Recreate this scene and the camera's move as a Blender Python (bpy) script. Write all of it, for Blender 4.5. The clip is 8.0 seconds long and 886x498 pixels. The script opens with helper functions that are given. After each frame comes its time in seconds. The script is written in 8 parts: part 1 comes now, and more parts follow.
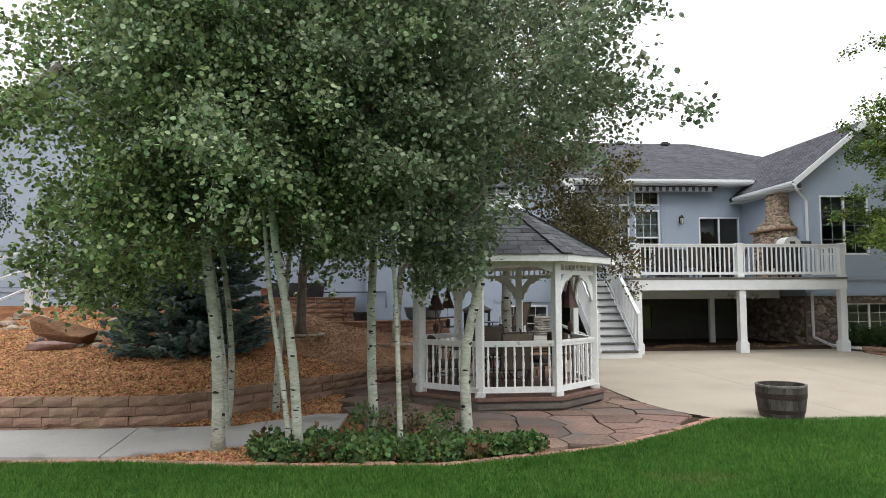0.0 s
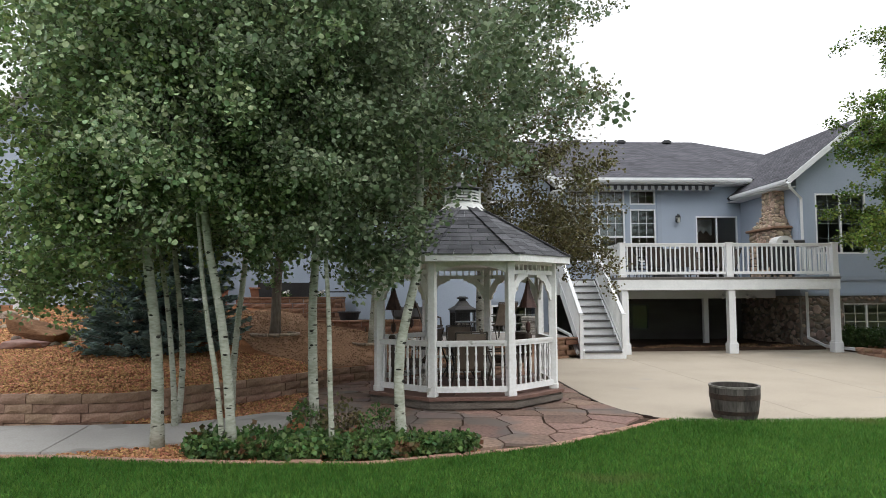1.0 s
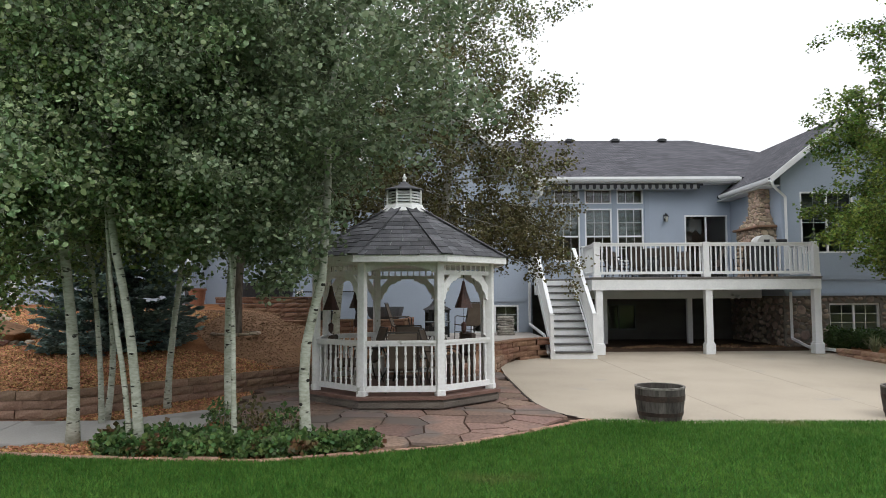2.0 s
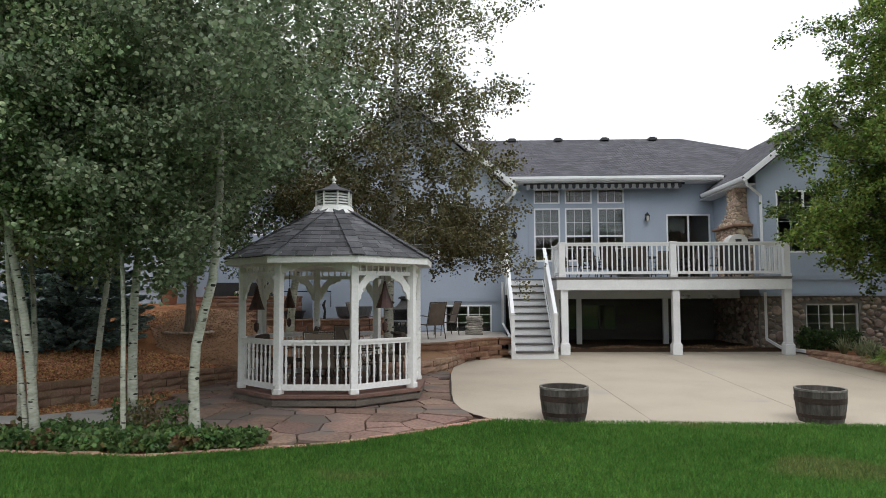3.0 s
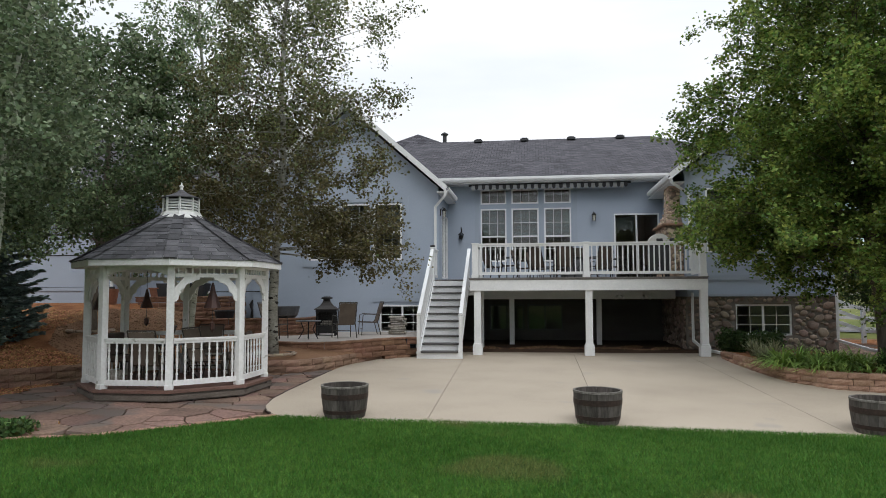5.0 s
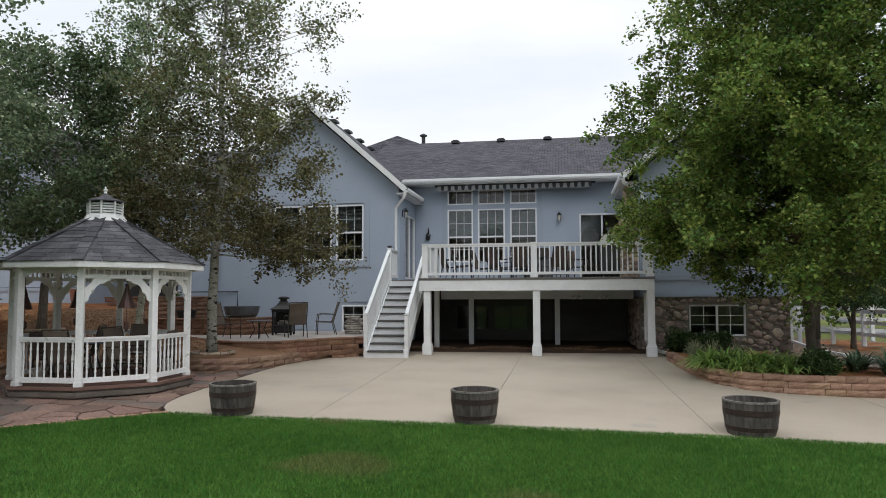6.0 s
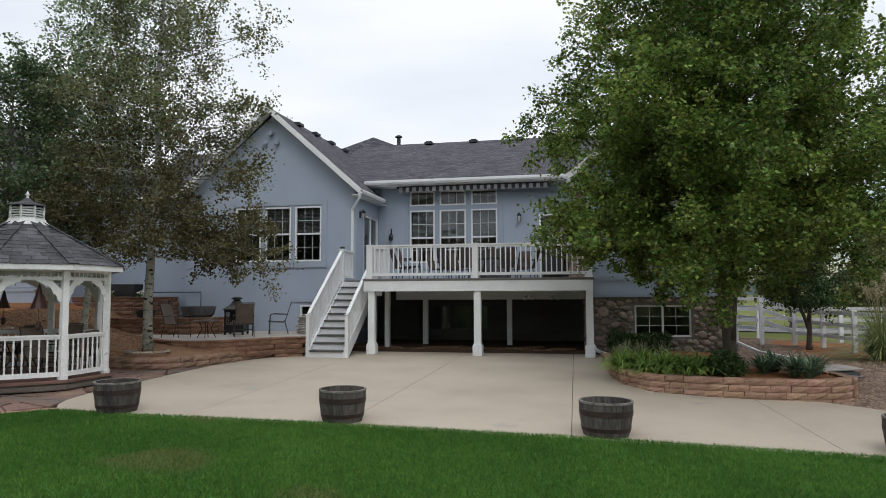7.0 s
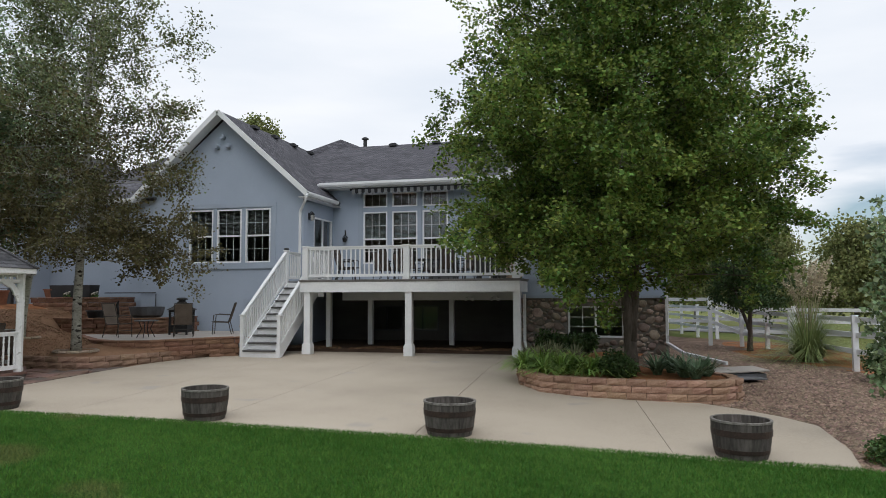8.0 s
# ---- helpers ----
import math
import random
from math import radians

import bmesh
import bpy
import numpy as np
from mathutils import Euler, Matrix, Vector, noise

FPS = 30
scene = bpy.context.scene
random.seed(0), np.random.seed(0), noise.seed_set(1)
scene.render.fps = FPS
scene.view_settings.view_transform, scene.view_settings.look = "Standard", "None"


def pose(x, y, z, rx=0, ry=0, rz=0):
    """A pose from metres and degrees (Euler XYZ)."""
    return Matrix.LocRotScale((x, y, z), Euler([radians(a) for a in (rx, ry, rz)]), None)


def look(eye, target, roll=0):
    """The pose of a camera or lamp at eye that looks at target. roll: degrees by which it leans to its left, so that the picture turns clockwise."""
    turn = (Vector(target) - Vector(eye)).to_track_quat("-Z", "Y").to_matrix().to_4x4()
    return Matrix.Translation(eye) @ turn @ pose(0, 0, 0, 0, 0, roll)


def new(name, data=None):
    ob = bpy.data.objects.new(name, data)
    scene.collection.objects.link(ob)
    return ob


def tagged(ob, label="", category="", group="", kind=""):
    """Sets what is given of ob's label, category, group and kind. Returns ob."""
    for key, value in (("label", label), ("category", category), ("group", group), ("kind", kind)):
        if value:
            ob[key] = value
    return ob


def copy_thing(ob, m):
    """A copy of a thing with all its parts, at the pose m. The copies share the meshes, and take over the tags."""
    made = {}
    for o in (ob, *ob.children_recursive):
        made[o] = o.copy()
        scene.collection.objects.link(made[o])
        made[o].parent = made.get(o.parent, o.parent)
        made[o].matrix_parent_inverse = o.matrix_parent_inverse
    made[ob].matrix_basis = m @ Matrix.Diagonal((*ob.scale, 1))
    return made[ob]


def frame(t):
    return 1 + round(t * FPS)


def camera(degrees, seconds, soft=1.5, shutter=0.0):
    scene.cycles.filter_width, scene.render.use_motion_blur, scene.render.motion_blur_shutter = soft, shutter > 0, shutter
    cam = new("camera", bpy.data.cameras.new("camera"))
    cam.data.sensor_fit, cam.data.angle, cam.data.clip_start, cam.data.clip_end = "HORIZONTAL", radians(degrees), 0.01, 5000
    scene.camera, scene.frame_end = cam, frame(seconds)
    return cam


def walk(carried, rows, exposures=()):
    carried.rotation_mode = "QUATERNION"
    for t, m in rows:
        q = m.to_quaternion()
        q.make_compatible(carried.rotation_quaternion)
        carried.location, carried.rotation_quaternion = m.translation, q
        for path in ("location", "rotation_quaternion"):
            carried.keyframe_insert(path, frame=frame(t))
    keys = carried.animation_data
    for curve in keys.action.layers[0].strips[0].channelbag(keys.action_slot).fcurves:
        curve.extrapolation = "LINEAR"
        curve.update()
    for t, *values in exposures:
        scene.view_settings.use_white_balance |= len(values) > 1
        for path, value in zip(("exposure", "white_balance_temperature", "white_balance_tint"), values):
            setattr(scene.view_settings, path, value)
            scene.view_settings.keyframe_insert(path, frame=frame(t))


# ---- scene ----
# ---------------------------------------------------------------- camera and walk
cam = camera(63.5, 8.0, soft=0.5, shutter=0.15)
METRES, EYE, TILT, LEAN, TURN = 17.0, 1.63, 0.0, 0.0, -5.3
ROWS = [
    (0.0, 0.0, 0.0, 0.0, 0.03, 3.87, 0.37),
    (0.5, 0.0315, -0.0013, -0.0003, 1.06, 3.88, 0.37),
    (1.0, 0.0697, -0.0016, -0.0004, 2.08, 3.86, 0.34),
    (1.5, 0.1148, -0.0015, -0.0004, 3.22, 3.86, 0.34),
    (3.0, 0.2831, 0.002, 0.0002, 7.11, 3.79, 0.25),
    (3.5, 0.3459, 0.0053, 0.0001, 8.5, 3.8, 0.24),
    (4.0, 0.4112, 0.0103, 0.0004, 9.89, 3.78, 0.24),
    (5.5, 0.617, 0.0347, 0.0011, 13.82, 3.75, 0.21),
    (6.0, 0.6864, 0.0461, 0.0013, 15.01, 3.74, 0.21),
    (6.5, 0.7608, 0.0603, 0.002, 16.27, 3.71, 0.17),
    (7.0, 0.8364, 0.0773, 0.0024, 17.51, 3.71, 0.19),
    (7.5, 0.9128, 0.0959, 0.0028, 18.52, 3.71, 0.19),
    (8.0, 0.9894, 0.1151, 0.0033, 19.35, 3.72, 0.17),
]
EXPOSURES = [(0.0, 0.70, 6500, 10), (1.5, 0.57, 6500, 10), (3.5, 0.35, 6475, 10), (5.5, 0.19, 6430, 10), (8.0, 0.05, 6350, 10)]
walk(cam, [(t, pose(0, 0, EYE, TILT, LEAN, TURN) @ pose(METRES * x, METRES * y, METRES * z, 90 + pitch, roll, yaw))
           for t, x, y, z, yaw, pitch, roll in ROWS], EXPOSURES)

# ---------------------------------------------------------------- sky and sun (bright overcast)
SUN_HEIGHT, SUN_TURN = 52.0, 156.0
world = bpy.data.worlds.new("overcast_sky")
scene.world = world
world.use_nodes = True
wn, wl = world.node_tree.nodes, world.node_tree.links
wn.clear()
w_out = wn.new("ShaderNodeOutputWorld")
w_back = wn.new("ShaderNodeBackground")
w_sky = wn.new("ShaderNodeTexSky")
w_sky.sky_type = "NISHITA"
w_sky.sun_disc = False
w_sky.sun_elevation, w_sky.sun_rotation = radians(SUN_HEIGHT), radians(SUN_TURN)
w_dim = wn.new("ShaderNodeMix")
w_dim.data_type, w_dim.blend_type = "RGBA", "MULTIPLY"
w_dim.inputs[0].default_value = 1.0
w_dim.inputs[7].default_value = (0.1, 0.1, 0.1, 1)
wl.new(w_sky.outputs[0], w_dim.inputs[6])
w_co = wn.new("ShaderNodeTexCoord")
w_map = wn.new("ShaderNodeMapping")
w_map.inputs["Scale"].default_value = (1.0, 1.0, 4.5)
wl.new(w_co.outputs["Generated"], w_map.inputs[0])
w_noise = wn.new("ShaderNodeTexNoise")
w_noise.inputs["Scale"].default_value, w_noise.inputs["Detail"].default_value = 1.7, 6.0
wl.new(w_map.outputs[0], w_noise.inputs["Vector"])
w_sep = wn.new("ShaderNodeSeparateXYZ")
wl.new(w_co.outputs["Generated"], w_sep.inputs[0])
# the cloud deck thins out low down, towards the open land on the east side
w_east = wn.new("ShaderNodeMapRange")
w_east.inputs[1].default_value, w_east.inputs[2].default_value = 0.10, 0.30
w_east.inputs[3].default_value, w_east.inputs[4].default_value = 0.0, 1.0
wl.new(w_sep.outputs[0], w_east.inputs[0])
w_low = wn.new("ShaderNodeMapRange")
w_low.inputs[1].default_value, w_low.inputs[2].default_value = 0.10, 0.23
w_low.inputs[3].default_value, w_low.inputs[4].default_value = 1.0, 0.0
wl.new(w_sep.outputs[2], w_low.inputs[0])
w_thin = wn.new("ShaderNodeMath")
w_thin.operation = "MULTIPLY"
wl.new(w_east.outputs[0], w_thin.inputs[0])
wl.new(w_low.outputs[0], w_thin.inputs[1])
w_sum = wn.new("ShaderNodeMath")
w_sum.operation = "MULTIPLY_ADD"
wl.new(w_thin.outputs[0], w_sum.inputs[0])
w_sum.inputs[1].default_value = -0.55
wl.new(w_noise.outputs[0], w_sum.inputs[2])
w_cover = wn.new("ShaderNodeMapRange")
w_cover.inputs[1].default_value, w_cover.inputs[2].default_value = 0.12, 0.3
wl.new(w_sum.outputs[0], w_cover.inputs[0])
w_tone = wn.new("ShaderNodeValToRGB")
w_tone.color_ramp.elements[0].position, w_tone.color_ramp.elements[0].color = 0.36, (0.76, 0.81, 0.88, 1)
w_tone.color_ramp.elements[1].position, w_tone.color_ramp.elements[1].color = 0.64, (0.93, 0.945, 0.97, 1)
wl.new(w_noise.outputs[0], w_tone.inputs[0])
w_mix = wn.new("ShaderNodeMix")
w_mix.data_type = "RGBA"
wl.new(w_cover.outputs[0], w_mix.inputs[0])
wl.new(w_dim.outputs[2], w_mix.inputs[6])
wl.new(w_tone.outputs[0], w_mix.inputs[7])
# an overcast sky is brighter overhead than near the horizon
w_high = wn.new("ShaderNodeMapRange")
w_high.inputs[1].default_value, w_high.inputs[2].default_value = 0.38, 1.0
w_high.inputs[3].default_value, w_high.inputs[4].default_value = 1.0, 1.6
wl.new(w_sep.outputs[2], w_high.inputs[0])
wl.new(w_high.outputs[0], w_back.inputs[1])
wl.new(w_mix.outputs[2], w_back.inputs[0])
wl.new(w_back.outputs[0], w_out.inputs[0])

sun_data = bpy.data.lights.new("sun", "SUN")
sun_data.energy, sun_data.angle, sun_data.color = 0.75, radians(35), (1.0, 0.965, 0.92)
sun = new("sun", sun_data)
sun.matrix_world = look((0, 0, 40), Vector((0, 0, 40)) - Vector((
    math.sin(radians(SUN_TURN)) * math.cos(radians(SUN_HEIGHT)),
    math.cos(radians(SUN_TURN)) * math.cos(radians(SUN_HEIGHT)), math.sin(radians(SUN_HEIGHT)))))

# ---------------------------------------------------------------- materials
def surface(name, low, high, scale=3.0, fine=40.0, rough=0.8, bump=0.2, metal=0.0, vary=0.0, streak=None, spots=None,
            island=0.0, leaf=False, depth=0.01, third=None, gloss=0.5, through_leaf=0.34):
    """A node material: two base colours mixed by coarse and fine noise, with relief; vary: change of tone from piece to piece."""
    m = bpy.data.materials.new(name)
    m.use_nodes = True
    n, l = m.node_tree.nodes, m.node_tree.links
    bsdf = n["Principled BSDF"]
    geo = n.new("ShaderNodeNewGeometry")
    mp = n.new("ShaderNodeMapping")
    mp.inputs["Scale"].default_value = streak or (1, 1, 1)
    l.new(geo.outputs["Position"], mp.inputs[0])
    a = n.new("ShaderNodeTexNoise")
    a.inputs["Scale"].default_value, a.inputs["Detail"].default_value = scale, 5.0
    b = n.new("ShaderNodeTexNoise")
    b.inputs["Scale"].default_value, b.inputs["Detail"].default_value = fine, 4.0
    l.new(mp.outputs[0], a.inputs["Vector"])
    l.new(mp.outputs[0], b.inputs["Vector"])
    mixf = n.new("ShaderNodeMath")
    mixf.operation = "MULTIPLY_ADD"
    l.new(b.outputs[0], mixf.inputs[0])
    mixf.inputs[1].default_value = 0.5
    half = n.new("ShaderNodeMath")
    half.operation = "MULTIPLY"
    half.inputs[1].default_value = 0.5
    l.new(a.outputs[0], half.inputs[0])
    l.new(half.outputs[0], mixf.inputs[2])
    ramp = n.new("ShaderNodeValToRGB")
    e = ramp.color_ramp.elements
    e[0].position, e[0].color = 0.36, (*low, 1)
    e[1].position, e[1].color = 0.64, (*high, 1)
    if third:
        k = e.new(0.5)
        k.color = (*third, 1)
    l.new(mixf.outputs[0], ramp.inputs[0])
    colour = ramp.outputs[0]
    if spots:
        dark, size, cut = spots
        v = n.new("ShaderNodeTexNoise")
        v.inputs["Scale"].default_value, v.inputs["Detail"].default_value = size, 2.0
        l.new(mp.outputs[0], v.inputs["Vector"])
        r = n.new("ShaderNodeMapRange")
        r.inputs[1].default_value, r.inputs[2].default_value = cut, cut + 0.06
        l.new(v.outputs[0], r.inputs[0])
        mx = n.new("ShaderNodeMix")
        mx.data_type = "RGBA"
        l.new(r.outputs[0], mx.inputs[0])
        l.new(colour, mx.inputs[6])
        mx.inputs[7].default_value = (*dark, 1)
        colour = mx.outputs[2]
    if vary or island:
        hsv = n.new("ShaderNodeHueSaturation")
        src = n.new("ShaderNodeObjectInfo").outputs["Random"] if vary else geo.outputs["Random Per Island"]
        amount = vary or island
        r = n.new("ShaderNodeMapRange")
        r.inputs[3].default_value, r.inputs[4].default_value = 1.0 - amount, 1.0 + amount
        l.new(src, r.inputs[0])
        l.new(r.outputs[0], hsv.inputs["Value"])
        r2 = n.new("ShaderNodeMath")
        r2.operation = "PINGPONG"
        r2.inputs[1].default_value = 0.5
        q = n.new("ShaderNodeMath")
        q.operation = "MULTIPLY"
        q.inputs[1].default_value = 7.3
        l.new(src, q.inputs[0])
        l.new(q.outputs[0], r2.inputs[0])
        r3 = n.new("ShaderNodeMapRange")
        r3.inputs[2].default_value = 0.5
        r3.inputs[3].default_value, r3.inputs[4].default_value = 0.5 - 0.06 * amount, 0.5 + 0.06 * amount
        l.new(r2.outputs[0], r3.inputs[0])
        l.new(r3.outputs[0], hsv.inputs["Hue"])
        l.new(colour, hsv.inputs["Color"])
        colour = hsv.outputs[0]
    l.new(colour, bsdf.inputs["Base Color"])
    bsdf.inputs["Roughness"].default_value = rough
    bsdf.inputs["Metallic"].default_value = metal
    bsdf.inputs["Specular IOR Level"].default_value = gloss
    if bump:
        bp = n.new("ShaderNodeBump")
        bp.inputs["Strength"].default_value, bp.inputs["Distance"].default_value = bump, depth
        l.new(mixf.outputs[0], bp.inputs["Height"])
        l.new(bp.outputs[0], bsdf.inputs["Normal"])
    if leaf:
        tr = n.new("ShaderNodeBsdfTranslucent")
        l.new(colour, tr.inputs[0])
        ms = n.new("ShaderNodeMixShader")
        ms.inputs[0].default_value = through_leaf
        l.new(bsdf.outputs[0], ms.inputs[1])
        l.new(tr.outputs[0], ms.inputs[2])
        l.new(ms.outputs[0], n["Material Output"].inputs[0])
    return m


def shingle_roof(name, low, high):
    """Weathered asphalt shingles: courses of tabs in slightly different greys."""
    m = surface(name, low, high, scale=1.2, fine=60, rough=0.92, bump=0.3, gloss=0.2)
    n, l = m.node_tree.nodes, m.node_tree.links
    uv = n.new("ShaderNodeUVMap")
    uv.uv_map = "roof"
    br = n.new("ShaderNodeTexBrick")
    br.inputs["Scale"].default_value = 1.0
    br.inputs["Brick Width"].default_value, br.inputs["Row Height"].default_value = 0.23, 0.125
    br.inputs["Mortar Size"].default_value = 0.012
    br.inputs["Color1"].default_value, br.inputs["Color2"].default_value = (0.68, 0.68, 0.69, 1), (1.32, 1.32, 1.32, 1)
    br.inputs["Mortar"].default_value = (0.3, 0.3, 0.3, 1)
    l.new(uv.outputs[0], br.inputs["Vector"])
    bsdf = n["Principled BSDF"]
    old = bsdf.inputs["Base Color"].links[0].from_socket
    mx = n.new("ShaderNodeMix")
    mx.data_type, mx.blend_type = "RGBA", "MULTIPLY"
    mx.inputs[0].default_value = 1.0
    l.new(old, mx.inputs[6])
    l.new(br.outputs[0], mx.inputs[7])
    l.new(mx.outputs[2], bsdf.inputs["Base Color"])
    return m


STUCCO = surface("blue_grey_stucco", (0.342, 0.396, 0.477), (0.398, 0.456, 0.545), scale=0.8, fine=70, rough=0.9, bump=0.25, gloss=0.2)
STUCCO_TRIM = surface("blue_grey_trim", (0.33, 0.382, 0.455), (0.37, 0.424, 0.505), scale=1, fine=60, rough=0.8, bump=0.1, gloss=0.3)
# lower house wall: the shade under the deck is put into its colour
DECK_SHADE_WALL = surface("deck_shaded_wall", (0.105, 0.10, 0.095), (0.16, 0.153, 0.145), scale=0.9, fine=40, rough=0.95, bump=0.3, gloss=0.1, streak=(1, 1, 3))
SHADOW_LINE = surface("painted_shadow_line", (0.05, 0.055, 0.065), (0.07, 0.075, 0.09), rough=0.9, bump=0)
WHITE = surface("white_paint", (0.70, 0.71, 0.72), (0.80, 0.81, 0.81), scale=2, fine=25, rough=0.55, bump=0.06, gloss=0.35)
WHITE_OLD = surface("weathered_white_paint", (0.70, 0.70, 0.68), (0.84, 0.845, 0.84), scale=2.5, fine=22, rough=0.6, bump=0.1, gloss=0.3,
                    spots=((0.42, 0.42, 0.37), 5.0, 0.68))
VINYL = surface("white_vinyl", (0.76, 0.77, 0.79), (0.82, 0.83, 0.84), scale=1, fine=12, rough=0.4, bump=0.03)
DECK_BOARD = surface("grey_deck_boards", (0.14, 0.13, 0.125), (0.21, 0.20, 0.19), scale=3, fine=30, rough=0.8, bump=0.2, vary=0.12)
TREAD = surface("grey_tread", (0.06, 0.058, 0.056), (0.10, 0.097, 0.094), scale=3, fine=30, rough=0.8, bump=0.2)
GAZ_FLOOR = surface("red_brown_stained_wood", (0.13, 0.075, 0.055), (0.21, 0.12, 0.09), scale=3, fine=30, rough=0.75, bump=0.2, vary=0.15)
GAZ_SKIRT = surface("weathered_grey_brown_board", (0.085, 0.070, 0.058), (0.185, 0.157, 0.132), scale=2, fine=24, rough=0.85, bump=0.3, streak=(1, 1, 5))
ROOF = shingle_roof("dark_grey_asphalt_shingles", (0.066, 0.064, 0.074), (0.110, 0.107, 0.120))
GAZ_SHINGLE = surface("grey_gazebo_shingle", (0.066, 0.066, 0.072), (0.138, 0.136, 0.146), scale=4, fine=60, rough=0.9, bump=0.5, vary=0.34, gloss=0.2)
CONCRETE = surface("tan_concrete", (0.35, 0.30, 0.236), (0.445, 0.385, 0.308), scale=0.6, fine=45, rough=0.85, bump=0.12, third=(0.42, 0.36, 0.285),
                   gloss=0.25, spots=((0.36, 0.325, 0.28), 0.9, 0.66))
SIDEWALK = surface("grey_concrete", (0.31, 0.295, 0.275), (0.40, 0.385, 0.36), scale=0.8, fine=45, rough=0.9, bump=0.15, gloss=0.2,
                   spots=((0.27, 0.255, 0.235), 1.2, 0.62))
PAVER = surface("grey_tan_paving", (0.34, 0.31, 0.28), (0.44, 0.40, 0.36), scale=1.5, fine=40, rough=0.9, bump=0.2)
FLAG = surface("red_sandstone_flag", (0.135, 0.088, 0.071), (0.285, 0.184, 0.143), scale=1.4, fine=20, rough=0.85, bump=0.35, vary=0.22, depth=0.02,
               spots=((0.150, 0.120, 0.105), 0.8, 0.52), gloss=0.3)
EDGING = surface("pink_sandstone_edging", (0.34, 0.19, 0.14), (0.48, 0.30, 0.23), scale=3, fine=25, rough=0.9, bump=0.4, vary=0.2, gloss=0.2)
BLOCK = surface("tan_split_block", (0.225, 0.142, 0.099), (0.345, 0.230, 0.166), scale=4, fine=35, rough=0.95, bump=0.7, vary=0.16, depth=0.02, gloss=0.15)
BLOCK_BED = surface("sandy_pink_block", (0.265, 0.160, 0.108), (0.40, 0.262, 0.186), scale=4, fine=35, rough=0.95, bump=0.7, vary=0.2, depth=0.02, gloss=0.15)
BLOCK_RED = surface("reddish_split_block", (0.172, 0.094, 0.062), (0.285, 0.168, 0.114), scale=4, fine=35, rough=0.95, bump=0.7, vary=0.18, depth=0.02, gloss=0.15)
MULCH = surface("cedar_mulch", (0.14, 0.055, 0.025), (0.36, 0.165, 0.075), scale=2.0, fine=45, rough=0.95, bump=1.0, depth=0.03, gloss=0.1)
CHIP = surface("mulch_chips", (0.26, 0.122, 0.056), (0.52, 0.285, 0.145), scale=4, fine=45, rough=0.9, bump=0.3, island=0.5, gloss=0.1)
TANBED = surface("tan_pea_gravel", (0.195, 0.108, 0.064), (0.31, 0.185, 0.112), scale=1.5, fine=60, rough=0.95, bump=0.5, depth=0.02, gloss=0.1)
SOIL = surface("dark_soil", (0.045, 0.03, 0.022), (0.09, 0.06, 0.042), scale=2, fine=40, rough=1.0, bump=0.8, depth=0.03, gloss=0.1)
GRAVEL_BED = surface("river_gravel_bed", (0.11, 0.075, 0.056), (0.235, 0.162, 0.122), scale=2, fine=28, rough=0.95, bump=1.0, depth=0.04, gloss=0.1)
PEBBLE = surface("river_pebbles", (0.138, 0.091, 0.065), (0.305, 0.220, 0.163), scale=5, fine=30, rough=0.8, bump=0.3, island=0.45, gloss=0.25)
LAWN = surface("lawn_turf", (0.019, 0.052, 0.007), (0.039, 0.090, 0.013), scale=0.9, fine=30, rough=0.95, bump=0.8, depth=0.03, gloss=0.1)
BLADE = surface("grass_blades", (0.050, 0.140, 0.019), (0.108, 0.236, 0.043), scale=0.55, fine=7, rough=0.6, bump=0, island=0.4, leaf=True, gloss=0.2,
                spots=((0.150, 0.190, 0.058), 0.4, 0.63))
FARGRASS = surface("far_meadow", (0.09, 0.12, 0.03), (0.17, 0.17, 0.06), scale=0.15, fine=3, rough=1.0, bump=0.3, gloss=0.1)
GRASS_TALL = surface("tall_grass_blades", (0.17, 0.23, 0.08), (0.33, 0.38, 0.17), scale=1.2, fine=8, rough=0.6, bump=0, island=0.4, leaf=True, gloss=0.2)
TANCHIP = surface("tan_grit", (0.215, 0.125, 0.076), (0.33, 0.205, 0.128), scale=4, fine=45, rough=0.95, bump=0, island=0.2, gloss=0.1)
STONE = surface("river_stone", (0.20, 0.155, 0.125), (0.36, 0.29, 0.235), scale=6, fine=40, rough=0.8, bump=0.3, vary=0.4, gloss=0.3)
CHIM_STONE = surface("warm_river_stone", (0.36, 0.262, 0.19), (0.57, 0.435, 0.33), scale=6, fine=40, rough=0.8, bump=0.3, vary=0.35, gloss=0.3)
MORTAR = surface("grey_mortar", (0.17, 0.155, 0.135), (0.24, 0.22, 0.195), scale=5, fine=60, rough=1.0, bump=0.6, gloss=0.1)
TAN_MORTAR = surface("tan_mortar", (0.24, 0.195, 0.155), (0.33, 0.275, 0.225), scale=5, fine=60, rough=1.0, bump=0.6, gloss=0.1)
MANTEL = surface("brown_mantel_stone", (0.20, 0.115, 0.07), (0.32, 0.19, 0.12), scale=4, fine=30, rough=0.85, bump=0.4)
BARREL = surface("weathered_barrel_oak", (0.040, 0.035, 0.031), (0.120, 0.108, 0.096), scale=5, fine=30, rough=0.85, bump=0.4, vary=0.25, streak=(1, 1, 0.15), gloss=0.25)
BARREL_RIM = surface("worn_pale_oak", (0.10, 0.09, 0.08), (0.25, 0.235, 0.21), scale=9, fine=30, rough=0.9, bump=0.3, gloss=0.15)
HOOP = surface("rusty_barrel_hoop", (0.024, 0.017, 0.014), (0.062, 0.038, 0.028), scale=5, fine=30, rough=0.7, bump=0.3, metal=0.3)
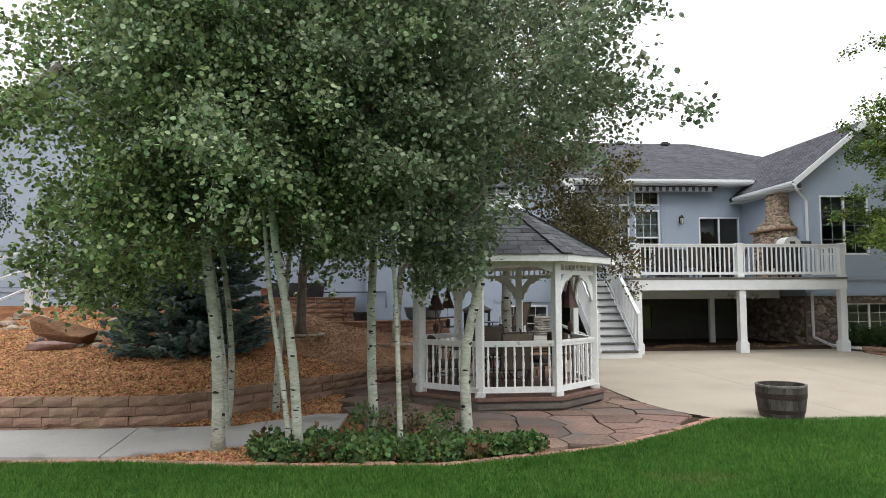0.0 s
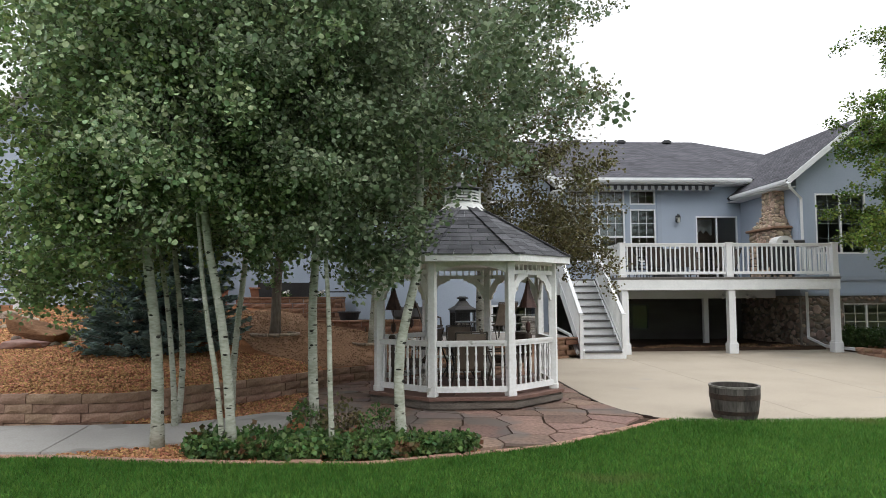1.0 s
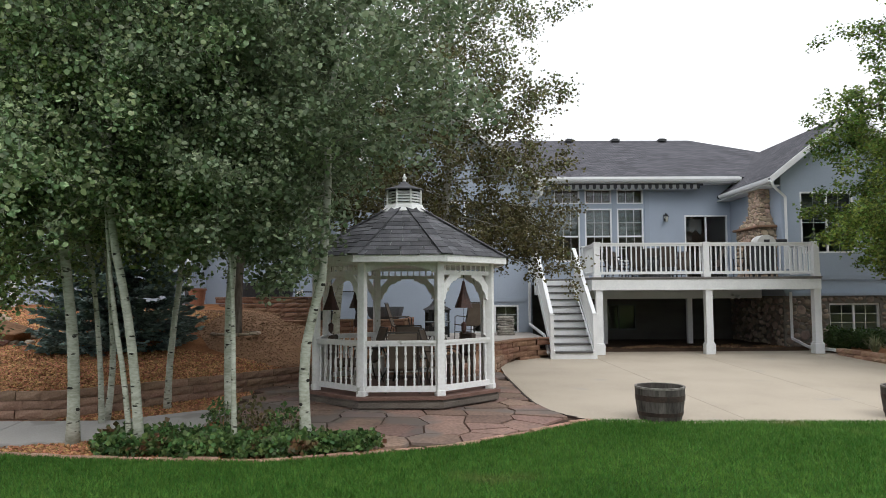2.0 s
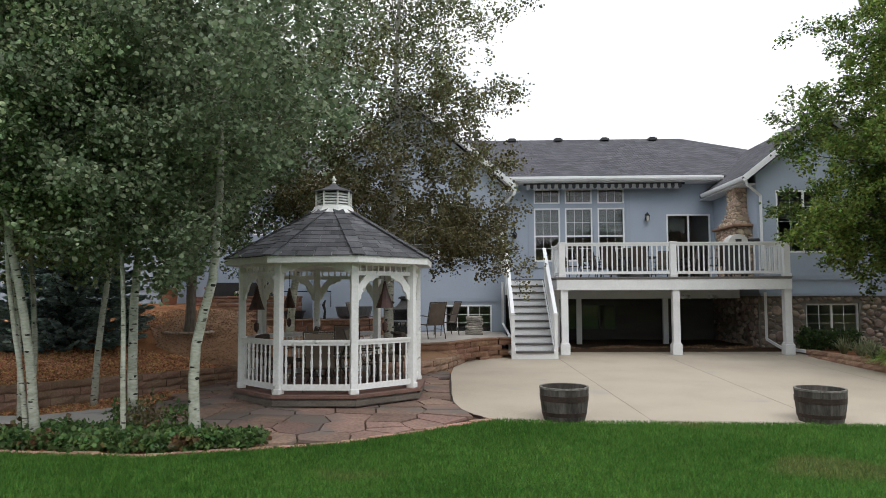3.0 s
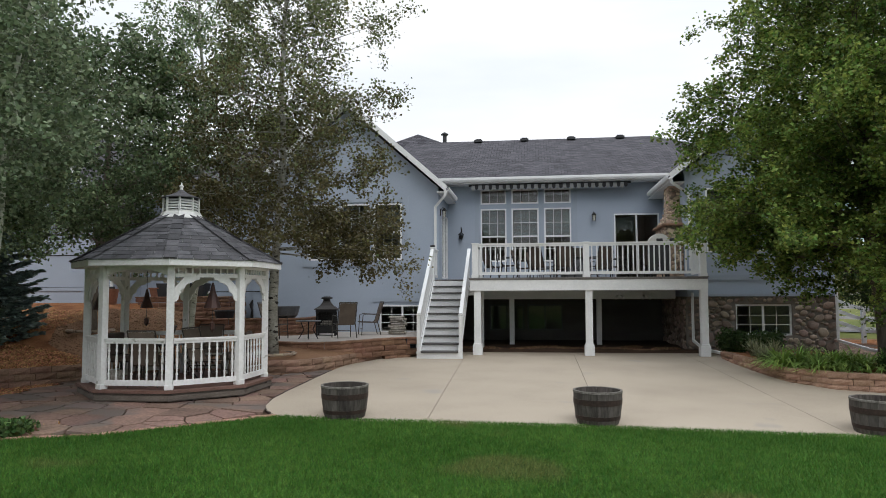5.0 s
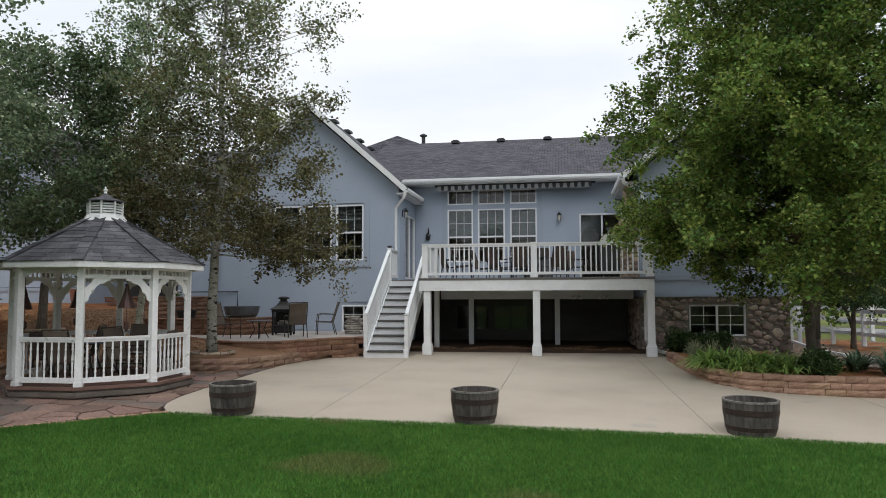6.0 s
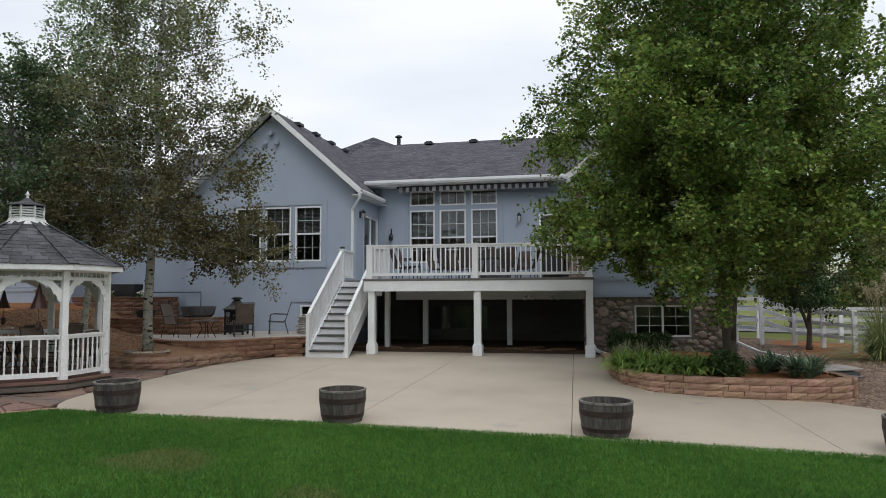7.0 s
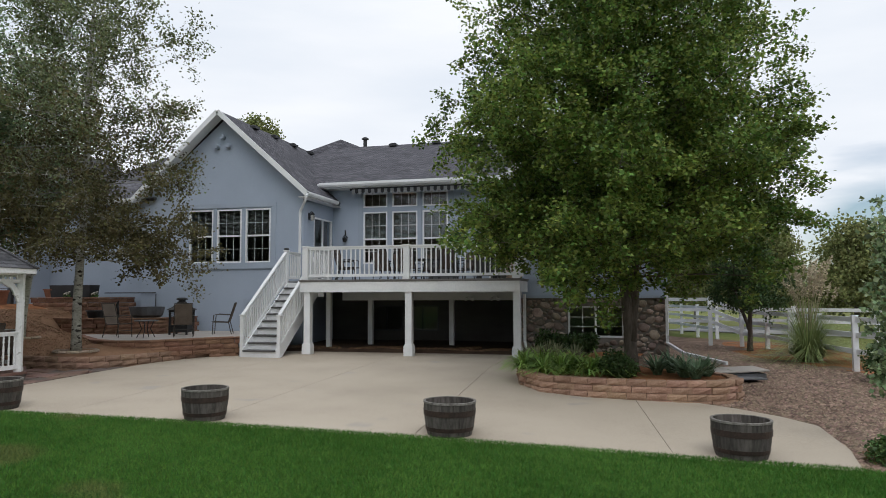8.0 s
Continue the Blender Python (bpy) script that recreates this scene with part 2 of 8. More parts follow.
BARK_ASPEN = surface("pale_aspen_bark", (0.27, 0.28, 0.215), (0.53, 0.535, 0.46), scale=2.2, fine=14, rough=0.85, bump=0.3, streak=(1, 1, 2.6),
                     spots=((0.085, 0.08, 0.065), 8.0, 0.635), gloss=0.2)
BARK_SPOTTED = surface("spotted_grey_bark", (0.19, 0.185, 0.155), (0.40, 0.395, 0.35), scale=2.6, fine=16, rough=0.9, bump=0.4, streak=(1, 1, 1.8), spots=((0.05, 0.045, 0.038), 7.0, 0.60), gloss=0.15)
BARK_SCAR = surface("dark_bark_scar", (0.022, 0.02, 0.017), (0.06, 0.055, 0.047), scale=8, fine=40, rough=0.95, bump=0.6, gloss=0.1)
BARK_LIMB = surface("grey_limb_bark", (0.20, 0.20, 0.155), (0.33, 0.33, 0.27), scale=4, fine=16, rough=0.9, bump=0.3, gloss=0.15)
BARK_GREY = surface("grey_brown_bark", (0.14, 0.115, 0.095), (0.27, 0.235, 0.20), scale=5, fine=22, rough=0.95, bump=0.7, streak=(1, 1, 0.3), depth=0.02, gloss=0.15)
BARK_DARK = surface("dark_furrowed_bark", (0.06, 0.048, 0.04), (0.135, 0.11, 0.09), scale=6, fine=22, rough=0.95, bump=0.9, streak=(1, 1, 0.25), depth=0.03, gloss=0.15)
LEAF_ASPEN = surface("aspen_leaves", (0.132, 0.190, 0.084), (0.285, 0.368, 0.195), scale=0.5, fine=6, rough=0.45, bump=0, island=0.65, leaf=True, gloss=0.45, through_leaf=0.26)
LEAF_LIGHT = surface("yellow_green_aspen_leaves", (0.125, 0.185, 0.060), (0.270, 0.365, 0.150), scale=0.5, fine=6, rough=0.45, bump=0, island=0.65, leaf=True, gloss=0.45, through_leaf=0.3)
LEAF_GREY = surface("grey_green_aspen_leaves", (0.112, 0.155, 0.082), (0.235, 0.292, 0.175), scale=0.5, fine=6, rough=0.5, bump=0, island=0.5, leaf=True, gloss=0.35)
LEAF_OLIVE = surface("olive_brown_leaves", (0.078, 0.069, 0.028), (0.156, 0.141, 0.059), scale=0.35, fine=4, rough=0.55, bump=0, island=0.5, leaf=True, gloss=0.35)
LEAF_MAPLE = surface("maple_leaves", (0.060, 0.108, 0.020), (0.225, 0.305, 0.068), scale=0.45, fine=5, rough=0.55, bump=0, island=0.65, leaf=True, gloss=0.3, through_leaf=0.40)
LEAF_DEEP = surface("deep_green_aspen_leaves", (0.070, 0.112, 0.048), (0.165, 0.225, 0.110), scale=0.5, fine=6, rough=0.5, bump=0, island=0.5, leaf=True, gloss=0.35)
LEAF_TOP = surface("olive_green_leaves", (0.092, 0.112, 0.045), (0.192, 0.222, 0.100), scale=0.5, fine=5, rough=0.5, bump=0, island=0.5, leaf=True, gloss=0.35)
LEAF_DARK = surface("dark_green_leaves", (0.031, 0.063, 0.020), (0.070, 0.119, 0.035), scale=1, fine=8, rough=0.55, bump=0, island=0.4, leaf=True, gloss=0.35)
LEAF_IVY = surface("ground_cover_leaves", (0.050, 0.105, 0.030), (0.125, 0.205, 0.065), scale=2.5, fine=9, rough=0.5, bump=0, island=0.6, leaf=True, gloss=0.35, spots=((0.17, 0.10, 0.05), 3.0, 0.62))
LEAF_LILY = surface("daylily_blades", (0.17, 0.29, 0.06), (0.34, 0.48, 0.14), scale=1.2, fine=8, rough=0.5, bump=0, island=0.35, leaf=True, gloss=0.35)
LEAF_PALE = surface("pale_variegated_blades", (0.17, 0.20, 0.10), (0.33, 0.34, 0.20), scale=1.2, fine=8, rough=0.55, bump=0, island=0.35, leaf=True)
LEAF_FAR = surface("far_foliage", (0.135, 0.160, 0.056), (0.265, 0.285, 0.112), scale=0.4, fine=3, rough=0.8, bump=0, island=0.45, leaf=True, gloss=0.2)
NEEDLE = surface("blue_spruce_needles", (0.150, 0.215, 0.195), (0.320, 0.410, 0.385), scale=1, fine=8, rough=0.6, bump=0, island=0.45, leaf=True, gloss=0.25)
PLUME = surface("grass_plumes", (0.42, 0.36, 0.25), (0.60, 0.53, 0.40), scale=3, fine=20, rough=0.9, bump=0, island=0.3, leaf=True, gloss=0.1)
ROCK = surface("red_brown_boulder", (0.13, 0.068, 0.036), (0.27, 0.15, 0.085), scale=2, fine=14, rough=0.9, bump=0.8, depth=0.03, streak=(1, 1, 2.5), gloss=0.2)
SLAB = surface("pink_sandstone_slab", (0.22, 0.13, 0.11), (0.34, 0.22, 0.19), scale=2, fine=14, rough=0.9, bump=0.6, depth=0.02, gloss=0.2)
FIELDSTONE = surface("tan_fieldstone", (0.25, 0.19, 0.14), (0.42, 0.35, 0.28), scale=4, fine=20, rough=0.9, bump=0.5, vary=0.3, gloss=0.2)
IRON = surface("black_iron", (0.012, 0.012, 0.013), (0.03, 0.029, 0.029), scale=5, fine=30, rough=0.5, bump=0.1, metal=0.3)
STEEL_GREY = surface("grey_weathered_metal", (0.09, 0.095, 0.10), (0.15, 0.155, 0.165), scale=4, fine=30, rough=0.5, bump=0.1, metal=0.4)
BRONZE = surface("bronze_chair_frame", (0.045, 0.037, 0.031), (0.075, 0.063, 0.052), scale=4, fine=30, rough=0.45, bump=0.05, metal=0.4)
SLING = surface("tan_sling_fabric", (0.125, 0.098, 0.078), (0.185, 0.15, 0.122), scale=4, fine=120, rough=0.9, bump=0.3, gloss=0.15)
GRILL_PALE = surface("pale_grey_enamel", (0.50, 0.49, 0.46), (0.60, 0.59, 0.56), scale=2, fine=20, rough=0.5, bump=0.05)
CHARCOAL = surface("charcoal_plastic", (0.018, 0.018, 0.020), (0.035, 0.035, 0.038), scale=3, fine=30, rough=0.55, bump=0.1)
AWN_DARK = surface("charcoal_awning_cloth", (0.045, 0.046, 0.052), (0.075, 0.076, 0.083), scale=5, fine=90, rough=0.95, bump=0.2)
AWN_LIGHT = surface("light_awning_cloth", (0.36, 0.37, 0.385), (0.46, 0.47, 0.48), scale=5, fine=90, rough=0.95, bump=0.2)
TERRACOTTA = surface("terracotta", (0.24, 0.10, 0.06), (0.33, 0.15, 0.09), scale=4, fine=25, rough=0.85, bump=0.2)
BELL = surface("dark_copper_chime", (0.035, 0.018, 0.015), (0.075, 0.034, 0.027), scale=5, fine=20, rough=0.5, bump=0.1, metal=0.3)
BIRCH_LOG = surface("pale_split_log", (0.20, 0.18, 0.155), (0.48, 0.45, 0.41), scale=8, fine=30, rough=0.9, bump=0.4, vary=0.25)
DEAD_LEAF = surface("dead_leaves", (0.10, 0.055, 0.03), (0.24, 0.15, 0.09), scale=4, fine=30, rough=0.9, bump=0, island=0.5, gloss=0.1)
# darker copy of the pale slats, with the shade indoors put into the colour
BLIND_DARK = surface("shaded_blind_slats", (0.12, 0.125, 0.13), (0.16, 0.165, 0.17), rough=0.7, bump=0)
LEAF_BLUE = surface("blue_green_straps", (0.075, 0.13, 0.075), (0.16, 0.24, 0.14), scale=1.2, fine=8, rough=0.5, bump=0, island=0.35, leaf=True, gloss=0.35)
HOOD_STEEL = surface("sooty_brown_steel", (0.028, 0.025, 0.024), (0.055, 0.048, 0.045), scale=4, fine=30, rough=0.55, bump=0.1, metal=0.3)
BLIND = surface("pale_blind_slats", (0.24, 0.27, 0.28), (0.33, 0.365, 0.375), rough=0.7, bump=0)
ROOM = surface("room_plaster", (0.28, 0.26, 0.23), (0.33, 0.31, 0.28), scale=1, rough=0.95, bump=0.05)
ROAD = surface("grey_asphalt", (0.13, 0.13, 0.135), (0.20, 0.20, 0.205), scale=0.6, fine=20, rough=0.95, bump=0.3)
# the blue of distance haze is put straight into the hill colour
HAZE_HILL = surface("haze_tinted_hills", (0.10, 0.14, 0.17), (0.14, 0.18, 0.21), scale=0.01, fine=0.1, rough=1.0, bump=0)
CAR_WHITE = surface("white_car_paint", (0.72, 0.73, 0.74), (0.76, 0.77, 0.78), rough=0.25, bump=0, scale=1)
TYRE = surface("tyre_rubber", (0.018, 0.018, 0.018), (0.03, 0.03, 0.03), rough=0.85, bump=0.1)
CUSHION = surface("brown_cushion", (0.06, 0.045, 0.036), (0.10, 0.075, 0.06), scale=5, fine=60, rough=0.95, bump=0.2)
FLOWER_PINK = surface("pale_petals", (0.65, 0.62, 0.60), (0.78, 0.75, 0.74), rough=0.7, bump=0, island=0.2)

GLASS = bpy.data.materials.new("window_glass")
GLASS.use_nodes = True
GLASS.node_tree.nodes["Principled BSDF"].inputs["Transmission Weight"].default_value = 1.0
GLASS.node_tree.nodes["Principled BSDF"].inputs["Roughness"].default_value = 0.02
GLASS.node_tree.nodes["Principled BSDF"].inputs["IOR"].default_value = 1.45
GLASS.node_tree.nodes["Principled BSDF"].inputs["Base Color"].default_value = (0.72, 0.78, 0.78, 1)
LAMP_GLASS = bpy.data.materials.new("frosted_lamp_glass")
LAMP_GLASS.use_nodes = True
LAMP_GLASS.node_tree.nodes["Principled BSDF"].inputs["Base Color"].default_value = (0.55, 0.55, 0.5, 1)
LAMP_GLASS.node_tree.nodes["Principled BSDF"].inputs["Roughness"].default_value = 0.3
GLOW = bpy.data.materials.new("warm_lit_lamp")
GLOW.use_nodes = True
GLOW.node_tree.nodes["Principled BSDF"].inputs["Base Color"].default_value = (0.8, 0.3, 0.15, 1)
GLOW.node_tree.nodes["Principled BSDF"].inputs["Emission Color"].default_value = (1.0, 0.35, 0.18, 1)
GLOW.node_tree.nodes["Principled BSDF"].inputs["Emission Strength"].default_value = 1.2

# ---------------------------------------------------------------- building helpers
def mesh_of(name, verts, faces, material):
    me = bpy.data.meshes.new(name)
    me.from_pydata([tuple(v) for v in verts], [], [tuple(f) for f in faces])
    me.materials.append(material)
    return me


def bm_mesh(name, bm, material, smooth=False):
    me = bpy.data.meshes.new(name)
    if smooth:
        for f in bm.faces:
            f.smooth = True
    bm.normal_update()
    bm.to_mesh(me)
    bm.free()
    me.materials.append(material)
    return me


def thing(name, x, y, z, turn=0.0, label="", category="", group=""):
    """An Empty at the base of a thing; its parts are built round it."""
    ob = new(name)
    ob.empty_display_size = 0.2
    ob.matrix_basis = pose(x, y, z, 0, 0, turn)
    return tagged(ob, label, category, group)


def part(name, bm, material, parent, label="", smooth=False):
    ob = new(name, bm_mesh(name, bm, material, smooth))
    ob.parent = parent
    return tagged(ob, label)


def piece(name, me, parent, m=None):
    """A further object on a mesh that others share, under its thing."""
    ob = new(name, me)
    ob.parent = parent
    if m is not None:
        ob.matrix_basis = m
    return ob


def structure(name, bm, material, label="", category="", smooth=False):
    ob = new(name, bm_mesh(name, bm, material, smooth))
    return tagged(ob, label, category, kind="structure")


def stuff(name, verts, faces, material, label, category, parent=None):
    """Many small elements as one mesh, from arrays of verts and equal-sided faces."""
    verts = np.asarray(verts, np.float32).reshape(-1, 3)
    faces = np.asarray(faces, np.int32)
    sides = faces.shape[1]
    me = bpy.data.meshes.new(name)
    me.vertices.add(len(verts))
    me.vertices.foreach_set("co", verts.ravel())
    me.loops.add(faces.size)
    me.loops.foreach_set("vertex_index", faces.ravel())
    me.polygons.add(len(faces))
    me.polygons.foreach_set("loop_start", np.arange(0, faces.size, sides, dtype=np.int32))
    me.update(calc_edges=True)
    me.materials.append(material)
    ob = new(name, me)
    if parent is None:
        return tagged(ob, label, category, kind="stuff")
    ob.parent = parent
    return tagged(ob, label, kind="stuff")


def box(bm, x0, x1, y0, y1, z0, z1, bevel=0.0):
    vs = [bm.verts.new(p) for p in ((x0, y0, z0), (x1, y0, z0), (x1, y1, z0), (x0, y1, z0), (x0, y0, z1), (x1, y0, z1), (x1, y1, z1), (x0, y1, z1))]
    fs = [bm.faces.new([vs[i] for i in f]) for f in ((3, 2, 1, 0), (4, 5, 6, 7), (0, 1, 5, 4), (1, 2, 6, 5), (2, 3, 7, 6), (3, 0, 4, 7))]
    if bevel:
        edges = list({e for f in fs for e in f.edges})
        bmesh.ops.bevel(bm, geom=edges, offset=bevel, segments=1, affect="EDGES")
    return bm


def boxes(*rows, bevel=0.0):
    bm = bmesh.new()
    for r in rows:
        box(bm, *r, bevel=bevel)
    return bm


def beam(bm, a, b, wide, high, up=(0, 0, 1)):
    """A straight bar of rectangular section from a to b."""
    a, b = Vector(a), Vector(b)
    d = (b - a).normalized()
    side = d.cross(Vector(up))
    if side.length < 1e-4:
        side = Vector((1, 0, 0))
    side.normalize()
    top = side.cross(d).normalized()
    vs = [bm.verts.new(p + side * sx * wide / 2 + top * sz * high / 2) for p in (a, b) for sx, sz in ((-1, -1), (1, -1), (1, 1), (-1, 1))]
    for f in ((3, 2, 1, 0), (4, 5, 6, 7), (0, 1, 5, 4), (1, 2, 6, 5), (2, 3, 7, 6), (3, 0, 4, 7)):
        bm.faces.new([vs[i] for i in f])
    return bm


def tube(bm, points, radii, seg=8, cap=True):
    """A tapered round tube through points."""
    pts = [Vector(p) for p in points]
    rings = []
    ref = Vector((0.31, 0.95, 0.05))
    for i, p in enumerate(pts):
        d = (pts[min(i + 1, len(pts) - 1)] - pts[max(i - 1, 0)]).normalized()
        u = d.cross(ref)
        if u.length < 0.05:
            u = d.cross(Vector((1, 0, 0)))
        u.normalize()
        v = d.cross(u)
        r = radii[i] if hasattr(radii, "__len__") else radii
        rings.append([bm.verts.new(p + (u * math.cos(k * 2 * math.pi / seg) + v * math.sin(k * 2 * math.pi / seg)) * r) for k in range(seg)])
    for a, b in zip(rings, rings[1:]):
        for k in range(seg):
            bm.faces.new((a[k], a[(k + 1) % seg], b[(k + 1) % seg], b[k]))
    if cap:
        bm.faces.new(rings[0][::-1])
        bm.faces.new(rings[-1])
    return bm


def lathe(bm, profile, seg=16, x=0.0, y=0.0, turn=0.0):
    """A turned form from (radius, height) rows; a radius of 0 closes it."""
    rings = []
    for r, z in profile:
        if r <= 1e-5:
            rings.append([bm.verts.new((x, y, z))])
        else:
            rings.append([bm.verts.new((x + r * math.cos(turn + k * 2 * math.pi / seg), y + r * math.sin(turn + k * 2 * math.pi / seg), z)) for k in range(seg)])
    for a, b in zip(rings, rings[1:]):
        for k in range(seg):
            j = (k + 1) % seg
            if len(a) == 1 and len(b) == 1:
                continue
            if len(a) == 1:
                bm.faces.new((a[0], b[j], b[k]))
            elif len(b) == 1:
                bm.faces.new((a[k], a[j], b[0]))
            else:
                bm.faces.new((a[k], a[j], b[j], b[k]))
    return bm


def prism(bm, outline, z0, z1):
    """A flat outline raised from z0 to z1."""
    lo, hi = [bm.verts.new((x, y, z0)) for x, y in outline], [bm.verts.new((x, y, z1)) for x, y in outline]
    n = len(outline)
    bm.faces.new(lo[::-1])
    bm.faces.new(hi)
    for i in range(n):
        bm.faces.new((lo[i], lo[(i + 1) % n], hi[(i + 1) % n], hi[i]))
    return bm


def slab_xz(bm, outline, y0, y1):
    """An outline in x and z, thick from y0 to y1."""
    a, b = [bm.verts.new((x, y0, z)) for x, z in outline], [bm.verts.new((x, y1, z)) for x, z in outline]
    n = len(outline)
    bm.faces.new(a)
    bm.faces.new(b[::-1])
    for i in range(n):
        bm.faces.new((a[i], b[i], b[(i + 1) % n], a[(i + 1) % n]))
    return bm


def turned(bm, m):
    bm.transform(m)
    return bm


def lump(bm, size, seed, level=2, rough=0.18):
    """An uneven stone form round the origin."""
    made = bmesh.ops.create_icosphere(bm, subdivisions=level, radius=1.0)
    off = Vector((seed * 3.7, seed * 1.3, seed * 7.1))
    for v in made["verts"]:
        k = 1 + rough * noise.noise(v.co * 1.3 + off) * 2 + 0.4 * rough * noise.noise(v.co * 3.1 + off)
        v.co = Vector((v.co.x * size[0] * k, v.co.y * size[1] * k, v.co.z * size[2] * k))
    return bm


def at_curve(rows, x):
    return float(np.interp(x, [r[0] for r in rows], [r[1] for r in rows]))


# ---------------------------------------------------------------- the lie of the land
def low_z(x, y):
    """Height of the lower level: lawn, patio, path and flagstones."""
    a = float(np.interp(x, [-2, 0, 6.3, 10.25, 14.3, 18.4, 22], [0.225, 0.18, 0.275, 0.335, 0.42, 0.53, 0.60]))
    if y >= 11:
        return -0.09 - (a - 0.09) * max(0.0, (20.5 - y) / 9.5)
    k = float(np.interp(x, [3, 8], [0.06, 0.02]))
    return -a - k * min(11 - y, 3) - 0.015 * min(max(0.0, 8 - y), 20)


LAWN_EDGE = [(-40, 9.3), (-4.5, 9.15), (-3.1, 9.08), (-1.43, 8.70), (-0.4, 8.50), (0.75, 8.42), (1.88, 8.75), (3.18, 9.22), (4.23, 9.9), (5.0, 10.52),
             (5.35, 10.70), (6.3, 10.6), (9.6, 10.7), (14.0, 10.75), (18.3, 10.74), (19.8, 10.72), (22.0, 9.9), (30, 7.0), (60, 2.0)]
LOW_WALL = [(-30, 10.9), (-5.4, 10.92), (-3.8, 10.9), (-3.04, 11.05), (-2.45, 11.6), (-1.95, 12.25), (-1.26, 13.0), (-0.71, 13.8), (-0.1, 14.75), (0.7, 15.5),
            (1.7, 15.75), (3.0, 15.7), (3.75, 15.85), (4.1, 16.3), (4.42, 17.2), (4.75, 18.5), (5.1, 19.4), (5.6, 19.85), (6.02, 19.95)]
TERRACE_WALL = [(-1.4, 20.6), (0.2, 19.6), (1.4, 18.5), (2.4, 17.65), (3.3, 17.25), (4.3, 17.55), (4.75, 18.35), (5.15, 19.15), (5.6, 19.62), (6.02, 19.75)]
TERRACE_Z = 0.45


def wall_top(x):
    return float(np.interp(x, [-30, -5, -3, -1, 1, 4, 6], [0.27, 0.23, 0.20, 0.20, 0.18, 0.155, 0.165]))


def slope_z(x, y):
    """Height of the planted slope behind the low wall."""
    d = y - at_curve(LOW_WALL, x)
    top = wall_top(x) - 0.05
    rise = float(np.interp(x, [-9, -4, -1.5, 1.0, 3.0], [0.155, 0.145, 0.16, 0.19, 0.13]))
    z = top + rise * max(0.0, d)
    z = min(z, float(np.interp(x, [-9, -4, -2, -0.6, 0.7, 1.5, 3], [1.47, 1.42, 1.12, 0.85, 0.64, 0.52, 0.42])))
    # it falls to the paving along the terrace's edge
    away = -(2.5 * (x - 2.4) + 3.0 * (y - 17.7)) / 3.905
    z = min(z, 0.42 + 0.5 * max(0.0, away) + max(0.0, -1.2 - x))
    return z + 0.03 * noise.noise(Vector((x * 0.7, y * 0.7, 3.0)))


def clip_cell(poly, x0, x1, y0, y1):
    for axis, limit, sign in ((0, x0, 1), (0, x1, -1), (1, y0, 1), (1, y1, -1)):
        out = []
        for i, p in enumerate(poly):
            q = poly[i - 1]
            ip, iq = sign * (p[axis] - limit) >= 0, sign * (q[axis] - limit) >= 0
            if ip != iq:
                t = (limit - q[axis]) / (p[axis] - q[axis])
                out.append((q[0] + t * (p[0] - q[0]), q[1] + t * (p[1] - q[1])))
            if ip:
                out.append(p)
        poly = out
        if len(poly) < 3:
            return []
    return poly


def inside(poly, x, y):
    hit = False
    for i in range(len(poly)):
        (ax, ay), (bx, by) = poly[i], poly[i - 1]
        if (ay > y) != (by > y) and x < (bx - ax) * (y - ay) / (by - ay) + ax:
            hit = not hit
    return hit


def region(poly, zf, cell=0.5, skirt=0.0):
    """A sheet over an outline in plan, following the heights zf(x, y), with a skirt down its edge."""
    bm = bmesh.new()
    verts = {}

    def vert(x, y):
        key = (round(x, 3), round(y, 3))
        if key not in verts:
            verts[key] = bm.verts.new((x, y, zf(x, y)))
        return verts[key]

    xs, ys = [p[0] for p in poly], [p[1] for p in poly]
    for i in range(math.floor(min(xs) / cell), math.ceil(max(xs) / cell)):
        column = clip_cell(poly, i * cell, (i + 1) * cell, -1e4, 1e4)
        if not column:
            continue
        for j in range(math.floor(min(ys) / cell), math.ceil(max(ys) / cell)):
            c = clip_cell(column, i * cell, (i + 1) * cell, j * cell, (j + 1) * cell)
            area = sum(c[k - 1][0] * c[k][1] - c[k][0] * c[k - 1][1] for k in range(len(c))) if c else 0
            if abs(area) < 1e-5:
                continue
            vs = []
            for p in (c if area > 0 else c[::-1]):
                v = vert(*p)
                if v not in vs:
                    vs.append(v)
            if len(vs) > 2:
                try:
                    bm.faces.new(vs)
                except ValueError:
                    pass
    if skirt:
        dense = []
        for k in range(len(poly)):
            (ax, ay), (bx, by) = poly[k - 1], poly[k]
            n = max(1, int(math.hypot(bx - ax, by - ay) / cell))
            dense += [(ax + (bx - ax) * s / n, ay + (by - ay) * s / n) for s in range(n)]
        top = [bm.verts.new((x, y, zf(x, y))) for x, y in dense]
        low = [bm.verts.new((x, y, zf(x, y) - skirt)) for x, y in dense]
        for k in range(len(dense)):
            bm.faces.new((top[k - 1], low[k - 1], low[k], top[k]))
    return bm


def resample(rows, step):
    """Points along a line in plan at even steps, with the direction."""
    p = np.array(rows, float)
    d = np.r_[0, np.cumsum(np.hypot(*np.diff(p, axis=0).T))]
    s = np.arange(step / 2, d[-1], step)
    x, y = np.interp(s, d, p[:, 0]), np.interp(s, d, p[:, 1])
    e = 0.12
    dx, dy = np.interp(s + e, d, p[:, 0]) - np.interp(s - e, d, p[:, 0]), np.interp(s + e, d, p[:, 1]) - np.interp(s - e, d, p[:, 1])
    return [(float(a), float(b), math.degrees(math.atan2(f, c))) for a, b, c, f in zip(x, y, dx, dy)]


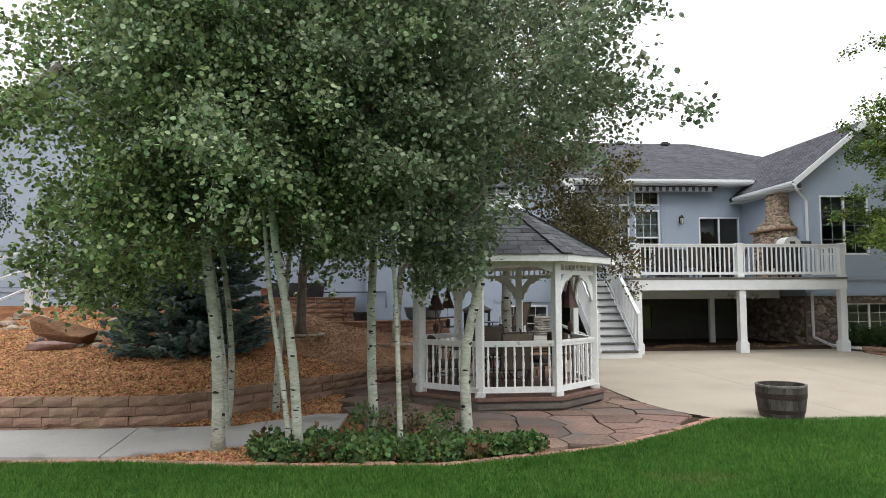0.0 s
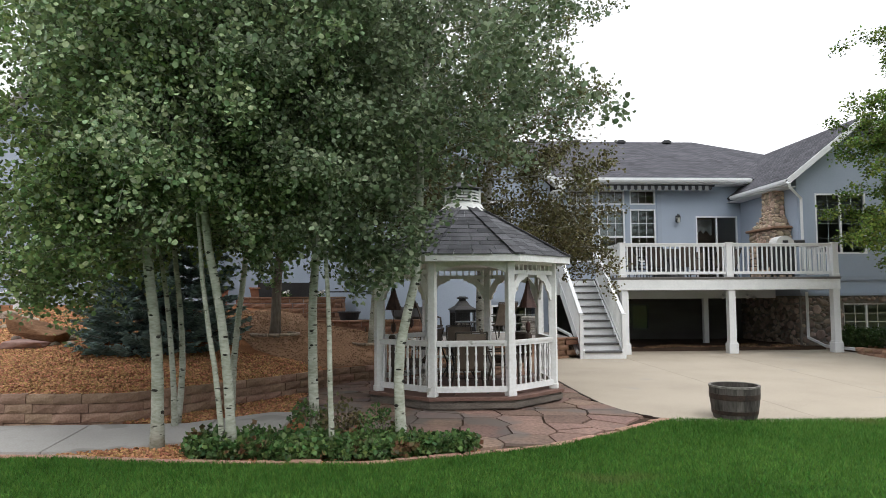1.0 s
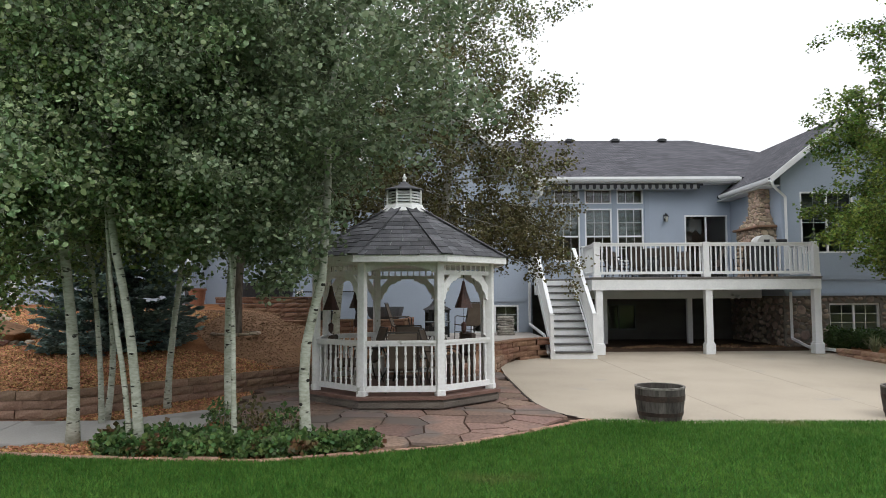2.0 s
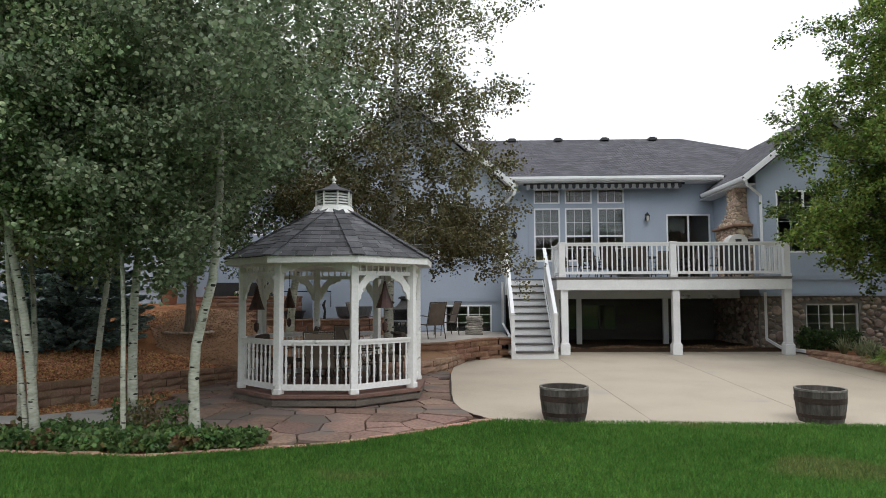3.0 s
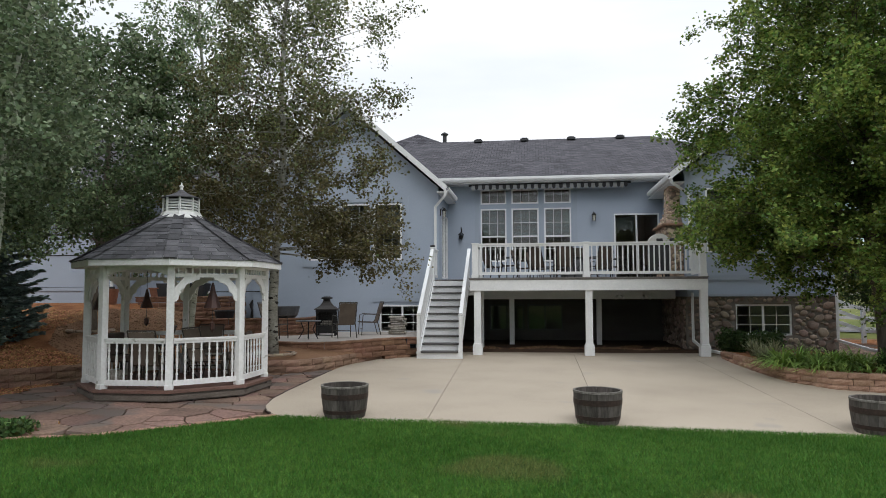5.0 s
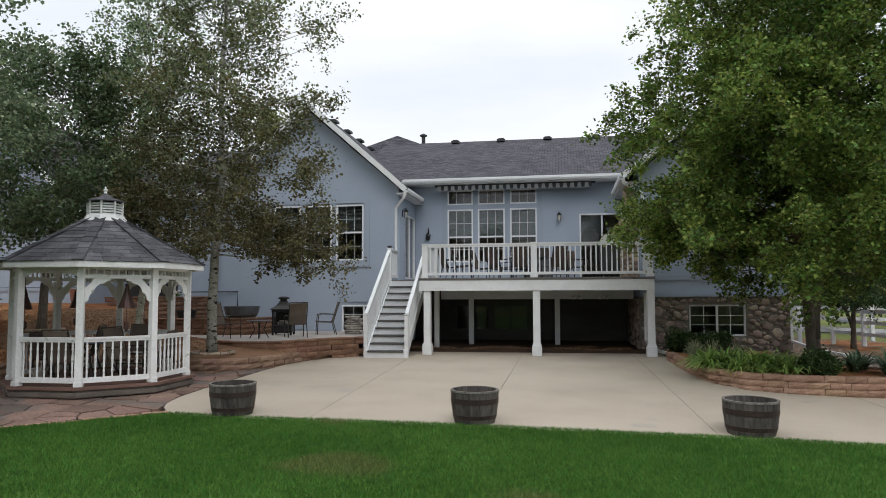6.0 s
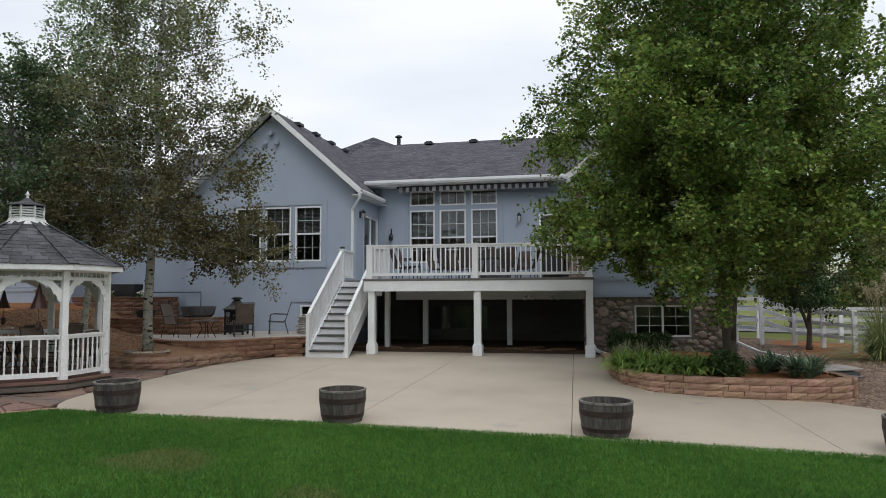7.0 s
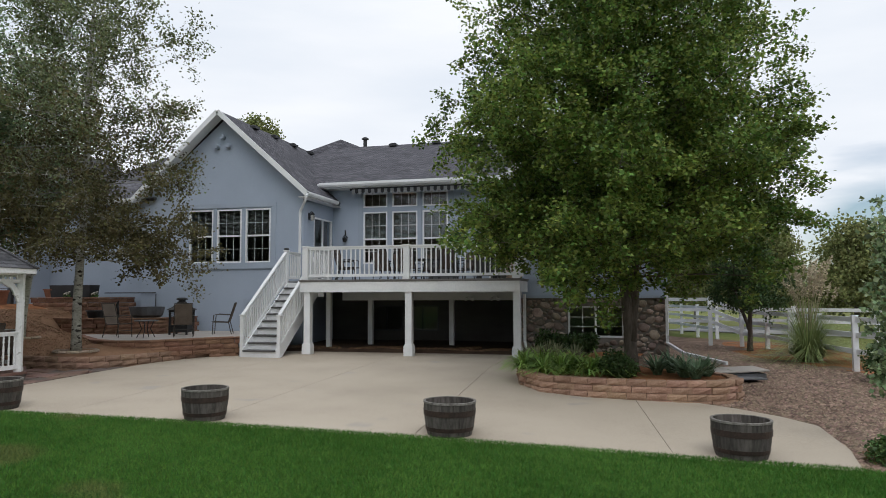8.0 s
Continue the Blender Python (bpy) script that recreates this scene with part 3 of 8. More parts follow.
def between(rows, x0, x1):
    inner = [r for r in rows if x0 < r[0] < x1]
    return [(x0, at_curve(rows, x0)), *inner, (x1, at_curve(rows, x1))]

# ---------------------------------------------------------------- ground, lawn, paving
def ground_z(x, y):
    if x > 19:
        return low_z(x, y) - 0.12 + 0.02 * max(0.0, min(x - 19, 40)) * (1 if y < 30 else 0.5)
    return low_z(x, y) - 0.12


bm = bmesh.new()
gx = [-3000, -600, -150, -60, -30, *range(-20, 41, 2), 60, 150, 600, 3000]
gy = [-3000, -600, -150, -60, -30, *range(-20, 41, 2), 60, 150, 600, 3000]
grid = [[bm.verts.new((x, y, ground_z(max(-60, min(60, x)), max(-60, min(60, y))))) for x in gx] for y in gy]
for j in range(len(gy) - 1):
    for i in range(len(gx) - 1):
        bm.faces.new((grid[j][i], grid[j][i + 1], grid[j + 1][i + 1], grid[j + 1][i]))
structure("ground", bm, FARGRASS, "dry green meadow reaching to the horizon", "ground")

lawn_outline = [(-40, -30), (60, -30), (60, 2.0)] + [(x, y) for x, y in LAWN_EDGE[::-1][1:]]
structure("lawn", region(lawn_outline, lambda x, y: low_z(x, y) + 0.01, 1.0), LAWN, "mown green lawn bordering the patio", "lawn")

# soil and mulch below the aspens, between path, lawn and flagstones
bed_outline = between(LAWN_EDGE, -5.2, 5.0) + between(LOW_WALL, -5.2, 5.0)[::-1]
structure("planting_bed", region(bed_outline, lambda x, y: low_z(x, y) - 0.02, 0.5), MULCH, "rust-brown mulch under the aspens", "mulch")

PATH = [(-30, 9.45), (-4.6, 9.43), (-3.2, 9.34), (-2.4, 9.55), (-1.55, 9.75), (-0.55, 10.3), (-0.45, 11.4), (-0.9, 11.5), (-1.42, 11.15), (-2.03, 10.82), (-3.6, 10.82), (-5.4, 10.86), (-30, 10.86)]
PATH_JOINTS = [(-30, -8.0), (-7.98, -5.6), (-5.58, -3.42), (-3.40, -1.64), (-1.62, 0)]
sidewalk = tagged(new("pavement"), "grey concrete garden path in jointed slabs", "path", kind="structure")
for a, b in PATH_JOINTS:
    cut = clip_cell(PATH, a, b, -100, 100)
    ob = new("slab", bm_mesh("slab", region(cut, lambda x, y: low_z(x, y) + 0.02, 0.6, 0.1), SIDEWALK))
    ob.parent = sidewalk

def half_plane(poly, px, py, nx, ny):
    out = []
    for i, p in enumerate(poly):
        q = poly[i - 1]
        sp, sq = (p[0] - px) * nx + (p[1] - py) * ny, (q[0] - px) * nx + (q[1] - py) * ny
        if (sp <= 0) != (sq <= 0):
            t = sq / (sq - sp)
            out.append((q[0] + t * (p[0] - q[0]), q[1] + t * (p[1] - q[1])))
        if sp <= 0:
            out.append(p)
    return out


PATIO_LEFT = [(4.45, 16.1), (4.5, 14.2), (4.52, 13.2), (4.58, 12.2), (4.72, 11.5), (4.92, 11.05), (5.25, 10.6)]
patio_outline = [(4.6, 10.72 + 8.2), (4.48, 17.2)] + PATIO_LEFT + [(6.3, 10.5), (9.6, 10.6), (14, 10.65), (18.3, 10.64), (19.85, 10.62), (20.0, 11.7), (19.95, 13.2), (19.5, 13.8), (18.9, 14.3),
                 (18.0, 14.85), (16.2, 15.0), (15.4, 15.4), (14.9, 16.1), (14.6, 17.3), (14.5, 21.6), (5.2, 21.6), (4.85, 19.6)]
patio = tagged(new("patio"), "broad tan concrete patio with saw-cut joints", "patio", kind="structure")
JOINTS = [(7.38, 18.3, 7.63, 10.78), (10.42, 20.0, 10.37, 14.0), (13.74, 14.9, 13.86, 10.87), (17.18, 14.28, 17.56, 10.89)]
for k in range(len(JOINTS) + 1):
    cut = patio_outline
    for j, side, half in ((k - 1, -1, 0.005), (k, 1, 0.005)):
        if 0 <= j < len(JOINTS):
            ax, ay, bx, by = JOINTS[j]
            nx, ny = (ay - by) / math.hypot(bx - ax, by - ay), (bx - ax) / math.hypot(bx - ax, by - ay)
            cut = half_plane(cut, ax - side * nx * half, ay - side * ny * half, side * nx, side * ny)
    ob = new("slab", bm_mesh("slab", region(cut, lambda x, y: low_z(x, y) + 0.025, 0.75, 0.1), CONCRETE))
    ob.parent = patio

# the planted slope on the west side, the bed between the two walls, the terrace and the ground below the deck
slope_outline = between(LOW_WALL, -20, 2.4) + [(2.4, 17.7), (1.4, 18.55), (0.2, 19.65), (-0.6, 20.2), (-0.6, 24), (-20, 24)]
structure("mulch_slope", region([(x, y + 0.1) if y < 17 and x < 2.4 else (x, y) for x, y in slope_outline], slope_z, 0.5), MULCH,
          "sloping bed of rust-orange bark mulch", "mulch")
tan_outline = [(-1.9, 15.0), (-0.6, 14.2), (0.0, 15.05), (0.7, 15.65), (1.7, 15.9), (2.5, 15.9), (2.5, 17.55), (1.4, 18.45), (0.2, 19.55), (-0.6, 20.1), (-0.6, 22.2), (-2.6, 22.0), (-3.2, 19), (-3.0, 17)]
structure("gravel_slope", region(tan_outline, lambda x, y: slope_z(x, y) + 0.012, 0.5), TANBED, "tan pea gravel on the upper slope", "gravel")


def gap(line, x, y):
    """Distance from a point to a line of points."""
    best = 9.0
    for (ax, ay), (bx, by) in zip(line, line[1:]):
        t = min(1.0, max(0.0, ((x - ax) * (bx - ax) + (y - ay) * (by - ay)) / ((bx - ax) ** 2 + (by - ay) ** 2)))
        best = min(best, math.hypot(x - ax - t * (bx - ax), y - ay - t * (by - ay)))
    return best


def bed_z(x, y):
    """The bed between the two walls climbs from the lower one to the terrace."""
    low, high = gap(LOW_WALL, x, y), gap(TERRACE_WALL, x, y)
    top = float(np.interp(x, [2.3, 3.3, 4.3, 4.75, 5.6], [0.40, 0.36, 0.27, 0.20, 0.13]))
    return 0.10 + (top - 0.10) * low / (low + high + 0.001) + 0.015 * noise.noise(Vector((x * 2, y * 2, 0)))


lower_bed = between(LOW_WALL, 2.3, 5.6) + [(5.2, 19.2), (4.75, 18.4), (4.3, 17.6), (3.3, 17.3), (2.3, 17.7)]
structure("lower_bed", region([(x, y + 0.06) if i < len(between(LOW_WALL, 2.3, 5.6)) else (x, y) for i, (x, y) in enumerate(lower_bed)],
                              bed_z, 0.3), TANBED,
          "tan gravel bed round the tree", "gravel")
terrace_outline = between(TERRACE_WALL, -1.4, 6.02) + [(6.02, 23.4), (-1.4, 23.4)]
structure("terrace", region(terrace_outline, lambda x, y: TERRACE_Z, 1.0), PAVER, "raised paved terrace against the house", "terrace")
structure("deck_undercroft", region([(6.1, 21.55), (14.3, 21.55), (14.3, 26.1), (6.1, 26.1)], lambda x, y: 0.03 + 0.05 * noise.noise(Vector((x, y, 1))), 0.5, 0.25), SOIL,
          "dark earth and dead leaves below the deck", "soil")

# gravel yard on the east side, with mulch along the fence
yard_outline = [(14.2, 22.2), (14.3, 18.0), (14.9, 15.4), (18.8, 14.5), (19.5, 13.75), (19.9, 13.2), (19.97, 11.7), (19.8, 10.8), (22, 9.95), (30, 7.05), (33, 7), (27.5, 16), (25, 22), (22.5, 29), (18.3, 34), (18.3, 22.2)]
structure("gravel_yard", region(yard_outline, lambda x, y: low_z(x, y) + 0.015 * max(0, x - 20) - 0.02 + 0.03 * noise.noise(Vector((x, y, 5))), 0.6), GRAVEL_BED,
          "pinkish river gravel yard beside the patio", "gravel")
fence_bed = [(20.6, 21.5), (22.6, 18.6), (24.2, 18.6), (23.8, 23), (22.3, 28.5), (20.5, 29.5), (20.2, 25)]
structure("fence_bed", region(fence_bed, lambda x, y: low_z(x, y) + 0.015 * max(0, x - 20) - 0.012 + 0.05 * noise.noise(Vector((x * 1.3, y * 1.3, 9))), 0.5), MULCH,
          "rust-brown mulch bed along the fence", "mulch")
structure("road", region([(19, 40), (27, 33), (60, 30), (60, 35), (28, 38), (22, 46)], lambda x, y: ground_z(min(x, 60), min(y, 60)) + 0.05, 2.0), ROAD, "pale grey road beyond the fence", "road")

# ---------------------------------------------------------------- the house
def wall_panel(x0, x1, z0, z1, holes, thick=0.2):
    """An upright wall in x and z, its outer face on y=0 and the rest behind, with rectangular openings through it."""
    bm = bmesh.new()
    xs = sorted({x0, x1, *(h[0] for h in holes), *(h[1] for h in holes)})
    zs = sorted({z0, z1, *(h[2] for h in holes), *(h[3] for h in holes)})
    solid = [[not any(h[0] <= (a + b) / 2 <= h[1] and h[2] <= (c + d) / 2 <= h[3] for h in holes) for c, d in zip(zs, zs[1:])] for a, b in zip(xs, xs[1:])]
    verts = {}

    def v(x, y, z):
        k = (round(x, 4), round(y, 4), round(z, 4))
        if k not in verts:
            verts[k] = bm.verts.new((x, y, z))
        return verts[k]

    for i, (a, b) in enumerate(zip(xs, xs[1:])):
        for j, (c, d) in enumerate(zip(zs, zs[1:])):
            if not solid[i][j]:
                continue
            bm.faces.new((v(a, 0, c), v(b, 0, c), v(b, 0, d), v(a, 0, d)))
            bm.faces.new((v(a, thick, d), v(b, thick, d), v(b, thick, c), v(a, thick, c)))
            for di, dj, quad in ((-1, 0, (a, c, a, d)), (1, 0, (b, d, b, c)), (0, -1, (b, c, a, c)), (0, 1, (a, d, b, d))):
                ni, nj = i + di, j + dj
                if not (0 <= ni < len(xs) - 1 and 0 <= nj < len(zs) - 1 and solid[ni][nj]):
                    p, q, r, s = quad
                    bm.faces.new((v(p, 0, q), v(p, thick, q), v(r, thick, s), v(r, 0, s)))
    return bm


def gable_top(bm, x0, x1, z0, apex_x, apex_z, thick=0.2):
    slab_xz(bm, [(x0, z0), (x1, z0), (apex_x, apex_z)], 0, thick)
    return bm


def window(name, base, turn, w, h, units, cols, rows, blind=0.0, hung=False, slats=None, proud=False, frame_mat=None, label="white-framed window with muntin bars and dark glass"):
    """A window with its lower left corner at base: frame, units side by side, muntins, glass, and a blind over part of it."""
    win = tagged(new(name), label, "window", kind="structure")
    win.matrix_basis = pose(*base, 0, 0, turn)
    f, white = 0.052, frame_mat or VINYL
    bm = boxes((0, w, -0.025, 0.07, 0, f), (0, w, -0.025, 0.07, h - f, h), (0, f, -0.025, 0.07, f, h - f), (w - f, w, -0.025, 0.07, f, h - f))
    part("window_frame", bm, white, win)
    uw = (w - 2 * f) / units
    for u in range(units):
        a, b = f + u * uw, f + (u + 1) * uw
        if u:
            part("mullion", boxes((a - 0.03, a + 0.03, -0.015, 0.06, f, h - f)), white, win)
        if hung:
            part("meeting_rail", boxes((a + 0.003, b - 0.003, -0.012, 0.055, h * hung - 0.03, h * hung + 0.03)), VINYL, win)
        bars = bmesh.new()
        for c in range(1, cols):
            x = a + (b - a) * c / cols
            box(bars, x - 0.008, x + 0.008, *((0.006, 0.02) if proud else (0.034, 0.048)), f, h - f)
        spans = [(f, h - f)] if not hung else [(f, h * hung - 0.03), (h * hung + 0.03, h - f)]
        for lo, hi in spans:
            for r in range(1, rows):
                z = lo + (hi - lo) * r / rows
                box(bars, a, b, *((0.007, 0.019) if proud else (0.035, 0.047)), z - 0.008, z + 0.008)
        part("muntin", bars, VINYL, win)
        pane = part("pane", boxes((a, b, 0.024, 0.030, f, h - f)), GLASS, win)
        pane.visible_shadow = False
        if blind:
            bm = bmesh.new()
            z = h - f - 0.02
            while z > h - f - (h - 2 * f) * blind:
                box(bm, a + 0.02, b - 0.02, 0.10, 0.135, z - 0.004, z + 0.014)
                z -= 0.045
            part("blind", bm, slats or BLIND, win, "grey horizontal slat blind")
    return win


FRONT, LEFT_WING, RIGHT_WING, WEST_WING = 26.15, 23.45, 22.25, 22.0
SIDE_L, SIDE_R = 6.12, 13.95

# main wall behind the deck
main_holes = [(7.35, 8.31, 5.05, 5.6), (8.5, 9.5, 5.05, 5.6), (9.7, 10.68, 5.05, 5.6), (7.35, 8.31, 2.9, 4.88), (8.5, 9.5, 2.9, 4.88), (9.7, 10.68, 2.9, 4.88),
              (12.22, 13.82, 2.26, 4.62), (7.65, 8.93, 0.38, 1.33), (9.05, 10.33, 0.38, 1.33)]
bm = wall_panel(SIDE_L, SIDE_R, 2.05, 6.1, [h for h in main_holes if h[2] > 2])
box(bm, 5.2, SIDE_L, 0.0, 0.2, 5.3, 6.1)
box(bm, SIDE_R, 14.9, 0.0, 0.2, 5.5, 6.1)
structure("wall_main", turned(bm, pose(0, FRONT, 0)), STUCCO, "blue-grey stucco wall above the deck", "wall")
# this panel's darker colour carries the shade under the deck
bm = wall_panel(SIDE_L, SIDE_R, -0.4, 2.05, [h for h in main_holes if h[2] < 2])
structure("wall_below_deck", turned(bm, pose(0, FRONT, 0)), DECK_SHADE_WALL, "wall below the deck with its shade painted in as dark grey-brown", "wall")
for i, (a, b) in enumerate(((7.35, 8.31), (8.5, 9.5), (9.7, 10.68))):
    window(f"window_{i + 1}", (a, FRONT + 0.02, 2.9), 0, b - a, 1.98, 1, 3, 2, blind=0.525, hung=0.475, proud=True, label="tall white-framed window with half-lowered blind")
    window(f"window_{i + 4}", (a, FRONT + 0.02, 5.05), 0, b - a, 0.55, 1, 3, 1, proud=True, label="low transom window with white frame")
# grey frames instead of white: the shade below the deck is in their colour
window("window_7", (7.65, FRONT + 0.02, 0.38), 0, 1.28, 0.95, 2, 1, 1, frame_mat=STEEL_GREY, label="sliding basement window below the deck, shade put into its grey frame")
window("window_8", (9.05, FRONT + 0.02, 0.38), 0, 1.28, 0.95, 2, 1, 1, frame_mat=STEEL_GREY, label="sliding basement window below the deck, shade put into its grey frame")
window("door_1", (12.22, FRONT + 0.02, 2.26), 0, 1.6, 2.36, 2, 1, 1, label="white-framed sliding glass door onto the deck")
curtain = thing("curtain", 12.62, FRONT + 0.32, 3.86, 0, "pale scalloped curtain hung behind the sliding door", "curtain")
swag = [(-0.36, 0.66), (-0.36, 0.10), (-0.28, 0.05), (-0.20, 0.16), (-0.10, 0.24), (0.0, 0.12), (0.10, 0.24), (0.20, 0.16), (0.28, 0.05), (0.36, 0.10), (0.36, 0.66)]
# pale cloth in the darkened slat colour, so indoor shade is painted in
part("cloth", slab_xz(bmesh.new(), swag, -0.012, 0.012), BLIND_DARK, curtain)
bm = boxes((7.13, 10.9, FRONT - 0.035, FRONT - 0.002, 2.66, 2.86), (7.13, 7.3, FRONT - 0.035, FRONT - 0.002, 2.86, 5.7), (10.73, 10.9, FRONT - 0.035, FRONT - 0.002, 2.86, 5.7),
           (8.345, 8.465, FRONT - 0.03, FRONT - 0.002, 2.86, 5.7), (9.535, 9.665, FRONT - 0.03, FRONT - 0.002, 2.86, 5.7))
structure("trim", bm, STUCCO_TRIM, "raised stucco surround of the windows", "trim")

# left wing with its gable towards the lawn
lw_holes = [(1.60, 2.58, 2.88, 4.81), (2.74, 3.72, 2.88, 4.81), (3.88, 4.86, 2.88, 4.81), (4.1, 5.66, 0.43, 1.35)]
bm = wall_panel(-0.35, SIDE_L, -0.4, 5.32, lw_holes)
gable_top(bm, -0.35, SIDE_L, 5.32, 2.95, 8.08)
structure("wall_left_wing", turned(bm, pose(0, LEFT_WING, 0)), STUCCO, "blue-grey stucco gable wall beside the terrace", "wall")
for i, a in enumerate((1.60, 2.74, 3.88)):
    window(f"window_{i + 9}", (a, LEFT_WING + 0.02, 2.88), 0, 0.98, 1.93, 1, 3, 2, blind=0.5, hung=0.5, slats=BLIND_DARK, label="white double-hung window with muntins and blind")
window("window_12", (4.1, LEFT_WING + 0.02, 0.43), 0, 1.56, 0.92, 2, 2, 3, proud=True, label="white sliding basement window with muntins")
bm = boxes((1.38, 5.08, LEFT_WING - 0.045, LEFT_WING - 0.002, 2.66, 2.84), (1.38, 1.55, LEFT_WING - 0.035, LEFT_WING - 0.002, 2.84, 5.02), (4.91, 5.08, LEFT_WING - 0.035, LEFT_WING - 0.002, 2.84, 5.02),
           (1.55, 4.91, LEFT_WING - 0.035, LEFT_WING - 0.002, 4.86, 5.02), (2.62, 2.70, LEFT_WING - 0.03, LEFT_WING - 0.002, 2.84, 4.86), (3.76, 3.84, LEFT_WING - 0.03, LEFT_WING - 0.002, 2.84, 4.86),
           (3.85, 5.95, LEFT_WING - 0.035, LEFT_WING - 0.002, 1.46, 1.58))
structure("trim", bm, STUCCO_TRIM, "raised stucco bands round the gable windows", "trim")
for x, z in ((2.95, 7.45), (2.72, 7.12), (3.18, 7.12)):
    bm = bmesh.new()
    lathe(bm, [(0.0, 0), (0.085, 0.0), (0.095, 0.12), (0.07, 0.16), (0.0, 0.16)], 12)
    structure("gable_vent", turned(bm, pose(x, LEFT_WING - 0.001, z, 90, 0, 0)), STUCCO_TRIM, "round stucco vent in the gable peak", "vent", smooth=False)
bm = wall_panel(0, FRONT - LEFT_WING - 0.2, -0.4, 5.35, [(0.68, 2.36, 2.26, 4.55)])
structure("wall_left_side", turned(bm, Matrix.Translation((SIDE_L, LEFT_WING + 0.2, 0)) @ Matrix.Rotation(radians(90), 4, "Z")), STUCCO, "blue-grey stucco side wall with a glass door", "wall")
window("door_2", (SIDE_L - 0.02, LEFT_WING + 0.88, 2.26), 90, 1.68, 2.29, 2, 1, 1, label="white-framed sliding glass door in the side wall")

# right wing: stone below, stucco and gable above
rw_holes = [(14.55, 16.25, 2.95, 4.92), (15.33, 16.95, 0.43, 1.36)]
bm = wall_panel(SIDE_R, 18.2, -0.5, 5.42, rw_holes)
gable_top(bm, SIDE_R, 18.2, 5.42, 16.08, 7.12)
structure("wall_right_wing", turned(bm, pose(0, RIGHT_WING, 0)), STUCCO, "blue-grey stucco gable wall above a stone base", "wall")
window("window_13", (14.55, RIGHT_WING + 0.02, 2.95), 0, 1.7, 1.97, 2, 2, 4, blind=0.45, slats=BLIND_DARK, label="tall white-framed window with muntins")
window("window_14", (15.33, RIGHT_WING + 0.02, 0.43), 0, 1.62, 0.93, 2, 2, 3, proud=True, label="white sliding window set in the stone wall")
bm = wall_panel(0, FRONT - RIGHT_WING - 0.2, -0.4, 5.6, [])
structure("wall_right_side", turned(bm, Matrix.Translation((SIDE_R, FRONT, 0)) @ Matrix.Rotation(radians(-90), 4, "Z")), STUCCO, "blue-grey stucco side wall of the wing", "wall")
structure("trim", boxes((SIDE_R - 0.02, 18.22, RIGHT_WING - 0.14, RIGHT_WING - 0.002, 1.60, 1.68)), STUCCO_TRIM, "grey ledge above the stone veneer", "trim")
structure("trim", boxes((14.3, 18.2, RIGHT_WING - 0.03, RIGHT_WING - 0.002, 2.10, 2.24)), STUCCO_TRIM, "raised stucco band on the wing", "trim")

# west wing and the recessed wall between
bm = wall_panel(-13.6, -4.75, 0.3, 4.7, [])
gable_top(bm, -13.6, -4.75, 4.7, -9.3, 8.45)
structure("wall_west_wing", turned(bm, pose(0, WEST_WING, 0)), STUCCO, "blue-grey stucco gable wall behind the aspens", "wall")
structure("trim", boxes((-13.6, -4.75, WEST_WING - 0.03, WEST_WING - 0.002, 3.08, 3.24), (-13.6, -4.75, WEST_WING - 0.03, WEST_WING - 0.002, 1.86, 1.98)), STUCCO_TRIM,
          "horizontal stucco bands on the wall", "trim")
# dark strips on the wall stand in for the bands' shadow lines
structure("trim", boxes((-13.6, -4.75, WEST_WING - 0.012, WEST_WING - 0.002, 3.05, 3.08), (-13.6, -4.75, WEST_WING - 0.012, WEST_WING - 0.002, 1.98, 2.0)), SHADOW_LINE, "dark strips painted as shadow lines along the bands", "trim")
bm = wall_panel(0, 1.6, 0.3, 4.7, [])
structure("wall_west_side", turned(bm, Matrix.Translation((-4.75, WEST_WING + 0.2, 0)) @ Matrix.Rotation(radians(90), 4, "Z")), STUCCO, "short return wall of the west wing", "wall")
bm = wall_panel(-4.95, -0.35, 0.3, 5.4, [(-2.45, -1.75, 3.75, 4.5)])
structure("wall_recess", turned(bm, pose(0, 23.8, 0)), STUCCO, "blue-grey stucco wall between the wings", "wall")
window("window_15", (-2.45, 23.82, 3.75), 0, 0.7, 0.75, 1, 2, 2, label="small square window with white frame")

# closing walls, floors and inner partitions
structure("wall_rear", boxes((-13.6, 18.2, 39.8, 40.0, -0.5, 6.0)), STUCCO, "blue-grey rear wall of the house", "wall")
structure("wall_east", boxes((18.0, 18.2, RIGHT_WING + 0.2, 39.8, -0.5, 5.42)), STUCCO, "blue-grey stucco end wall", "wall")
structure("wall_west", boxes((-13.6, -13.4, WEST_WING + 0.2, 39.8, -0.5, 4.7)), STUCCO, "blue-grey stucco end wall", "wall")
structure("floor", boxes((6.35, 13.9, FRONT + 0.2, 30.0, 2.05, 2.2), (-0.2, 6.1, LEFT_WING + 0.2, 30.0, 2.05, 2.2), (14.1, 18.0, RIGHT_WING + 0.2, 30.0, 2.05, 2.2)), ROOM, "floor of the upper storey", "floor")
structure("wall_inner", boxes((-0.2, 18.0, 30.0, 30.15, -0.4, 6.0), (6.35, 6.45, FRONT + 0.2, 30.0, -0.4, 5.9), (13.9, 14.0, FRONT + 0.2, 30, -0.4, 5.9), (-0.32, -0.2, 24.01, 30.0, -0.4, 5.9)), ROOM, "plain inner partition wall", "wall")
structure("ceiling", boxes((6.45, 13.9, FRONT + 0.2, 30.0, 5.9, 6.0), (-0.2, 6.1, LEFT_WING + 0.2, 30.0, 5.2, 5.3), (14.16, 17.99, RIGHT_WING + 0.21, 30.0, 5.25, 5.35)), ROOM, "plain ceiling of the rooms", "ceiling")


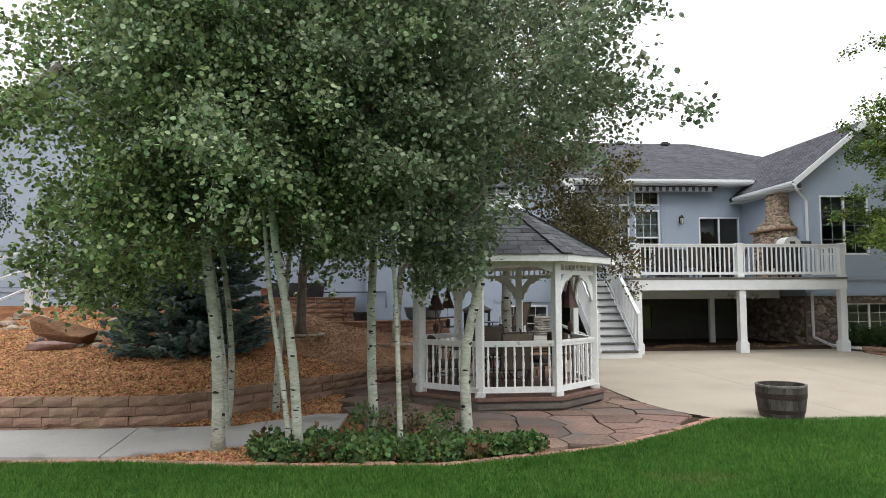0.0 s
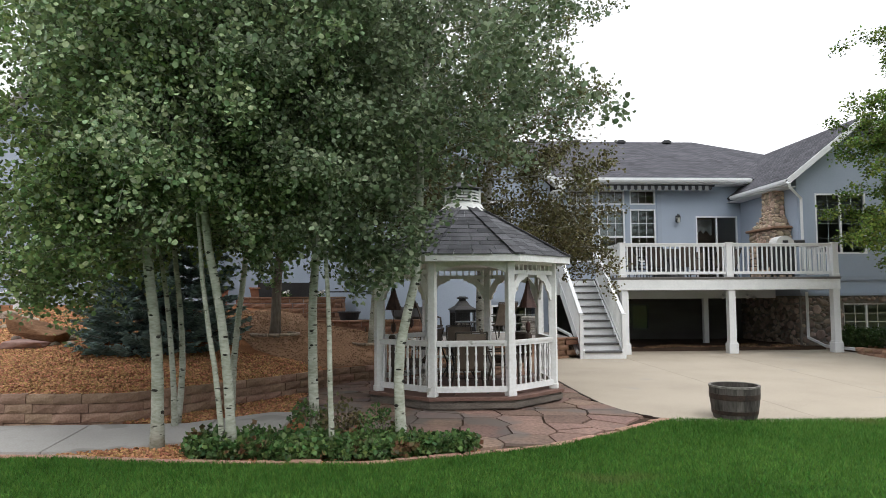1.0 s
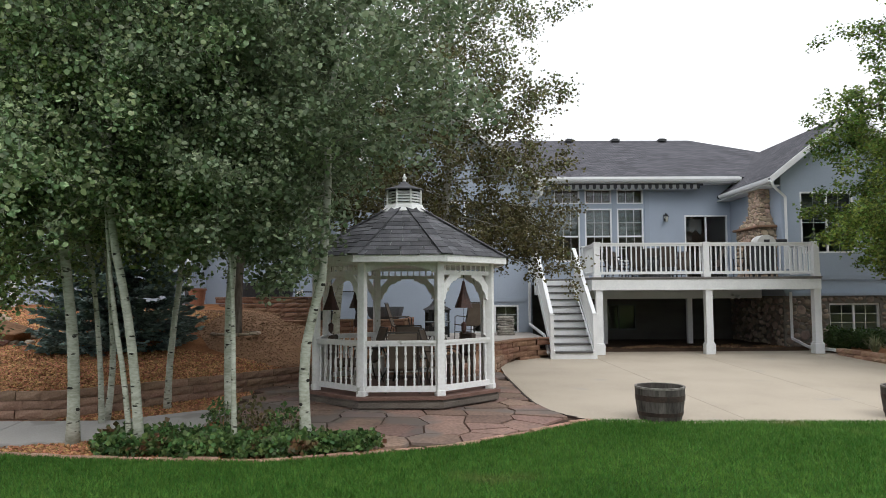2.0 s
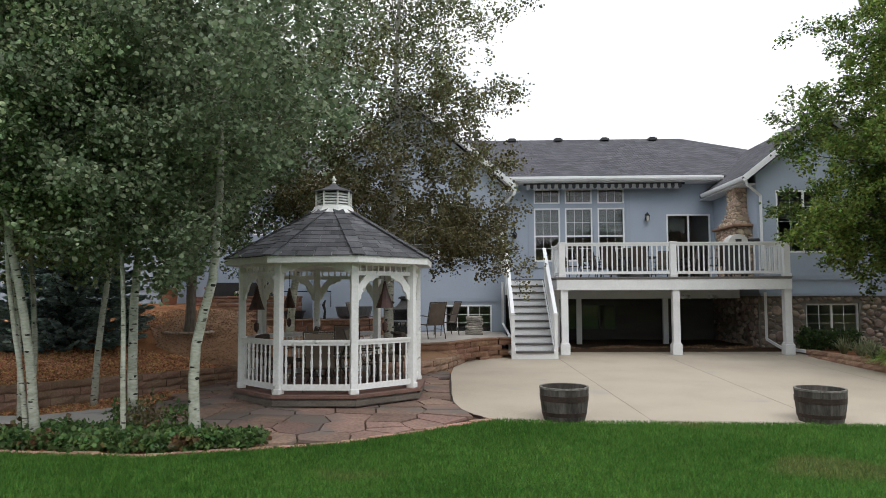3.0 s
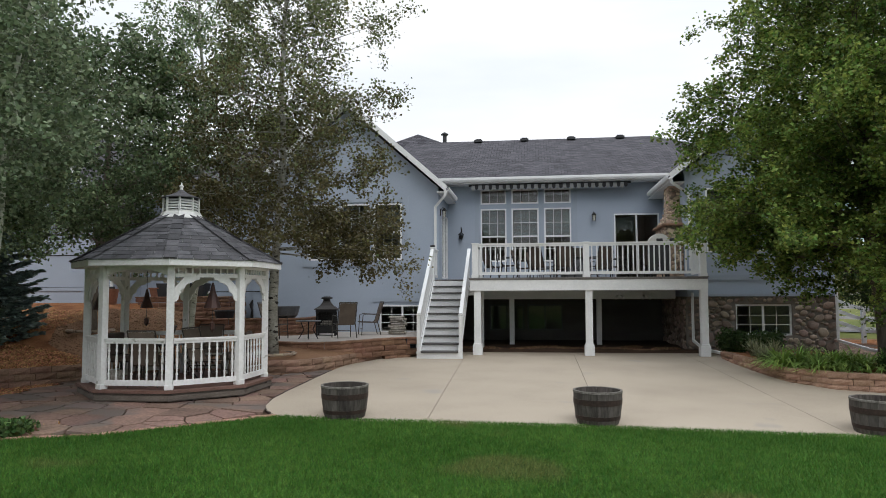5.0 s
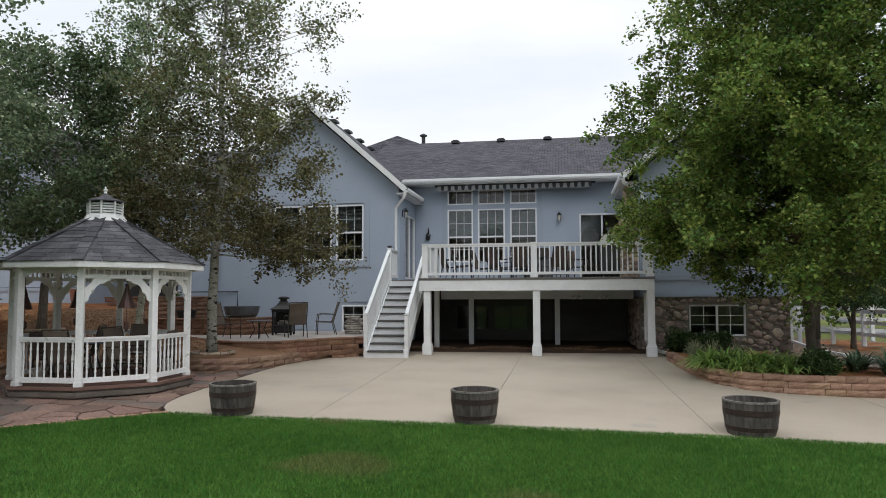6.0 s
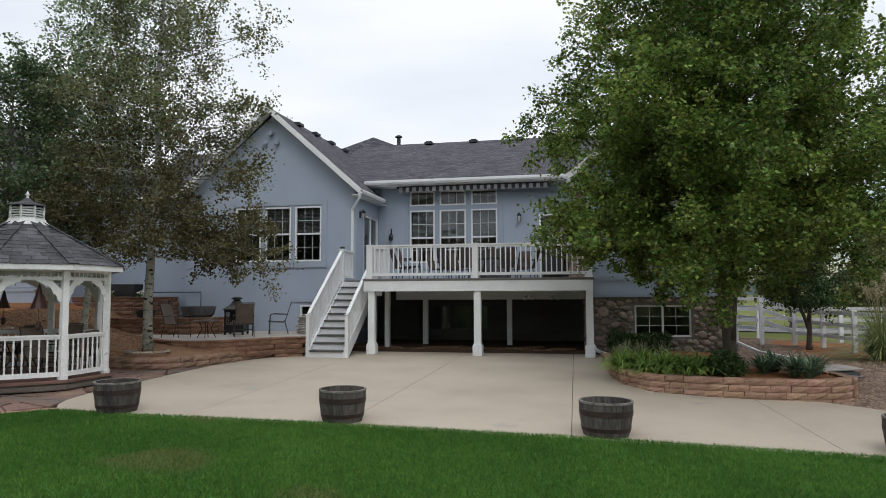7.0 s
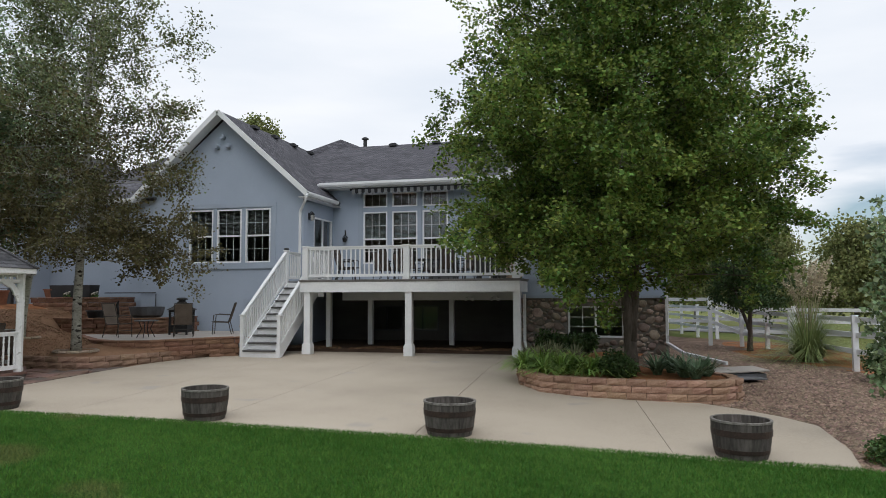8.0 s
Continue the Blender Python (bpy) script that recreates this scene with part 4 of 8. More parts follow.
def roof_slope(name, corners, label, thick=0.1):
    """A roof plane through corners (eave first, then ridge), as a thin slab with shingle coordinates."""
    pts = [Vector(c) for c in corners]
    nrm = (pts[1] - pts[0]).cross(pts[2] - pts[0]).normalized()
    if nrm.z < 0:
        nrm = -nrm
        pts = pts[::-1]
    along = Vector((0, 0, 1)).cross(nrm).normalized()
    up = nrm.cross(along)
    me = bpy.data.meshes.new(name)
    n = len(pts)
    vs = [tuple(p) for p in pts] + [tuple(p - nrm * thick) for p in pts]
    fs = [tuple(range(n)), tuple(range(2 * n - 1, n - 1, -1))] + [(i, i + n, (i + 1) % n + n, (i + 1) % n) for i in range(n)]
    me.from_pydata(vs, [], fs)
    me.materials.append(ROOF)
    uv = me.uv_layers.new(name="roof")
    for lp in me.loops:
        p = me.vertices[lp.vertex_index].co
        uv.data[lp.index].uv = (p.dot(along), p.dot(up))
    ob = new(name, me)
    return tagged(ob, label, "roof", kind="structure")


RIDGE_Y, RIDGE_Z, EAVE_Y, EAVE_Z = 31.5, 8.62, 25.55, 5.95
SHINGLED = "dark grey asphalt shingle roof slope"
roof_slope("roof_main", [(3.6, EAVE_Y, EAVE_Z), (20.35, EAVE_Y, EAVE_Z), (14.4, RIDGE_Y, RIDGE_Z), (3.6, RIDGE_Y, RIDGE_Z)], SHINGLED)
roof_slope("roof_rear", [(3.6, 40.3, 4.85), (20.35, 40.3, 4.85), (14.4, RIDGE_Y, RIDGE_Z), (3.6, RIDGE_Y, RIDGE_Z)], SHINGLED)
roof_slope("roof_hip", [(20.35, EAVE_Y, EAVE_Z), (20.35, 40.3, 4.85), (14.4, RIDGE_Y, RIDGE_Z)], SHINGLED)
LG_X, LG_Z, LG_E, LG_EZ = 2.95, 8.36, 6.42, 5.27
roof_slope("roof_left_wing", [(LG_E, 23.0, LG_EZ), (LG_E, 33.5, LG_EZ), (LG_X, 33.5, LG_Z), (LG_X, 23.0, LG_Z)], SHINGLED)
roof_slope("roof_left_wing_west", [(2 * LG_X - LG_E, 23.0, LG_EZ), (2 * LG_X - LG_E, 33.5, LG_EZ), (LG_X, 33.5, LG_Z), (LG_X, 23.0, LG_Z)], SHINGLED)
roof_slope("roof_peak", [(0.6, 30.4, 7.6), (7.4, 30.4, 7.6), (4.05, 31.9, 9.12)], SHINGLED)
roof_slope("roof_peak", [(7.4, 30.4, 7.6), (7.4, 35, 7.6), (4.05, 31.9, 9.12)], SHINGLED)
RG_X, RG_Z, RG_E, RG_EZ = 16.1, 7.42, 13.45, 5.30
roof_slope("roof_right_wing", [(RG_E, 21.8, RG_EZ), (RG_E, 31.0, RG_EZ), (RG_X, 31.0, RG_Z), (RG_X, 21.8, RG_Z)], SHINGLED)
roof_slope("roof_right_wing_east", [(18.75, 21.8, RG_EZ), (18.75, 31.0, RG_EZ), (RG_X, 31.0, RG_Z), (RG_X, 21.8, RG_Z)], SHINGLED)
WG_X, WG_Z = -9.3, 8.78
roof_slope("roof_west_wing", [(-4.3, 21.55, 4.45), (-4.3, 33, 4.45), (WG_X, 33, WG_Z), (WG_X, 21.55, WG_Z)], SHINGLED)
roof_slope("roof_west_wing_west", [(-14.3, 21.55, 4.45), (-14.3, 33, 4.45), (WG_X, 33, WG_Z), (WG_X, 21.55, WG_Z)], SHINGLED)
roof_slope("roof_recess", [(-4.6, 23.3, 5.3), (0.2, 23.3, 5.3), (0.2, 30.5, 8.4), (-4.6, 30.5, 8.4)], SHINGLED)


def rake(a, b, label="white fascia board along the gable"):
    bm = bmesh.new()
    beam(bm, a, b, 0.05, 0.17)
    return structure("fascia", bm, WHITE, label, "fascia")


def fascia_gutter(a, b, back, label="white eave gutter"):
    """A gutter along a level eave from a to b, with its fascia behind."""
    a, b, back = Vector(a), Vector(b), Vector(back)
    bm = bmesh.new()
    beam(bm, a + back * 0.1, b + back * 0.1, 0.03, 0.22)
    d = (b - a).normalized()
    prof = [(0.08, -0.07), (-0.02, -0.07), (-0.055, 0.0), (-0.055, 0.06), (-0.045, 0.06), (-0.045, 0.0), (-0.012, -0.06), (0.08, -0.06)]
    ra, rb = [], []
    for o, z in prof:
        ra.append(bm.verts.new(a + back * o + Vector((0, 0, z))))
        rb.append(bm.verts.new(b + back * o + Vector((0, 0, z))))
    for i in range(len(prof)):
        j = (i + 1) % len(prof)
        bm.faces.new((ra[i], ra[j], rb[j], rb[i]))
    bm.faces.new(ra)
    bm.faces.new(rb[::-1])
    return structure("gutter", bm, WHITE, label, "gutter")


S = 0.055
rake((LG_X, 22.98, LG_Z - S), (LG_E + 0.02, 22.98, LG_EZ - S))
rake((LG_X, 22.98, LG_Z - S), (2 * LG_X - LG_E, 22.98, LG_EZ - S))
rake((RG_X, 21.78, RG_Z - S), (RG_E - 0.02, 21.78, RG_EZ - S))
rake((RG_X, 21.78, RG_Z - S), (18.75, 21.78, RG_EZ - S))
rake((WG_X, 21.53, WG_Z - S), (-4.28, 21.53, 4.45 - S))
rake((WG_X, 21.53, WG_Z - S), (-14.3, 21.53, 4.45 - S))


def gable_soffit(x0, z0, x1, z1, y0, y1):
    bm = slab_xz(bmesh.new(), [(x0, z0 - 0.145), (x1, z1 - 0.145), (x1, z1 - 0.125), (x0, z0 - 0.125)], y0, y1)
    bmesh.ops.recalc_face_normals(bm, faces=bm.faces)
    return structure("soffit", bm, WHITE, "white boarded soffit below the gable overhang", "soffit")


for ex, ez, ax, az, y0, y1 in ((LG_E, LG_EZ, LG_X, LG_Z, 23.01, LEFT_WING - 0.002), (2 * LG_X - LG_E, LG_EZ, LG_X, LG_Z, 23.01, LEFT_WING - 0.002), (RG_E, RG_EZ, RG_X, RG_Z, 21.81, RIGHT_WING - 0.002),
                               (18.75, RG_EZ, RG_X, RG_Z, 21.81, RIGHT_WING - 0.002), (-4.3, 4.45, WG_X, WG_Z, 21.56, WEST_WING - 0.002), (-14.3, 4.45, WG_X, WG_Z, 21.56, WEST_WING - 0.002)):
    gable_soffit(ex, ez, ax, az, y0, y1)
fascia_gutter((5.75, EAVE_Y - 0.08, EAVE_Z - 0.08), (14.1, EAVE_Y - 0.08, EAVE_Z - 0.08), (0, 1, 0))
fascia_gutter((LG_E + 0.06, 22.98, LG_EZ - 0.06), (LG_E + 0.06, 25.7, LG_EZ - 0.06), (-1, 0, 0))
fascia_gutter((RG_E - 0.06, 25.7, RG_EZ - 0.06), (RG_E - 0.06, 21.78, RG_EZ - 0.06), (1, 0, 0))
fascia_gutter((-4.6, 23.25, 5.24), (-0.6, 23.25, 5.24), (0, 1, 0))
# soffits close the eaves
structure("soffit", boxes((5.4, 14.5, EAVE_Y + 0.02, FRONT - 0.002, EAVE_Z - 0.2, EAVE_Z - 0.17)), WHITE, "white boxed soffit below the eave", "soffit")
structure("soffit", boxes((SIDE_L + 0.002, LG_E, 23.02, FRONT - 0.01, LG_EZ - 0.18, LG_EZ - 0.15)), WHITE, "white soffit of the left wing", "soffit")
structure("soffit", boxes((RG_E, SIDE_R - 0.002, RIGHT_WING, FRONT - 0.01, RG_EZ - 0.18, RG_EZ - 0.15)), WHITE, "white soffit of the right wing", "soffit")


def downpipe(points, label="white downpipe from the gutter"):
    bm = bmesh.new()
    for a, b in zip(points, points[1:]):
        beam(bm, a, b, 0.075, 0.06, up=(0.3, 1, 0.2))
    return tagged(new("downpipe", bm_mesh("downpipe", bm, WHITE)), label, "downpipe", kind="structure")


downpipe([(LG_E + 0.04, 22.96, LG_EZ - 0.12), (LG_E - 0.02, 23.0, LG_EZ - 0.3), (SIDE_L - 0.10, 23.39, LG_EZ - 0.62), (SIDE_L - 0.10, 23.39, 2.4)])
downpipe([(SIDE_L - 0.10, 23.39, 2.1), (SIDE_L - 0.10, 23.39, 0.72), (SIDE_L - 0.06, 20.6, 0.5), (SIDE_L - 0.1, 19.6, 0.05)])
downpipe([(RG_E - 0.02, 21.76, RG_EZ - 0.12), (RG_E + 0.05, 21.8, RG_EZ - 0.26), (SIDE_R + 0.1, 22.18, RG_EZ - 0.55), (SIDE_R + 0.1, 22.18, 2.45)])
downpipe([(SIDE_R + 0.1, 22.06, 1.72), (SIDE_R + 0.1, 22.06, 0.28), (SIDE_R + 0.25, 21.4, 0.06), (SIDE_R + 0.6, 20.3, 0.02)])
downpipe([(18.16, 22.04, 1.9), (18.16, 22.04, 0.3), (18.5, 20.8, 0.12), (19.4, 19.4, -0.01)])
downpipe([(-4.7, 21.93, 4.3), (-4.7, 21.93, 2.0)])
tagged(new("downpipe", bm_mesh("downpipe", boxes((-4.78, -4.62, 21.85, 21.99, 1.28, 2.0)), CHARCOAL)), "black lower section of the downpipe", "downpipe", kind="structure")


# roof vents along the ridges, and the flue
def roof_vent(x, y, z, turn=0):
    v = thing("roof_vent", x, y, z, turn, "low black roof vent on the shingles", "vent", "vents along the ridge")
    part("hood", boxes((-0.13, 0.13, -0.12, 0.12, 0.03, 0.085), bevel=0.02), CHARCOAL, v)
    part("flange", boxes((-0.18, 0.18, -0.18, 0.18, -0.06, 0.03)), CHARCOAL, v)


for x in (6.9, 8.95, 11.0, 13.1):
    roof_vent(x, RIDGE_Y - 0.25, RIDGE_Z - 0.06)
for y in (25.2, 26.9, 28.6, 30.3):
    roof_vent(LG_X + 0.22, y, LG_Z - 0.16, 90)
flue = thing("flue_pipe", 5.3, 31.85, 8.4, 0, "black metal flue pipe with a rain cap", "flue")
bm = bmesh.new()
lathe(bm, [(0.0, 0), (0.09, 0), (0.09, 0.62), (0.0, 0.62)], 12)
part("pipe", bm, CHARCOAL, flue)
bm = bmesh.new()
lathe(bm, [(0.0, 0.62), (0.17, 0.63), (0.17, 0.68), (0.05, 0.75), (0.0, 0.75)], 12)
part("cap", bm, CHARCOAL, flue)

# striped awning rolled up below the eave
awning = thing("awning", 7.05, 25.78, 5.585, 0, "rolled awning with a striped scalloped valance", "awning")
bm = bmesh.new()
tube(bm, [(-0.1, 0, 0.16), (5.75, 0, 0.16)], 0.07, 10)
part("roller", bm, AWN_DARK, awning)
def scallop(a, b, drop):
    out = [(a, 0.12), (a, -drop + 0.05), (a + (b - a) * 0.25, -drop + 0.015), ((a + b) / 2, -drop), (a + (b - a) * 0.75, -drop + 0.015), (b, -drop + 0.05), (b, 0.12)]
    return slab_xz(bmesh.new(), out[::-1], -0.09, -0.075)
for i in range(44):
    a = i * 0.128
    part("valance_flap", scallop(a, a + 0.124, 0.075 if i % 2 == 0 else 0.045), AWN_LIGHT if i % 2 == 0 else AWN_DARK, awning)


# wall lanterns
def lantern(x, y, z, turn=0, label="black wall lantern with frosted glass"):
    lan = thing("wall_lantern", x, y, z, turn, label, "lamp")
    part("plate", boxes((-0.06, 0.06, -0.025, 0.0, -0.1, 0.14), bevel=0.008), IRON, lan)
    bm = bmesh.new()
    tube(bm, [(0, -0.02, 0.1), (0, -0.1, 0.2), (0, -0.14, 0.17)], 0.012, 6)
    part("arm", bm, IRON, lan)
    bm = bmesh.new()
    lathe(bm, [(0.0, -0.14), (0.05, -0.13), (0.075, 0.06), (0.0, 0.06)], 8, 0, -0.14)
    part("glass", bm, LAMP_GLASS, lan)
    bm = bmesh.new()
    lathe(bm, [(0.09, 0.06), (0.085, 0.09), (0.03, 0.16), (0.0, 0.19)], 8, 0, -0.14)
    for k in range(4):
        a = math.pi / 4 + k * math.pi / 2
        beam(bm, (0.055 * math.cos(a), -0.14 + 0.055 * math.sin(a), -0.14), (0.08 * math.cos(a), -0.14 + 0.08 * math.sin(a), 0.06), 0.012, 0.012)
    part("cage", bm, IRON, lan)


lantern(11.5, FRONT, 4.5)
lantern(SIDE_L, LEFT_WING + 0.45, 4.5, 90)
orn = thing("wall_ornament", 6.62, FRONT, 3.75, 0, "black wrought-iron ornament hung on the wall", "ornament")
bm = bmesh.new()
tube(bm, [(0, -0.03, 0.45), (0.02, -0.05, 0.3), (-0.05, -0.05, 0.2), (0.06, -0.05, 0.08), (0, -0.05, 0.0)], 0.025, 6)
tube(bm, [(-0.1, -0.04, 0.18), (0.0, -0.05, 0.26), (0.1, -0.04, 0.16)], 0.02, 6)
part("scroll", bm, IRON, orn)
bm = bmesh.new()
lathe(bm, [(0, 0.0), (0.06, 0.0), (0.09, 0.14), (0.0, 0.14)], 8, 0, -0.12)
part("cup", bm, IRON, orn)
# a small lit lamp hanging in the room behind the middle transom
pend = thing("pendant_lamp", 8.86, 27.4, 5.08, 0, "lit reddish glass lamp hanging in the room", "lamp")
bm = bmesh.new()
lathe(bm, [(0.0, 0.0), (0.14, 0.03), (0.26, 0.12), (0.0, 0.2)], 12)
part("shade", bm, GLOW, pend)
bm = bmesh.new()
tube(bm, [(0, 0, 0.2), (0, 0, 0.82)], 0.012, 6)
part("cord", bm, IRON, pend)

# ---------------------------------------------------------------- deck and stairs
DECK_Z, DX0, DX1, DY0, DY1 = 2.17, 7.44, 14.14, 20.42, 26.14
deck = thing("deck", 10.8, 20.5, 0.0, 0, "raised white-trimmed deck with grey boards", "deck")
OX, OY = 10.8, 20.5


def dk(bm):
    return turned(bm, Matrix.Translation((-OX, -OY, 0)))


for b in ((DX0, DX1, DY0, DY0 + 0.04, 1.795, DECK_Z - 0.07), (DX1 - 0.04, DX1, DY0 + 0.04, 22.1, 1.795, DECK_Z - 0.07), (DX0, DX0 + 0.04, DY0 + 0.04, 22.2, 1.795, DECK_Z - 0.07),
          (SIDE_L + 0.02, DX0, 22.24, 22.28, 1.66, DECK_Z - 0.26)):
    part("rim_board", dk(boxes(b)), WHITE, deck, "white painted rim board")
# the decking's dark edge above the white rim; these boards include its overhang's shadow
for b in ((DX0 - 0.01, DX1 + 0.01, DY0 - 0.012, DY0 + 0.04, DECK_Z - 0.07, DECK_Z - 0.034), (DX1 - 0.04, DX1 + 0.01, DY0 + 0.04, 22.1, DECK_Z - 0.07, DECK_Z - 0.034),
          (DX0 - 0.01, DX0 + 0.04, DY0 + 0.04, 22.2, DECK_Z - 0.07, DECK_Z - 0.034)):
    part("edge_board", dk(boxes(b)), DECK_BOARD, deck, "dark grey weathered edge board, overhang shadow built in")
x = DX0 + 0.4
while x < DX1 - 0.1:
    part("joist", dk(boxes((x - 0.02, x + 0.02, DY0 + 0.05, (22.1 if x > SIDE_R - 0.1 else DY1), 1.90, DECK_Z - 0.035))), DECK_BOARD, deck)
    x += 0.41
part("beam", dk(boxes((DX0 + 0.1, SIDE_R - 0.1, 23.6, 23.72, 1.53, 1.90))), WHITE, deck, "white beam below the joists")
board_y = DY0 - 0.03
while board_y < DY1 - 0.1:
    x0, x1 = (DX0 - 0.03, DX1 + 0.03) if board_y < 22.0 else ((SIDE_L + 0.02, DX1 + 0.03) if board_y < 22.1 else (SIDE_L + 0.02, SIDE_R - 0.01))
    if 22.0 <= board_y < 22.25:
        x0 = DX0 - 0.03 if board_y < 22.2 else x0
    part("deck_board", dk(boxes((x0, x1, board_y, board_y + 0.1395, DECK_Z - 0.032, DECK_Z))), DECK_BOARD, deck)
    board_y += 0.142


def support(x, y, z0, z1, w, base=True):
    bm = boxes((x - w / 2, x + w / 2, y - w / 2, y + w / 2, z0, z1))
    ob = part("support_post", dk(bm), WHITE, deck)
    if base:
        b = w / 2 + 0.04
        bm = boxes((x - b, x + b, y - b, y + b, z0, z0 + 0.30), (x - b + 0.02, x + b - 0.02, y - b + 0.02, y + b - 0.02, z0 + 0.30, z0 + 0.34), bevel=0.008)
        sub = new("post_base", bm_mesh("post_base", dk(bm), WHITE))
        sub.parent = ob


for x in (7.66, 10.86, 14.04):
    support(x, DY0 + 0.145, low_z(x, 20.6) + 0.02, 1.90, 0.2)
support(7.65, 22.2, 0.0, 1.90, 0.15, False)
support(8.56, 23.66, 0.0, 1.53, 0.16, False)
support(11.41, 23.66, 0.0, 1.53, 0.16, False)

BAL = bm_mesh("baluster", boxes((-0.018, 0.018, -0.018, 0.018, 0, 1.0)), WHITE)


def newel(parent, x, y, z0, z1, w=0.125, skirt=True):
    bm = boxes((x - w / 2, x + w / 2, y - w / 2, y + w / 2, z0, z1))
    ob = part("newel_post", bm, WHITE, parent)
    c = w / 2 + 0.02
    sub = new("post_cap", bm_mesh("post_cap", boxes((x - c, x + c, y - c, y + c, z1, z1 + 0.035), bevel=0.006), WHITE))
    sub.parent = ob
    if skirt:
        sub = new("post_skirt", bm_mesh("post_skirt", boxes((x - c, x + c, y - c, y + c, z0, z0 + 0.09), bevel=0.006), WHITE))
        sub.parent = ob


def railing(parent, a, b, za, zb, top=0.90, low=0.09, gap=0.14, inset=0.09):
    """Top and bottom rail from a to b (plan) over heights za and zb, with square balusters between."""
    a, b = Vector((*a, za)), Vector((*b, zb))
    d = b - a
    flat = Vector((d.x, d.y, 0)).length
    u = d / flat
    p, q = a + u * inset, b - u * inset
    up = Vector((0, 0, 1))
    bm = bmesh.new()
    beam(bm, p + up * (top + 0.02), q + up * (top + 0.02), 0.10, 0.04)
    beam(bm, p + up * (top - 0.03), q + up * (top - 0.03), 0.05, 0.06)
    part("top_rail", bm, WHITE, parent)
    bm = bmesh.new()
    beam(bm, p + up * low, q + up * low, 0.05, 0.08)
    part("bottom_rail", bm, WHITE, parent)
    n = max(1, int((flat - 2 * inset) / gap))
    for i in range(n):
        s = inset + (flat - 2 * inset) * (i + 0.5) / n
        c = a + u * s
        turn = math.degrees(math.atan2(d.y, d.x))
        m = pose(c.x, c.y, c.z + low + 0.02, 0, 0, turn) @ Matrix.Diagonal((1, 1, top - low - 0.06, 1))
        piece("baluster", BAL, parent, m)


rail = thing("deck_railing", OX, DY0, DECK_Z, 0, "white painted deck railing with square balusters", "railing")


def rp(x, y):
    return (x - OX, y - DY0)


posts = [(7.6, DY0 + 0.09), (10.80, DY0 + 0.09), (14.03, DY0 + 0.09), (7.6, 22.15)]
for x, y in posts:
    newel(rail, *rp(x, y), 0.0, 0.985, 0.17)
for a, b in (((7.6, DY0 + 0.09), (10.80, DY0 + 0.09)), ((10.80, DY0 + 0.09), (14.03, DY0 + 0.09)), ((14.03, DY0 + 0.09), (14.03, 22.05)), ((7.6, DY0 + 0.09), (7.6, 22.15))):
    railing(rail, rp(*a), rp(*b), 0, 0, top=0.965, low=0.125)

# the stair: eleven risers, white risers and stringers, grey treads
STAIR_FOOT = low_z(6.7, 19.4) + 0.025
stair = thing("staircase", 6.68, 19.38, STAIR_FOOT, 0, "white wooden stair with dark grey treads", "stairs")
CLIMB = DECK_Z - STAIR_FOOT
SX0, SX1, GO, RISE, N = -0.56, 0.56, 0.284, CLIMB / 11, 11
for i in range(N):
    y = i * GO
    part("riser", boxes((SX0 + 0.04, SX1 - 0.04, y, y + 0.025, i * RISE, (i + 1) * RISE - 0.048)), WHITE, stair)
    if i < N - 1:
        part("tread", boxes((SX0 + 0.04, SX1 - 0.04, y - 0.045, y + GO + 0.0, (i + 1) * RISE - 0.048, (i + 1) * RISE), bevel=0.008), TREAD, stair, "dark grey tread")
for x in (SX0, SX1 - 0.04):
    bm = bmesh.new()
    top_y = (N - 1) * GO
    slab = [(0.0, 0.0), (0.32, 0.0), (top_y + 0.02, CLIMB - 0.46), (top_y + 0.02, CLIMB - 0.04), (-0.02, RISE + 0.02)]
    a, b = [bm.verts.new((x, y, z)) for y, z in slab], [bm.verts.new((x + 0.04, y, z)) for y, z in slab]
    bm.faces.new(a)
    bm.faces.new(b[::-1])
    for i in range(5):
        bm.faces.new((a[i], b[i], b[(i + 1) % 5], a[(i + 1) % 5]))
    part("stringer", bm, WHITE, stair)
for x in (SX0 - 0.03, SX1 + 0.03):
    newel(stair, x, 0.06, 0.0, 1.20, 0.10, False)
    railing(stair, (x, 0.06), (x, (N - 1) * GO - 0.02), RISE * 1.05, CLIMB - 0.02, top=0.98, low=0.07, gap=0.11, inset=0.03)
newel(stair, SX0 - 0.03, (N - 1) * GO + 0.02, CLIMB - 0.5, CLIMB + 1.0, 0.12, False)
part("post_cap", boxes((SX0 - 0.10, SX0 + 0.04, (N - 1) * GO - 0.05, (N - 1) * GO + 0.09, CLIMB + 1.035, CLIMB + 1.11), bevel=0.02), CHARCOAL, stair, "black post cap")
railing(stair, (SX0 - 0.03, (N - 1) * GO + 0.02), (SX0 - 0.03, 4.0), CLIMB, CLIMB, top=0.965, low=0.125, gap=0.125)

# ---------------------------------------------------------------- gazebo
GX, GY = 2.295, 13.08
GFLOOR = 0.02
gaz = thing("gazebo", GX, GY, 0.0, 0, "octagonal white wooden gazebo with grey shingle roof", "gazebo")


def corner(k, r):
    a = math.pi / 8 + k * math.pi / 4
    return Vector((r * math.cos(a), r * math.sin(a), 0))


def octagon(r, turn=0):
    return [(corner(k, r).x, corner(k, r).y) for k in range(8)]


